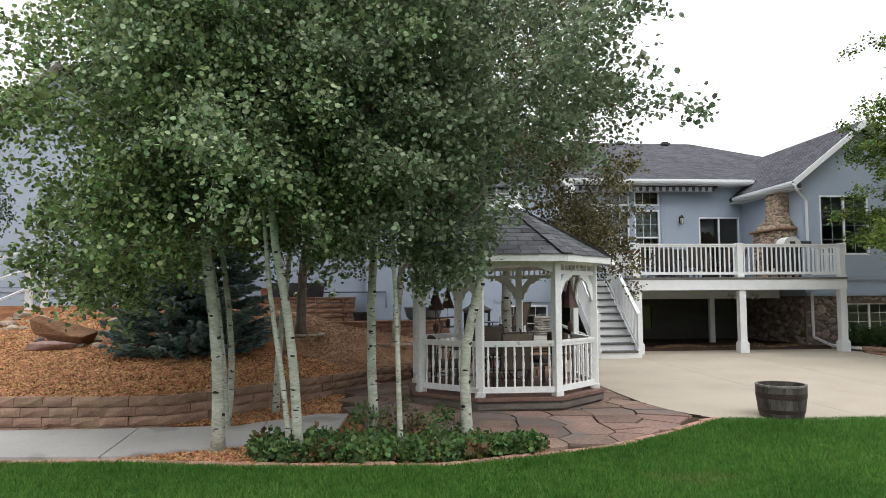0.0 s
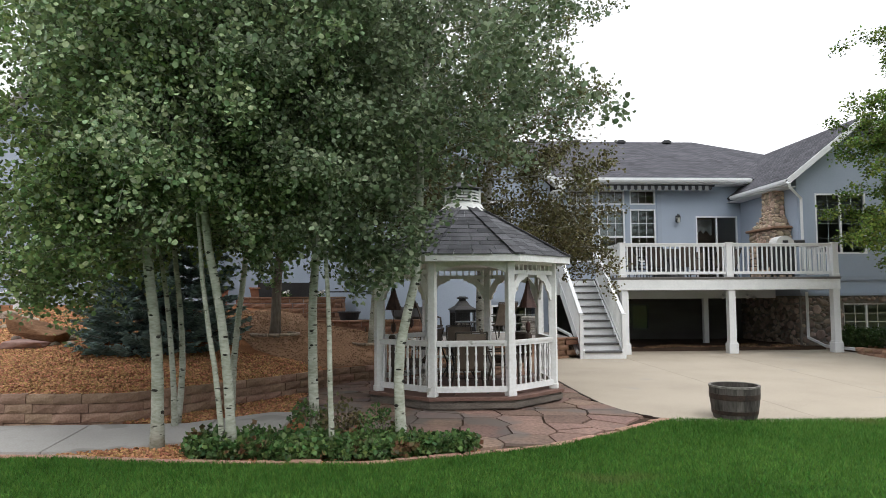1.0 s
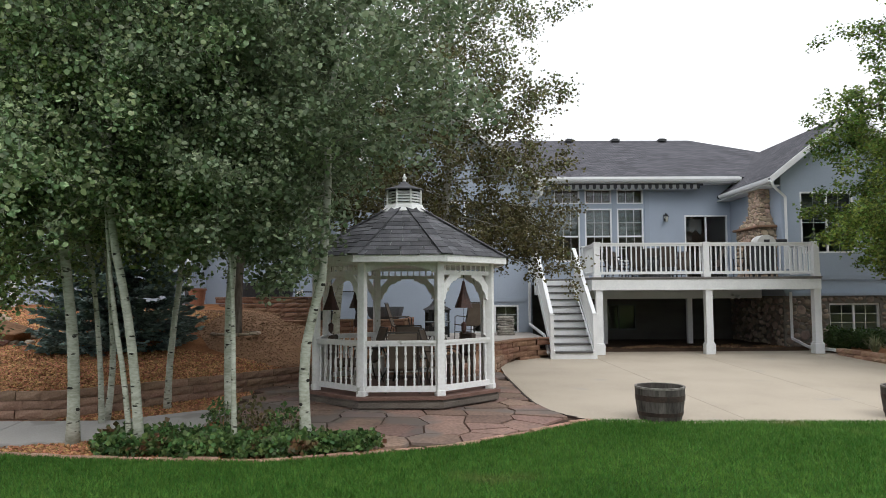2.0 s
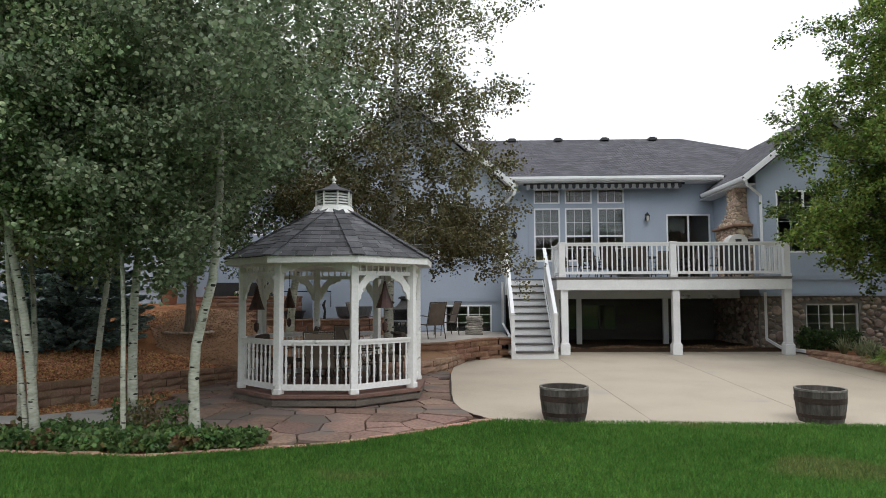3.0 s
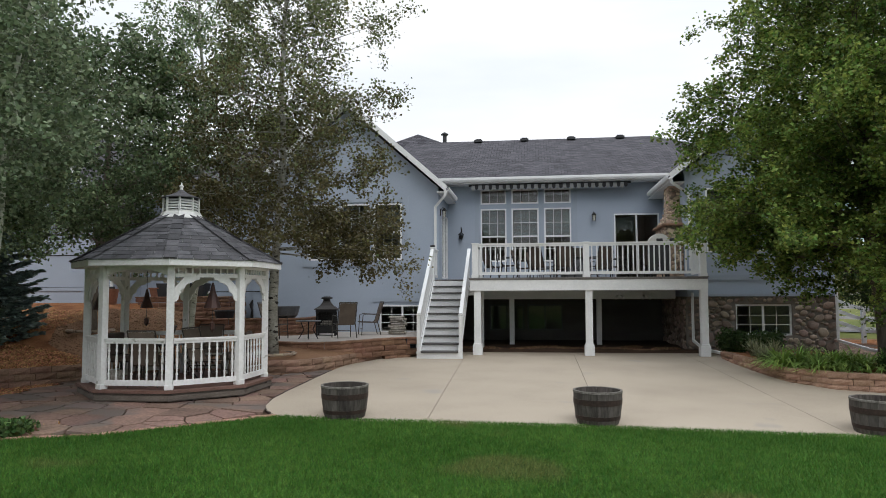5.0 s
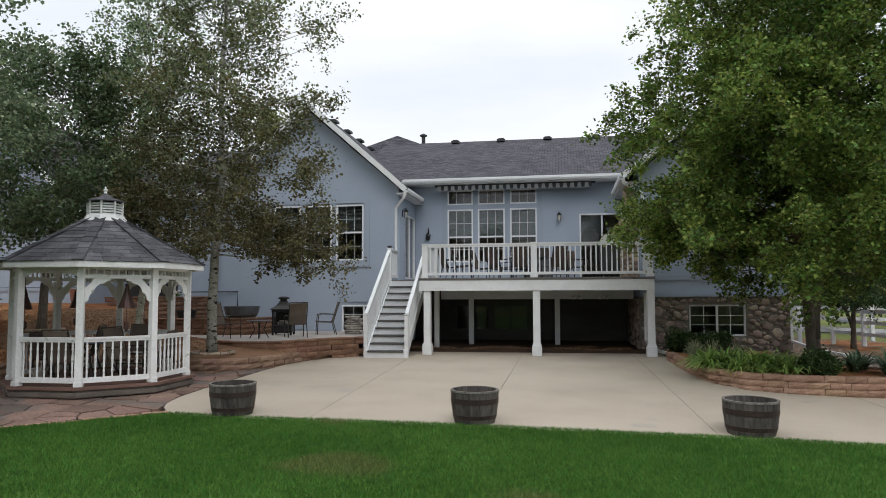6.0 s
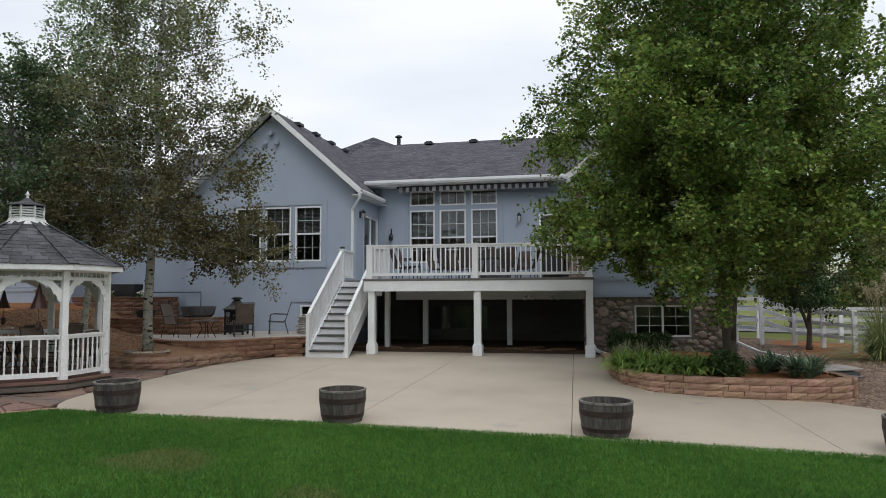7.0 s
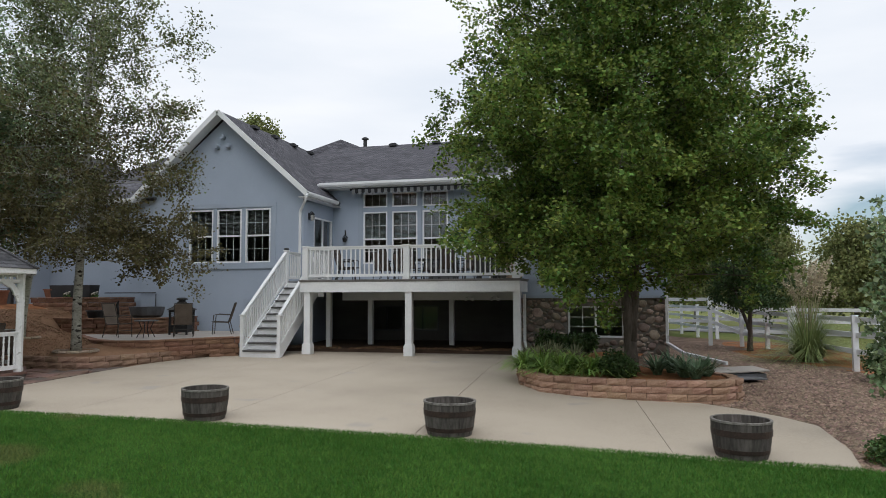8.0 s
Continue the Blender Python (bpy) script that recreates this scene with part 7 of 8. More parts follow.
while len(seeds) < 235:
    p = rng.uniform((-1.6, 8.2), (6.0, 17.5))
    if all(math.hypot((p[0] - q[0]) * 0.72, p[1] - q[1]) > 0.41 for q in seeds) or rng.uniform() < 0.0005:
        seeds.append(p)


for i, s in enumerate(seeds):
    cell = [(s[0] - 1.4, s[1] - 1.4), (s[0] + 1.4, s[1] - 1.4), (s[0] + 1.4, s[1] + 1.4), (s[0] - 1.4, s[1] + 1.4)]
    for j, q in enumerate(seeds):
        if i == j or abs(q[0] - s[0]) > 2.8 or abs(q[1] - s[1]) > 2.8:
            continue
        d = q - s
        l = math.hypot(*d)
        m = (s + q) / 2 - d / l * 0.016
        cell = half_plane(cell, m[0], m[1], d[0] / l, d[1] / l)
        if len(cell) < 3:
            break
    if len(cell) < 3 or not inside(FLAG_AREA, s[0], s[1]):
        continue
    for k in range(len(FLAG_AREA)):
        a, b = np.array(FLAG_AREA[k - 1]), np.array(FLAG_AREA[k])
        t = np.clip(np.dot(s - a, b - a) / np.dot(b - a, b - a), 0, 1)
        c = a + t * (b - a)
        d = c - s
        if 0 < t < 1 and math.hypot(*d) < 1.2 and len(cell) > 2:
            cell = half_plane(cell, c[0], c[1], *(d / math.hypot(*d)))
    if len(cell) < 3:
        continue
    bm = bmesh.new()
    lift = rng.uniform(-0.004, 0.010)
    top = [bm.verts.new((x, y, low_z(x, y) + 0.018 + lift)) for x, y in cell]
    mx, my = np.mean([p[0] for p in cell]), np.mean([p[1] for p in cell])
    low = [bm.verts.new((mx + (x - mx) * 1.02, my + (y - my) * 1.02, low_z(x, y) - 0.05)) for x, y in cell]
    f = bm.faces.new(top)
    for k in range(len(cell)):
        bm.faces.new((top[k - 1], low[k - 1], low[k], top[k]))
    bmesh.ops.recalc_face_normals(bm, faces=bm.faces)
    if f.normal.z < 0:
        bmesh.ops.reverse_faces(bm, faces=bm.faces)
    piece("flagstone", bm_mesh("flagstone", bm, FLAG), flags)
structure("flag_bed", region(FLAG_AREA, lambda x, y: low_z(x, y) - 0.012, 0.5), SOIL, "dark sandy joints below the flagstones", "soil")

# pink edging stones along the lawn, and along the patio's curve
edge = tagged(new("lawn_edging"), "line of flat pink sandstone pieces along the lawn", "edging", kind="structure")
for x, y, turn in resample(between(LAWN_EDGE, -7.0, 5.1), 0.43):
    L, W = rng.uniform(0.36, 0.425), rng.uniform(0.09, 0.14)
    bm = boxes((-L / 2, L / 2, -W * 0.2, W * 0.8, -0.06, 0.035), bevel=0.012)
    for v in bm.verts:
        v.co.x += rng.uniform(-0.012, 0.012)
        v.co.y += rng.uniform(-0.012, 0.012)
    piece("edging_stone", bm_mesh("edging_stone", bm, EDGING), edge, pose(x, y + 0.02, low_z(x, y) + rng.uniform(0.0, 0.012), 0, 0, turn + rng.uniform(-2, 2)))
for x, y, turn in resample([(4.43, 16.3), (4.47, 14.2), (4.5, 13.2), (4.56, 12.2), (4.70, 11.5), (4.90, 11.08), (5.2, 10.68)], 0.25):
    bm = boxes((-0.135, 0.135, -0.02, 0.012, -0.06, 0.026))
    piece("edging_strip", bm_mesh("edging_strip", bm, HOOP), edge, pose(x, y, low_z(x, y), 0, 0, turn))

# ---------------------------------------------------------------- half-barrel planters
def barrel():
    b = thing("barrel_planter", 0, 0, 0, 0, "weathered oak half-barrel planter with rusty iron hoops", "planter", "half barrels along the lawn")
    n, H = 18, 0.50

    def rad(z):
        return 0.315 + 0.06 * (z / H) ** 0.8 + 0.012 * math.sin(math.pi * z / H)

    bm = bmesh.new()
    w = 2 * math.pi / n
    zs = [0.0, 0.12, 0.25, 0.36, H]
    cols = []
    for z in zs:
        ring = []
        for a, o in ((-w * 0.488, 0), (w * 0.488, 0), (w * 0.499, -0.03), (-w * 0.499, -0.03)):
            r = rad(z) + o
            ring.append(bm.verts.new((r * math.cos(a), r * math.sin(a), z)))
        cols.append(ring)
    for p, q in zip(cols, cols[1:]):
        for k in range(4):
            bm.faces.new((p[k], p[(k + 1) % 4], q[(k + 1) % 4], q[k]))
    bm.faces.new(cols[0][::-1])
    bm.faces.new(cols[-1])
    stave = bm_mesh("stave", bm, BARREL)
    for k in range(n):
        piece("stave", stave, b, pose(0, 0, random.Random(k).uniform(-0.0015, 0.0015), 0, 0, k * 360 / n))
    for z0, z1 in ((0.075, 0.135), (0.30, 0.385)):
        bm = bmesh.new()
        lathe(bm, [(rad(z0) - 0.004, z0), (rad(z0) + 0.004, z0), (rad(z1) + 0.004, z1), (rad(z1) - 0.004, z1)], 36)
        part("hoop", bm, HOOP, b, "rusty iron hoop")
    bm = bmesh.new()
    lathe(bm, [(0.0, 0.37), (0.2, 0.36), (0.335, 0.34), (0.29, 0.02), (0.0, 0.02)], 24)
    part("soil_fill", bm, SOIL, b, "dark potting soil")
    bm = bmesh.new()
    lathe(bm, [(rad(H) - 0.032, H + 0.001), (rad(H) - 0.030, H + 0.007), (rad(H) + 0.003, H + 0.006), (rad(H) + 0.004, H - 0.022), (rad(H) - 0.001, H - 0.024)], 36)
    part("rim", bm, BARREL_RIM, b, "pale worn rim")
    return b


BARRELS = [(6.3, 10.80, 1.0), (10.26, 10.96, 1.0), (14.36, 11.04, 1.06), (18.46, 10.98, 1.06)]
first_barrel = barrel()
for i, (x, y, size) in enumerate(BARRELS):
    z = low_z(x, y) + 0.025
    m = pose(x, y, z, 0.6, 0, 37 * i) @ Matrix.Diagonal((size, size, 1, 1))
    if i:
        copy_thing(first_barrel, m)
    else:
        first_barrel.matrix_basis = m


# ---------------------------------------------------------------- terrace furniture
def sling_chair(label="bronze patio chair with tan sling seat", frame_mat=BRONZE, sling_mat=SLING, sling_label="tan woven sling"):
    c = thing("patio_chair", 0, 0, 0, 0, label, "chair", "patio chairs")
    bm = bmesh.new()
    prof = [(-0.26, 0.40), (0.20, 0.38), (0.26, 0.42), (0.44, 1.0)]
    for (y0, z0), (y1, z1) in zip(prof, prof[1:]):
        vs = [bm.verts.new(p) for p in ((-0.24, y0, z0), (0.24, y0, z0), (0.24, y1, z1), (-0.24, y1, z1))]
        lo = [bm.verts.new(v.co + Vector((0, 0.012, -0.012))) for v in vs]
        bm.faces.new(vs)
        bm.faces.new(lo[::-1])
        for i in range(4):
            bm.faces.new((vs[i], lo[i], lo[(i + 1) % 4], vs[(i + 1) % 4]))
    part("sling", bm, sling_mat, c, sling_label)
    for s in (-1, 1):
        bm = bmesh.new()
        tube(bm, [(s * 0.26, -0.27, 0.41), (s * 0.26, 0.20, 0.385), (s * 0.26, 0.27, 0.44), (s * 0.26, 0.45, 1.02)], 0.014, 6)
        part("side_rail", bm, frame_mat, c)
        bm = bmesh.new()
        tube(bm, [(s * 0.28, -0.24, 0.0), (s * 0.28, -0.22, 0.40), (s * 0.29, -0.20, 0.62), (s * 0.29, -0.1, 0.65), (s * 0.29, 0.32, 0.63)], 0.014, 6)
        part("front_leg", bm, frame_mat, c)
        bm = bmesh.new()
        tube(bm, [(s * 0.28, 0.36, 0.0), (s * 0.27, 0.25, 0.42)], 0.014, 6)
        part("rear_leg", bm, frame_mat, c)
    bm = bmesh.new()
    tube(bm, [(-0.26, 0.45, 1.02), (0.26, 0.45, 1.02)], 0.014, 6)
    part("top_bar", bm, frame_mat, c)
    bm = bmesh.new()
    tube(bm, [(-0.28, -0.22, 0.2), (0.28, -0.22, 0.2)], 0.010, 6)
    part("cross_bar", bm, frame_mat, c)
    return c


chair = sling_chair()
CHAIRS = [(3.8, 19.95, TERRACE_Z, -58), (4.15, 21.5, TERRACE_Z, 24), (2.0, 19.3, TERRACE_Z, 175),
          (GX + 0.75, GY - 0.2, GFLOOR, 80), (GX - 0.85, GY + 0.5, GFLOOR, -70), (GX + 0.1, GY + 1.0, GFLOOR, 10), (GX + 0.0, GY - 0.95, GFLOOR, 182),
          (9.0, 23.9, DECK_Z, 80), (10.2, 24.9, DECK_Z, 170 + 180), (10.3, 22.6, DECK_Z, 175), (12.0, 23.3, DECK_Z, -95), (11.6, 24.7, DECK_Z, -30), (8.1, 22.6, DECK_Z, 120), (12.9, 22.6, DECK_Z, 190), (9.6, 22.9, DECK_Z, 140), (11.3, 22.9, DECK_Z, 215), (9.5, 24.6, DECK_Z, 50), (8.6, 21.6, DECK_Z, 95)]
deck_chair = sling_chair("black wrought-iron deck chair at the dining table", IRON, CUSHION, "dark woven seat and back")
deck_first = True
for i, (x, y, z, a) in enumerate(CHAIRS):
    if z == DECK_Z and deck_first:
        deck_chair.matrix_basis, deck_first = pose(x, y, z, 0, 0, a), False
    elif z == DECK_Z:
        copy_thing(deck_chair, pose(x, y, z, 0, 0, a))
    elif i:
        copy_thing(chair, pose(x, y, z, 0, 0, a - 90 if z == TERRACE_Z else a))
    else:
        chair.matrix_basis = pose(x, y, z, 0, 0, a - 90)


def round_table(x, y, z, r, h, top_mat, label, legs=4):
    t = thing("round_table", x, y, z, 20, label, "table")
    bm = bmesh.new()
    lathe(bm, [(0.0, h - 0.03), (r - 0.02, h - 0.03), (r, h - 0.015), (r - 0.01, h), (0.0, h)], 24)
    part("tabletop", bm, top_mat, t)
    for k in range(legs):
        a = k * 2 * math.pi / legs
        bm = bmesh.new()
        tube(bm, [(0.75 * r * math.cos(a), 0.75 * r * math.sin(a), 0), (0.35 * r * math.cos(a), 0.35 * r * math.sin(a), h * 0.5), (0.6 * r * math.cos(a), 0.6 * r * math.sin(a), h - 0.03)], 0.014, 6)
        part("leg", bm, IRON, t)


round_table(2.95, 19.3, TERRACE_Z, 0.36, 0.52, STEEL_GREY, "small round metal side table on crossed legs")
round_table(GX - 0.1, GY + 0.1, GFLOOR, 0.55, 0.72, STEEL_GREY, "round grey patio table inside the gazebo")
round_table(10.5, 23.7, DECK_Z, 0.75, 0.73, IRON, "round dark metal dining table on the deck")

# free-standing fire stove
stove = thing("fire_stove", 2.95, 21.1, TERRACE_Z, 12, "black steel outdoor stove with a hooded roof", "stove")
stove.scale = (0.93, 0.93, 0.9)
for sx in (-1, 1):
    for sy in (-1, 1):
        part("corner_post", boxes((sx * 0.30 - 0.03, sx * 0.30 + 0.03, sy * 0.30 - 0.03, sy * 0.30 + 0.03, 0.0, 0.86)), IRON, stove)
part("ash_box", boxes((-0.31, 0.31, -0.31, 0.31, 0.08, 0.34), bevel=0.01), IRON, stove)
part("firebox_back", boxes((-0.27, 0.27, 0.24, 0.27, 0.34, 0.84)), IRON, stove)
part("top_frame", boxes((-0.34, 0.34, -0.34, 0.34, 0.80, 0.88), bevel=0.01), IRON, stove)
mesh_bm = bmesh.new()
for i in range(7):
    x = -0.24 + i * 0.08
    beam(mesh_bm, (x, -0.29, 0.34), (x, -0.29, 0.80), 0.008, 0.008)
    beam(mesh_bm, (-0.29, x, 0.34), (-0.29, x, 0.80), 0.008, 0.008)
part("spark_screen", mesh_bm, IRON, stove)
bm = bmesh.new()
lathe(bm, [(0.54, 0.88), (0.54, 0.90), (0.30, 1.02), (0.20, 1.12), (0.16, 1.18), (0.0, 1.18)], 4, turn=math.pi / 4)
part("hood", bm, HOOD_STEEL, stove, "sloping sooty hood")
bm = bmesh.new()
lathe(bm, [(0.12, 1.18), (0.12, 1.24), (0.19, 1.25), (0.19, 1.29), (0.10, 1.33), (0.0, 1.33)], 12)
part("chimney_cap", bm, IRON, stove)
part("firewood", boxes((-0.2, 0.2, -0.1, 0.12, 0.345, 0.43), (-0.15, 0.18, -0.08, 0.08, 0.43, 0.5), bevel=0.02), BIRCH_LOG, stove)

# stacked pale logs before the basement window
pile = thing("log_stack", 5.05, 21.7, TERRACE_Z, 0, "short stack of pale split logs", "firewood")
rl = random.Random(4)
for i in range(8):
    z = 0.05 + i * 0.07
    for k in range(2):
        bm = bmesh.new()
        a = rl.uniform(-0.3, 0.3)
        tube(bm, [(-0.22 + rl.uniform(-0.06, 0.06), (k - 0.5) * 0.17 - a * 0.3, z), (0.22 + rl.uniform(-0.06, 0.06), (k - 0.5) * 0.17 + a * 0.3, z)], 0.038 + rl.uniform(-0.010, 0.010), 7)
        part("log", bm, BIRCH_LOG, pile)


def pot(x, y, z, r, h, mat, label, square=False):
    p = thing("plant_pot", x, y, z, 10, label, "pot")
    bm = bmesh.new()
    seg = 4 if square else 18
    k = 1.3 if square else 1.0
    lathe(bm, [(0.0, 0.0), (r * 0.74 * k, 0.0), (r * 0.96 * k, h * 0.88), (r * 1.05 * k, h * 0.88), (r * 1.05 * k, h), (r * 0.92 * k, h), (r * 0.88 * k, h * 0.85), (0.0, h * 0.85)], seg, turn=math.pi / 4)
    part("body", bm, mat, p)
    bm = bmesh.new()
    lathe(bm, [(0.0, h * 0.86 + 0.02), (r * 0.86 * k, h * 0.86)], seg, turn=math.pi / 4)
    part("soil_fill", bm, SOIL, p)
    return p


trough = thing("planter_box", -2.45, 22.5, 1.6, 2, "long black planter box on the upper wall", "planter")
bm = bmesh.new()
ring_in = [(-0.78, -0.22, 0.0), (0.78, -0.22, 0.0), (0.78, 0.22, 0.0), (-0.78, 0.22, 0.0)]
ring_out = [(x * 1.08, y * 1.2, 0.50) for x, y, z in ring_in]
ring_lip = [(x * 1.05, y * 1.1, 0.50) for x, y, z in ring_in]
ring_low = [(x * 1.03, y * 1.05, 0.42) for x, y, z in ring_in]
loops = [[bm.verts.new(p) for p in r] for r in (ring_in, ring_out, ring_lip, ring_low)]
for p, q in zip(loops, loops[1:]):
    for i in range(4):
        bm.faces.new((p[i], p[(i + 1) % 4], q[(i + 1) % 4], q[i]))
bm.faces.new(loops[0][::-1])
part("body", bm, CHARCOAL, trough)
part("soil_fill", boxes((-0.79, 0.79, -0.225, 0.225, 0.30, 0.43)), SOIL, trough)
pot(-3.3, 22.5, 1.6, 0.30, 0.36, TERRACOTTA, "terracotta trough on the planter wall", True)
pot(-4.1, 20.9, slope_z(-4.1, 20.9), 0.26, 0.5, TERRACOTTA, "terracotta pot standing on the slope")
pot(GX - 0.75, GY - 0.9, GFLOOR, 0.14, 0.26, BIRCH_LOG, "small pale pot on the gazebo floor")
pot(-0.4, 21.2, 0.92, 0.33, 0.30, CHARCOAL, "low dark pot on the raised planter")
bowl = thing("water_bowl", 1.38, 21.45, 0.92, 0, "wide dark stone bowl on the planter", "bowl")
bm = bmesh.new()
lathe(bm, [(0.0, 0.0), (0.36, 0.0), (0.50, 0.14), (0.56, 0.36), (0.57, 0.42), (0.53, 0.42), (0.48, 0.32), (0.0, 0.30)], 20)
part("basin", bm, STEEL_GREY, bowl)
stat = thing("fountain_figure", 0.55, 21.05, 0.92, 0, "dark metal garden ornament on the planter wall", "ornament")
bm = bmesh.new()
tube(bm, [(0, 0, 0), (0.02, 0, 0.3), (-0.03, 0, 0.48), (0.03, 0, 0.62)], [0.05, 0.035, 0.05, 0.02], 8)
part("stem", bm, IRON, stat)
for x, y, z in ((-2.4, 22.05, 1.6), (-1.35, 22.2, 1.6)):
    fl = thing("flowering_plant", x, y, z, 0, "small plant with white flowers on the wall", "flower")
    v, f = leaf_cloud(np.random.default_rng(3), [(0, 0, 0.12), (0.06, 0, 0.16), (-0.05, 0.02, 0.14)], 0.04, 20, 0.07, droop=-0.3)
    stuff("foliage", v, f, LEAF_IVY, "", "", fl)
    v, f = leaf_cloud(np.random.default_rng(5), [(0, -0.03, 0.2), (0.07, -0.02, 0.22)], 0.025, 14, 0.06, droop=-0.3)
    stuff("petals", v, f, FLOWER_PINK, "", "", fl)
hose = thing("wall_pipe", -0.3, 23.3, 1.2, 0, "dark pipe with taps along the wall", "pipe")
bm = bmesh.new()
tube(bm, [(-1.6, 0.1, 0.62), (0.6, 0.1, 0.62), (0.6, 0.1, 0.1)], 0.018, 6)
part("pipe", bm, IRON, hose)

# covered grill and a bench on the deck; slatted bench in the gazebo
grill = thing("grill", 10.75, 25.2, DECK_Z, 0, "brown metal grill with its lid shut", "grill")
part("cart", boxes((-0.5, 0.5, -0.26, 0.26, 0.06, 0.82), bevel=0.015), STEEL_GREY, grill)
bm = bmesh.new()
slab_xz(bm, [(-0.42, 0.0), (0.42, 0.0), (0.42, 0.18), (0.36, 0.3), (-0.36, 0.3), (-0.42, 0.18)], -0.26, 0.26)
part("lid", turned(bm, pose(0, 0, 0.84)), BRONZE, grill)
for sx in (-0.75, 0.5):
    part("side_shelf", boxes((sx, sx + 0.25, -0.24, 0.24, 0.80, 0.84)), STEEL_GREY, grill)
for sx in (-0.42, 0.42):
    bm = bmesh.new()
    tube(bm, [(sx - 0.03, -0.2, 0.06), (sx + 0.03, -0.2, 0.06)], 0.06, 12)
    part("wheel", bm, TYRE, grill)
bench = thing("bench", GX, GY + 1.28, GFLOOR, 0, "white slatted bench along the gazebo rail", "bench")
for i in range(4):
    part("slat", boxes((-0.55, 0.55, -0.2 + i * 0.1, -0.12 + i * 0.1, 0.40, 0.425)), WHITE_OLD, bench)
for x in (-0.5, 0.5):
    part("leg", boxes((x - 0.03, x + 0.03, -0.18, -0.12, 0, 0.40)), WHITE_OLD, bench)
    part("leg", boxes((x - 0.03, x + 0.03, 0.12, 0.18, 0, 0.40)), WHITE_OLD, bench)
for dx, dy, a in ((-1.05, -0.1, 90), (0.95, 0.55, -70)):
    ott = thing("cushioned_seat", GX + dx, GY + dy, GFLOOR, a, "dark brown cushioned gazebo seat", "seat")
    part("cushion", boxes((-0.3, 0.3, -0.28, 0.28, 0.36, 0.48), bevel=0.03), CUSHION, ott)
    part("back_cushion", boxes((-0.3, 0.3, 0.2, 0.32, 0.48, 0.92), bevel=0.03), CUSHION, ott)
    for sx in (-0.26, 0.26):
        for sy in (-0.24, 0.24):
            part("leg", boxes((sx - 0.02, sx + 0.02, sy - 0.02, sy + 0.02, 0, 0.36)), BRONZE, ott)

# flood lights below the deck
for x in (12.05, 12.9):
    fl = thing("flood_light", x, 23.54, 1.68, 0, "white twin flood light below the deck", "lamp", "lights below the deck")
    part("plate", boxes((-0.06, 0.06, 0.0, 0.06, -0.09, 0.03)), VINYL, fl)
    for s in (-1, 1):
        bm = bmesh.new()
        tube(bm, [(s * 0.04, 0, -0.03), (s * 0.09, -0.05, -0.08), (s * 0.12, -0.12, -0.12)], [0.02, 0.045, 0.06], 8)
        part("lamp_head", bm, VINYL, fl)

# ---------------------------------------------------------------- east side: planted bed, fence, yard and distance
def blades(name, x, y, z, n, length, mat, label, seed, width=0.022, arch=0.9, category="plant", upright=1.0, spread=(0.15, 0.8)):
    """A tuft of arching strap leaves."""
    rng = np.random.default_rng(seed)
    t = thing(name, x, y, z, 0, label, category)
    az = rng.uniform(0, 6.28, n)
    L = length * rng.uniform(0.6, 1.1, n)
    lean = rng.uniform(*spread, n)
    d = np.stack([np.cos(az), np.sin(az), 0 * az], 1)
    s = np.stack([-np.sin(az), np.cos(az), 0 * az], 1) * width
    base = d * rng.uniform(0, 0.12, n)[:, None] * length
    V = []
    steps = (0.0, 0.35, 0.7, 1.0)
    for k, q in enumerate(steps):
        out = L * lean * q ** 1.6
        up = L * (upright * q * (1 - 0.35 * lean) - arch * lean * q ** 2.6 * 0.55)
        c = base + d * out[:, None] + np.stack([0 * L, 0 * L, np.maximum(up, 0.01)], 1)
        w = (1.0, 0.95, 0.7, 0.06)[k]
        V += [c - s * w, c + s * w]
    V = np.stack(V, 1).reshape(-1, 3)
    i = np.arange(n)[:, None] * 8
    F = np.concatenate([i + [[0, 1, 3, 2]], i + [[2, 3, 5, 4]], i + [[4, 5, 7, 6]]], 1).reshape(-1, 4)
    stuff("foliage", V, F, mat, "", "", t)
    return t


rg = random.Random(14)
for i in range(15):
    x = 14.85 + (i % 8) * 0.24 + rg.uniform(-0.1, 0.1)
    y = (16.55 if i > 7 else 15.75 if i % 8 > 1 else 16.2) + rg.uniform(-0.1, 0.35)
    blades("daylily", x, y, 0.02, 90, 0.86, LEAF_LILY, "green arching daylily clump in the bed", 100 + i, arch=1.5, spread=(0.35, 1.05))
for i, (x, y) in enumerate(((14.85, 18.3), (15.3, 18.7), (15.0, 19.4), (15.8, 18.2), (14.7, 17.4))):
    blades("variegated_grass", x, y, 0.03, 110, 0.62, LEAF_PALE, "pale variegated grass clump in the bed", 120 + i, width=0.014)
for i, (x, y, n) in enumerate(((18.1, 15.6, 60), (17.6, 16.0, 60), (18.55, 15.9, 50), (17.9, 16.4, 50), (18.3, 15.35, 40))):
    blades("yucca", x, y, 0.03, n + 14, 0.74, LEAF_BLUE, "blue-green spiky yucca in the bed", 130 + i, width=0.024, arch=0.9, spread=(0.3, 1.0))
bush("round_shrub", 16.85, 15.6, 0.0, (0.36, 0.34, 0.46), LEAF_DARK, "low dark green rounded shrub", 141, 300, 10, 0.045)
bush("leafy_shrub", 15.0, 21.0, 0.0, (0.42, 0.35, 0.62), LEAF_DARK, "dark leafy shrub against the stone wall", 142, 320, 10, 0.06)
bush("leafy_shrub", 15.75, 20.9, 0.0, (0.45, 0.35, 0.6), LEAF_DARK, "dark leafy shrub below the window", 143, 260, 10, 0.06)
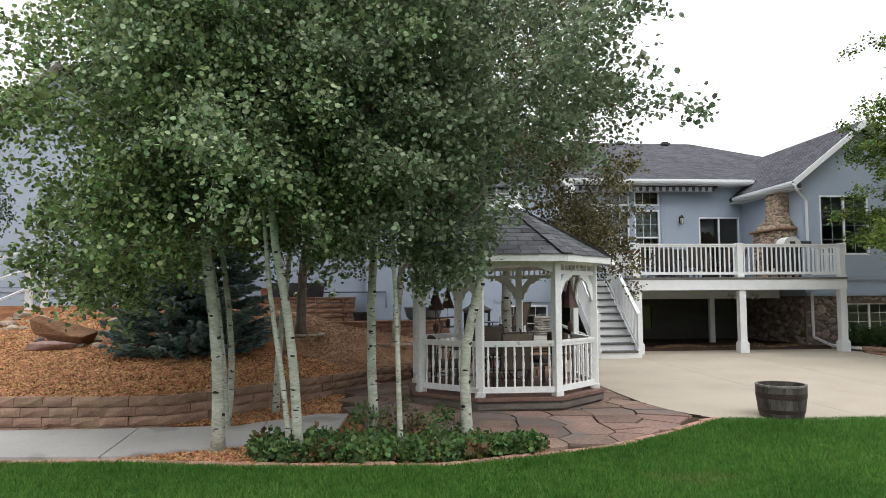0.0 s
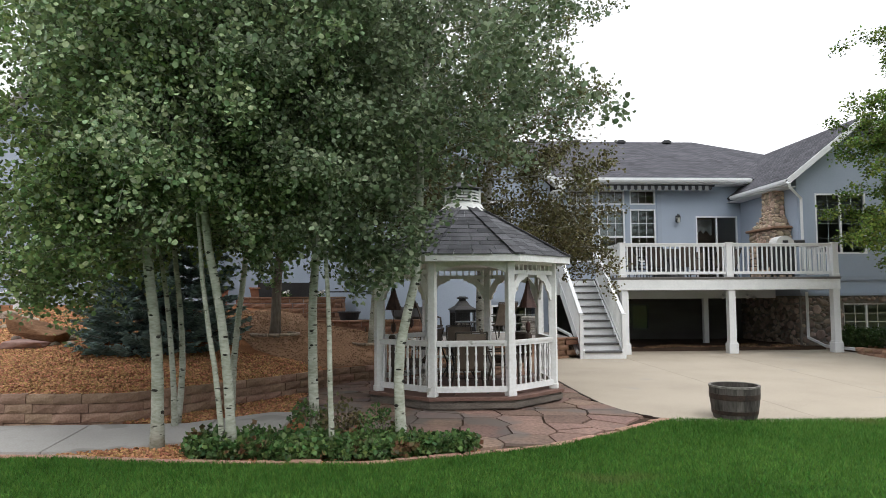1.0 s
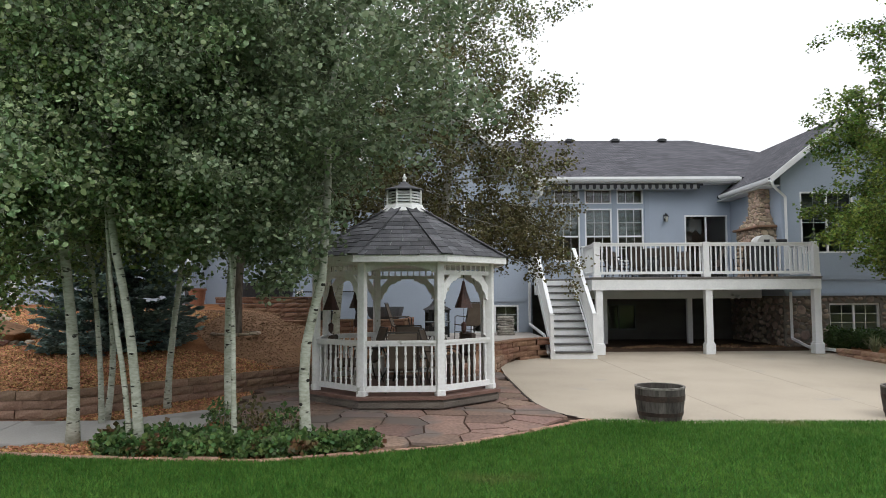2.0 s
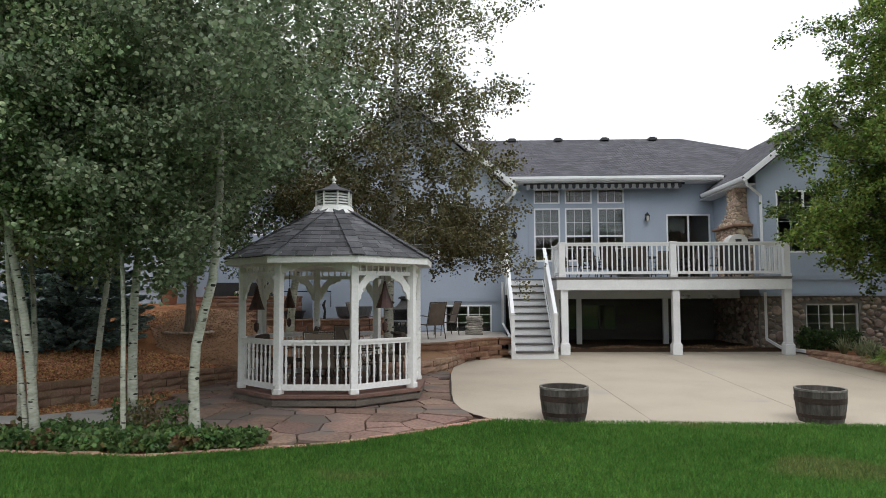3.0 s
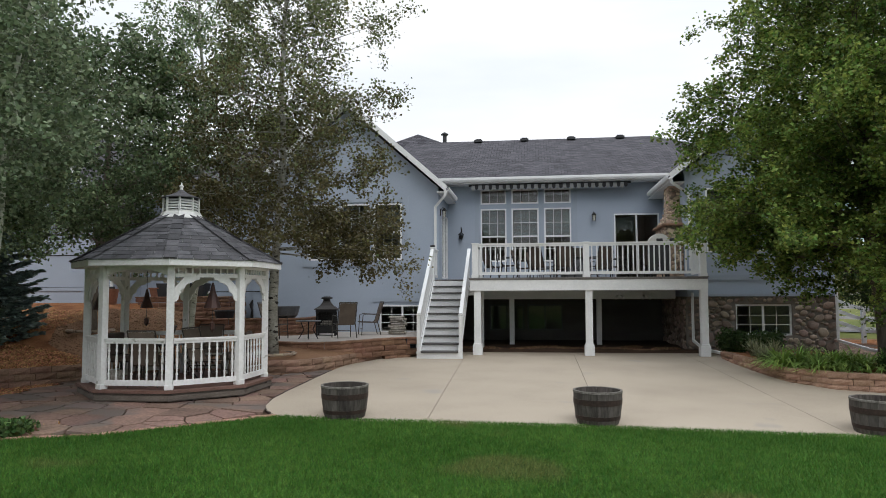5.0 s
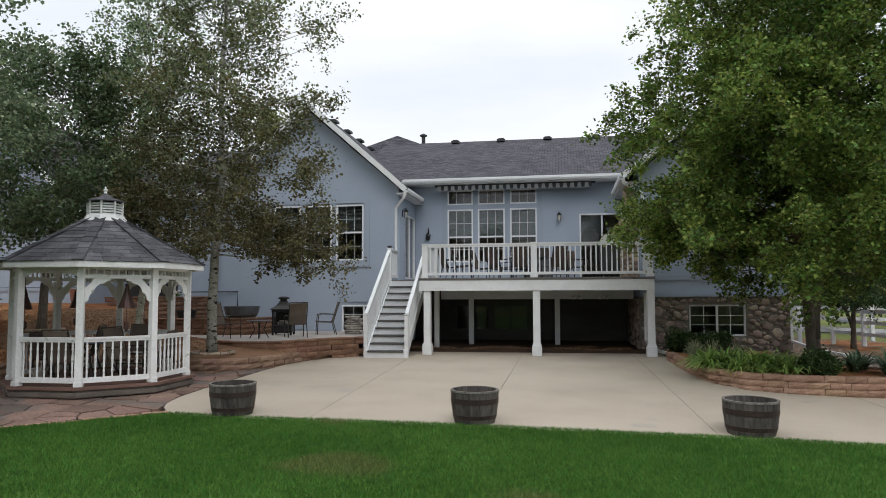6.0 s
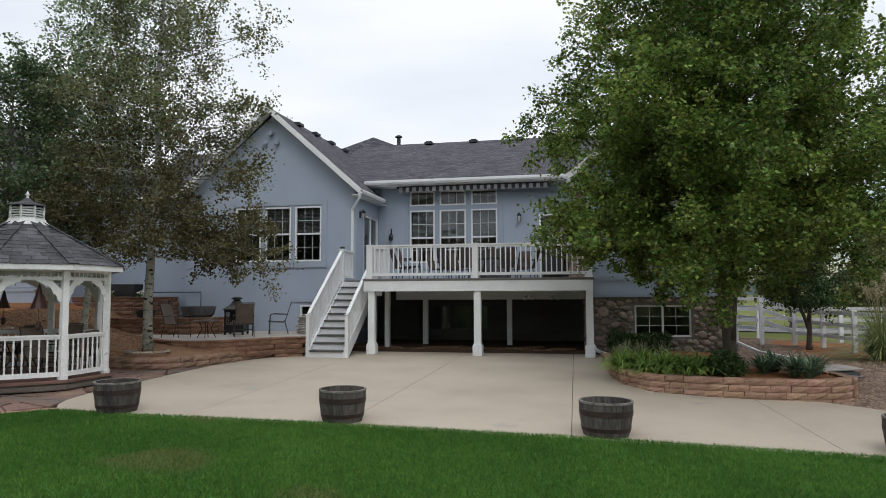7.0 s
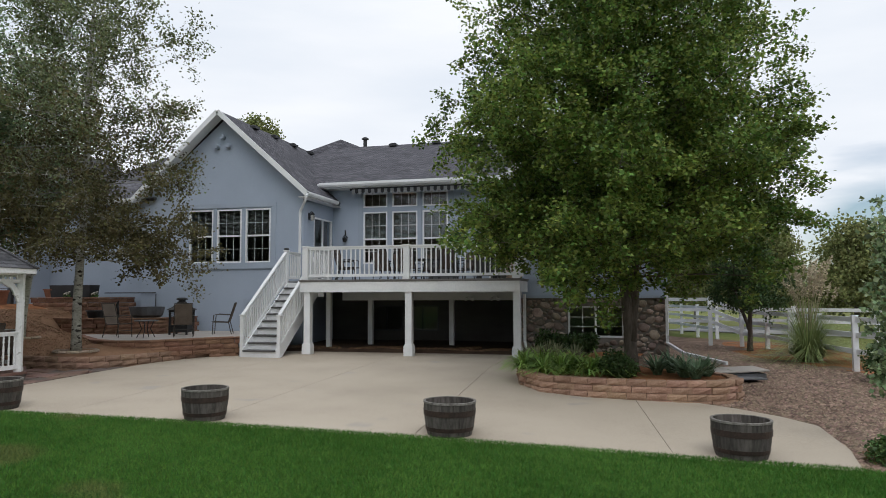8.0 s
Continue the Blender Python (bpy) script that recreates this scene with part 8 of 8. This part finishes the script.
bush("dark_shrub", 22.6, 17.7, -0.2, (0.55, 0.55, 0.85), LEAF_DARK, "dark green shrub beside the gravel", 144, 700, 12, 0.045)
bush("dark_shrub", 22.4, 15.6, -0.25, (0.5, 0.5, 0.7), LEAF_DARK, "dark green shrub at the gravel edge", 145, 320, 12, 0.06)
bush("small_shrub", 20.25, 11.2, low_z(20.3, 11.2), (0.17, 0.17, 0.24), LEAF_IVY, "small green plant at the patio corner", 146, 120, 9, 0.05)

# ornamental grass with plumes
og = blades("ornamental_grass", 21.65, 21.2, -0.1, 1200, 1.9, GRASS_TALL, "tall ornamental grass with tan plumes", 151, width=0.008, arch=1.3, upright=1.15, spread=(0.2, 1.3))
rng = np.random.default_rng(152)
plumes = bmesh.new()
pv = []
for i in range(46):
    a, r = rng.uniform(0, 6.28), rng.uniform(0.1, 0.75)
    h = rng.uniform(1.9, 2.75)
    p0, p1 = (0.15 * r * math.cos(a), 0.15 * r * math.sin(a), 0.6), (r * math.cos(a), r * math.sin(a), h)
    tube(plumes, [p0, ((p0[0] + p1[0]) * 0.45, (p0[1] + p1[1]) * 0.45, h * 0.6), p1], [0.006, 0.005, 0.002], 3, cap=False)
    pv += [tuple(np.array(p1) - np.array([0.02 * r * math.cos(a), 0.02 * r * math.sin(a), 0.035]) * k) for k in range(9)]
part("stalk", plumes, PLUME, og)
v, f = leaf_cloud(rng, pv, (0.01, 0.01, 0.02), 4, 0.045, droop=-0.6, long=1.8)
stuff("plume", v, f, PLUME, "", "", og)

# small dark-leaved tree, a sapling, and the trees beyond the fence
tree("crabapple_tree", 20.8, 24.8, -0.08, 3.2, BARK_DARK, LEAF_DARK, "small dark-leaved tree in the mulch by the fence", 161, 0.10, (0.2, 0.0), 1.1, 1.25, 30, 10, 34, 0.075, 0.09, 0.5, "dome",
     stems=[(0.1, 0, 3.1, 0.09), (-0.7, 0.1, 2.8, 0.06)])
tree("sapling_tree", 20.75, 11.6, low_z(20.7, 11.5), 3.3, BARK_GREY, LEAF_ASPEN, "thin young tree with sparse leaves by the gravel", 162, 0.025, (-0.1, 0.1), 0.6, 0.5, 34, 5, 13, 0.08, 0.06, 0.8, twig=0.2)
FT = "olive-green trees beyond the fence"
for i, (x, y, h, r, m) in enumerate(((27, 36, 4.4, 2.2, LEAF_FAR), (31, 33, 4.6, 2.4, LEAF_FAR), (24.5, 42, 4.8, 2.3, LEAF_FAR), (34, 42, 5.5, 2.8, LEAF_FAR), (29, 27, 3.5, 1.9, LEAF_FAR),
                                     (33, 24, 3.8, 2.0, LEAF_FAR), (21.5, 50, 5.4, 3.0, LEAF_FAR), (40, 48, 7.5, 3.6, LEAF_FAR))):
    tree("field_tree", x, y, ground_z(x, y), h, BARK_GREY, m, FT, 170 + i, 0.14, (0.3, 0.1), 0.9, r, 50, 9, 40, 0.14, 0.24, 0.5, "dome", group=FT, twig=0.8)
tree("backyard_tree", -8.6, 47.0, 0.0, 14.2, BARK_GREY, LEAF_FAR, "tall green tree showing above the roof", 180, 0.25, (0, 0), 7.0, 2.9, 50, 8, 30, 0.2, 0.24, 0.5, "dome", twig=0.9)

# white rail fence round the yard
def fence_z(x, y):
    return float(np.interp(y, [12, 18.3, 25.8, 26.7, 27.2, 28], [-0.15, -0.13, -0.15, -0.10, 0.30, 0.30]))


white_fence([(18.3, 27.9), (19.9, 27.2), (20.85, 26.7), (21.5, 25.8), (22.25, 19.3), (25.0, 11.5)], fence_z, 1.30, (0.36, 0.66, 0.94), "white three-rail vinyl fence round the yard", "", every=2.4)
white_fence([(18.9, 40.5), (19.7, 37.3), (20.15, 34.25), (20.6, 31.2), (23.0, 29.0), (27.5, 26.0)], lambda x, y: -0.12, 1.35, (0.3, 0.62, 0.93), "white vinyl fence beyond the yard", "", every=3.2)

# grey utility lid at the edge of the bed
lid = thing("utility_lid", 19.35, 18.3, low_z(19.35, 18.3) + 0.0, 12, "flat grey utility box with a tilted lid", "utility box")
part("box_rim", boxes((-0.62, 0.62, -0.45, 0.45, 0.0, 0.10)), STEEL_GREY, lid)
part("cover", turned(boxes((-0.68, 0.68, -0.5, 0.5, 0.0, 0.035), bevel=0.008), pose(0, 0, 0.12, 0, -3, 0)), PAVER, lid)
part("lower_cover", turned(boxes((-0.3, 0.3, -0.25, 0.25, 0.0, 0.03)), pose(0.1, -0.75, 0.02, 0, 0, 8)), STEEL_GREY, lid)


# a parked white car on the far road
def far_car(x, y, z, turn):
    c = thing("parked_car", x, y, z, turn, "white car parked beyond the fence", "car")
    bm = bmesh.new()
    slab_xz(bm, [(-2.2, 0.35), (2.2, 0.35), (2.25, 0.75), (1.5, 0.9), (0.8, 1.4), (-1.3, 1.42), (-1.9, 0.95), (-2.25, 0.85)], -0.85, 0.85)
    part("body", bm, CAR_WHITE, c)
    for s in (-0.86, 0.86):
        bm = bmesh.new()
        slab_xz(bm, [(1.25, 0.92), (0.7, 1.32), (-1.2, 1.34), (-1.65, 0.95)], s - 0.008, s + 0.008)
        part("side_window", bm, CHARCOAL, c)
        for wx in (-1.35, 1.4):
            bm = bmesh.new()
            tube(bm, [(wx, s - 0.1, 0.33), (wx, s + 0.1, 0.33)], 0.33, 16)
            part("wheel", bm, TYRE, c)


far_car(36.0, 34.0, ground_z(36, 34) + 0.06, -8)
hills = bmesh.new()
hp = []
for i in range(61):
    x = -2600 + i * 90
    hp.append((x, 2400.0, 40 + 75 * noise.noise(Vector((x * 0.0016, 0.3, 0))) + 22 * noise.noise(Vector((x * 0.006, 1.3, 0)))))
lo, hi = [hills.verts.new((x, y, -20)) for x, y, _ in hp], [hills.verts.new(p) for p in hp]
bk = [hills.verts.new((x, y + 400, -20)) for x, y, _ in hp]
for i in range(60):
    hills.faces.new((lo[i], lo[i + 1], hi[i + 1], hi[i]))
    hills.faces.new((hi[i], hi[i + 1], bk[i + 1], bk[i]))
structure("backdrop", hills, HAZE_HILL, "hills on the horizon with blue haze painted into their colour", "hills")

# pebbles on the gravel yard
def pebbles(n, seed):
    rng = np.random.default_rng(seed)
    pts = []
    while len(pts) < n:
        x, y = rng.uniform(17.5, 27), 10.5 + 18 * rng.beta(1.0, 1.8)
        if inside(yard_outline, x, y) and not inside(bed_poly, x, y) and not inside(fence_bed, x, y):
            pts.append((x, y, low_z(x, y) + 0.015 * max(0, x - 20) - 0.01))
    p = np.array(pts)
    m = len(p)
    s = rng.uniform(0.014, 0.034, m) * rng.uniform(0.7, 1.5, m)
    base = np.array([(1, 0, 0), (0.31, 0.95, 0), (-0.81, 0.59, 0), (-0.81, -0.59, 0), (0.31, -0.95, 0), (0, 0, 0.75)])
    az = rng.uniform(0, 6.28, m)
    c, sn = np.cos(az), np.sin(az)
    bx, by, bz = base[:, 0][None] * rng.uniform(0.8, 1.5, m)[:, None], base[:, 1][None], base[:, 2][None]
    v = np.stack([(bx * c[:, None] - by * sn[:, None]) * s[:, None] + p[:, :1], (bx * sn[:, None] + by * c[:, None]) * s[:, None] + p[:, 1:2],
                  np.broadcast_to(bz, (m, 6)) * s[:, None] + p[:, 2:3]], 2).reshape(-1, 3)
    i = np.arange(m)[:, None] * 6
    f = np.concatenate([i + [[a, (a + 1) % 5, 5]] for a in range(5)], 1).reshape(-1, 3)
    stuff("river_pebbles", v, f, PEBBLE, "loose pinkish-tan river pebbles", "pebbles")


pebbles(46000, 191)


# unseen tree belt added across the lawn to darken the window reflections
def woods(seed):
    rng = np.random.default_rng(seed)
    c = []
    for i in range(46):
        x, y = -75 + i * 4.0 + rng.uniform(-1, 1), -46 + rng.uniform(-5, 5)
        h, r = rng.uniform(8.8, 11.2), rng.uniform(3.5, 5.0)
        p = rng.normal(0, 1, (320, 3))
        p /= np.linalg.norm(p, axis=1)[:, None]
        p *= rng.uniform(0.3, 1.0, 320)[:, None] ** 0.5
        c += [(x + a * r, y + b * r, h * 0.52 + e * h * 0.47) for a, b, e in p]
    v, f = leaf_cloud(rng, c, 0.5, 6, 0.8)
    stuff("woods", v, f, LEAF_DARK, "unseen dark green tree belt added to darken the window reflections", "woods")


woods(301)

# ---------------------------------------------------------------- river-stone veneer and outdoor fireplace
stone_meshes = []
for k in range(8):
    bm = bmesh.new()
    made = bmesh.ops.create_icosphere(bm, subdivisions=1, radius=1.0)
    off = Vector((k * 3.1, k * 1.7, 0))
    for v in bm.verts:
        q = 1 + 0.22 * noise.noise(v.co * 1.2 + off)
        v.co = Vector((math.copysign(abs(v.co.x) ** 0.8, v.co.x) * q, math.copysign(abs(v.co.y) ** 0.9, v.co.y), math.copysign(abs(v.co.z) ** 0.8, v.co.z) * q))
    stone_meshes.append(bm)


def stone_set(mat):
    out = []
    for bm in stone_meshes:
        c = bm.copy()
        out.append(bm_mesh("stone", c, mat, smooth=True))
    return out


VENEER, WARM = stone_set(STONE), stone_set(CHIM_STONE)


def stones(parent, meshes, frame_m, width, height, seed, skip=lambda x, z: False, size=0.115, depth=0.05, limit=300, taper=None):
    """Fits uneven river stones into a face of the given width and height; frame_m puts its lower left corner, x along and y inwards."""
    rng = random.Random(seed)
    placed = []
    for scale, tries in ((1.35, 160), (1.0, 700), (0.72, 1500), (0.5, 2200)):
        for _ in range(tries):
            if len(placed) >= limit:
                break
            a = size * scale * rng.uniform(0.85, 1.2)
            b = a * rng.uniform(0.55, 0.9)
            x, z = rng.uniform(b * 0.7, width - b * 0.7), rng.uniform(b * 0.7, height - b * 0.7)
            if skip(x, z):
                continue
            if taper and not taper(x, z):
                continue
            if any((x - p) ** 2 + (z - q) ** 2 < ((math.sqrt(a * b) + r) * 0.9) ** 2 for p, q, r in placed):
                continue
            placed.append((x, z, math.sqrt(a * b)))
            piece("stone", rng.choice(meshes), parent, frame_m @ pose(x, 0, z, 0, rng.uniform(-35, 35), 0) @ Matrix.Diagonal((a, depth * rng.uniform(0.8, 1.2), b, 1)))


veneer = tagged(new("stone_veneer"), "river-stone veneer round the basement window", "stone wall", kind="structure")
bm = wall_panel(SIDE_R, 18.22, -0.3, 1.6, [(15.33, 16.95, 0.43, 1.36)], 0.06)
base = new("mortar", bm_mesh("mortar", turned(bm, pose(0, RIGHT_WING - 0.064, 0)), MORTAR))
base.parent = veneer
stones(veneer, VENEER, pose(SIDE_R, RIGHT_WING - 0.075, -0.2), 4.27, 1.78, 3, lambda x, z: 1.27 < x < 3.11 and 0.52 < z < 1.68, limit=280)
side = tagged(new("stone_veneer"), "river-stone veneer in the shade below the deck", "stone wall", kind="structure")
base = new("mortar", bm_mesh("mortar", boxes((SIDE_R - 0.064, SIDE_R - 0.004, RIGHT_WING - 0.06, FRONT - 0.01, -0.3, 1.6)), MORTAR))
base.parent = side
stones(side, VENEER, Matrix.Translation((SIDE_R - 0.075, FRONT, -0.1)) @ Matrix.Rotation(radians(-90), 4, "Z"), 3.9, 1.65, 4, size=0.13, limit=160)

FX, FY, FZ, FAR = 13.40, 22.62, 3.81, 24.45
fire = thing("outdoor_fireplace", 13.5, 23.4, DECK_Z, 0, "river-stone fireplace with mantel ledge and tapering chimney", "fireplace")
FO = Matrix.Translation((-13.5, -23.4, -DECK_Z))
part("hearth_core", turned(boxes((FX + 0.03, SIDE_R - 0.005, FY + 0.03, FAR, DECK_Z, FZ)), FO), TAN_MORTAR, fire)
part("mantel", turned(boxes((FX - 0.10, SIDE_R - 0.005, FY - 0.10, FAR + 0.05, FZ, FZ + 0.08), bevel=0.02), FO), MANTEL, fire, "brown stone mantel ledge")
bm = bmesh.new()
CHIM = [(3.89, 0.03, 0.06, 24.36), (3.99, 0.09, 0.17, 24.20), (4.12, 0.16, 0.28, 24.02), (4.28, 0.20, 0.36, 23.90), (4.6, 0.22, 0.39, 23.85), (5.25, 0.23, 0.40, 23.83)]  # height, inset of the two faces, far end
levels = [(z, FX + a, FY + b, c) for z, a, b, c in CHIM]
rings = [[bm.verts.new(p) for p in ((a, b, z), (SIDE_R - 0.006, b, z), (SIDE_R - 0.006, c, z), (a, c, z))] for z, a, b, c in levels]
for p, q in zip(rings, rings[1:]):
    for k in range(4):
        bm.faces.new((p[k], p[(k + 1) % 4], q[(k + 1) % 4], q[k]))
bm.faces.new(rings[0][::-1])
bm.faces.new(rings[-1])
part("chimney_core", turned(bm, FO), TAN_MORTAR, fire)
# firebox in the long face towards the deck: a flat slab, its dark depth painted
LONG = FO @ Matrix.Translation((FX + 0.025, FAR, DECK_Z)) @ Matrix.Rotation(radians(-90), 4, "Z")
arch = bmesh.new()
slab_xz(arch, [(0.55, 0.32), (1.25, 0.32), (1.25, 0.95), (1.13, 1.12), (0.90, 1.2), (0.67, 1.12), (0.55, 0.95)], -0.02, 0.005)
part("firebox", turned(arch, LONG), CHARCOAL, fire, "flat dark slab painted as the depth of the firebox opening")
for i in range(7):
    a = math.pi * (i + 0.5) / 7
    piece("arch_stone", WARM[i % 8], fire, LONG @ pose(0.90 + 0.42 * math.cos(a), -0.02, 0.92 + 0.36 * math.sin(a), 0, -math.degrees(a), 0) @ Matrix.Diagonal((0.11, 0.06, 0.075, 1)))
stones(fire, WARM, FO @ pose(FX + 0.02, FY + 0.02, DECK_Z), SIDE_R - FX - 0.02, FZ - DECK_Z, 5, size=0.095, depth=0.04, limit=70)
stones(fire, WARM, LONG, FAR - FY - 0.02, FZ - DECK_Z, 6, lambda x, z: 0.45 < x < 1.35 and 0.28 < z < 1.36, size=0.095, depth=0.04, limit=150)


# covered grill by the railing
grill = thing("barbecue_grill", 13.0, 21.55, DECK_Z, 0, "barbecue grill with pale arched hood and black side burner", "grill")
arc = [(0.30 * math.cos(math.pi * k / 14), 1.0 + 0.30 * math.sin(math.pi * k / 14)) for k in range(15)]
bm = slab_xz(bmesh.new(), arc, -0.24, 0.24)
bmesh.ops.recalc_face_normals(bm, faces=bm.faces)
part("hood", bm, GRILL_PALE, grill)
# flat dark plate on the hood's end, painted as a shaded hollow
part("gap_plate", turned(boxes((-0.09, 0.09, -0.006, 0.006, 0.0, 0.13), bevel=0.004), pose(0.0, -0.246, 1.02)), CHARCOAL, grill, "dark plate standing in for the shaded gap below the hood")
part("cart", boxes((-0.29, 0.29, -0.23, 0.23, 0.10, 1.0), bevel=0.01), CHARCOAL, grill)
part("side_burner", boxes((0.30, 0.66, -0.22, 0.22, 0.98, 1.17), bevel=0.03), CHARCOAL, grill, "black side burner box")
for sx in (-0.24, 0.24):
    for sy in (-0.18, 0.18):
        part("foot", boxes((sx - 0.03, sx + 0.03, sy - 0.03, sy + 0.03, 0.0, 0.11)), CHARCOAL, grill)

# the stones of the chimney follow its curve in narrow courses
for k, ((z0, a0, b0, c0), (z1, a1, b1, c1)) in enumerate(zip(CHIM, CHIM[1:])):
    inx, iny, endy, tall = (a0 + a1) / 2, (b0 + b1) / 2, (c0 + c1) / 2, z1 - z0
    n = 26 if tall < 0.2 else 60
    stones(fire, WARM, FO @ pose(FX + inx - 0.005, FY + iny - 0.005, z0 - 0.03), SIDE_R - FX - inx, tall + 0.06, 40 + k, size=0.08, depth=0.035, limit=n)
    stones(fire, WARM, FO @ Matrix.Translation((FX + inx - 0.005, endy, z0 - 0.03)) @ Matrix.Rotation(radians(-90), 4, "Z"), endy - FY - iny, tall + 0.06, 60 + k, size=0.08, depth=0.035, limit=n)
for b in stone_meshes:
    b.free()

# ---------------------------------------------------------------- grass blades on the lawn
def lawn_blades(n, seed):
    rng = np.random.default_rng(seed)
    x = rng.uniform(-6.5, 22.5, n)
    edge_y = np.interp(x, [r[0] for r in LAWN_EDGE], [r[1] for r in LAWN_EDGE])
    y = edge_y - 5.0 * rng.beta(0.9, 1.35, n)
    z = np.array([low_z(a, b) for a, b in zip(x, y)])
    h = rng.uniform(0.035, 0.075, n)
    az = rng.uniform(0, 6.28, n)
    lean = rng.normal(0, 0.45, (n, 2))
    w = rng.uniform(0.004, 0.008, n)
    s = np.stack([np.cos(az), np.sin(az), 0 * az], 1) * w[:, None]
    p = np.stack([x, y, z + 0.005], 1)
    tip = p + np.stack([lean[:, 0] * h, lean[:, 1] * h, h], 1)
    v = np.stack([p - s, p + s, tip], 1).reshape(-1, 3)
    f = np.arange(3 * n).reshape(-1, 3)
    stuff("grass", v, f, BLADE, "short green lawn grass blades", "grass")


lawn_blades(420000, 201)
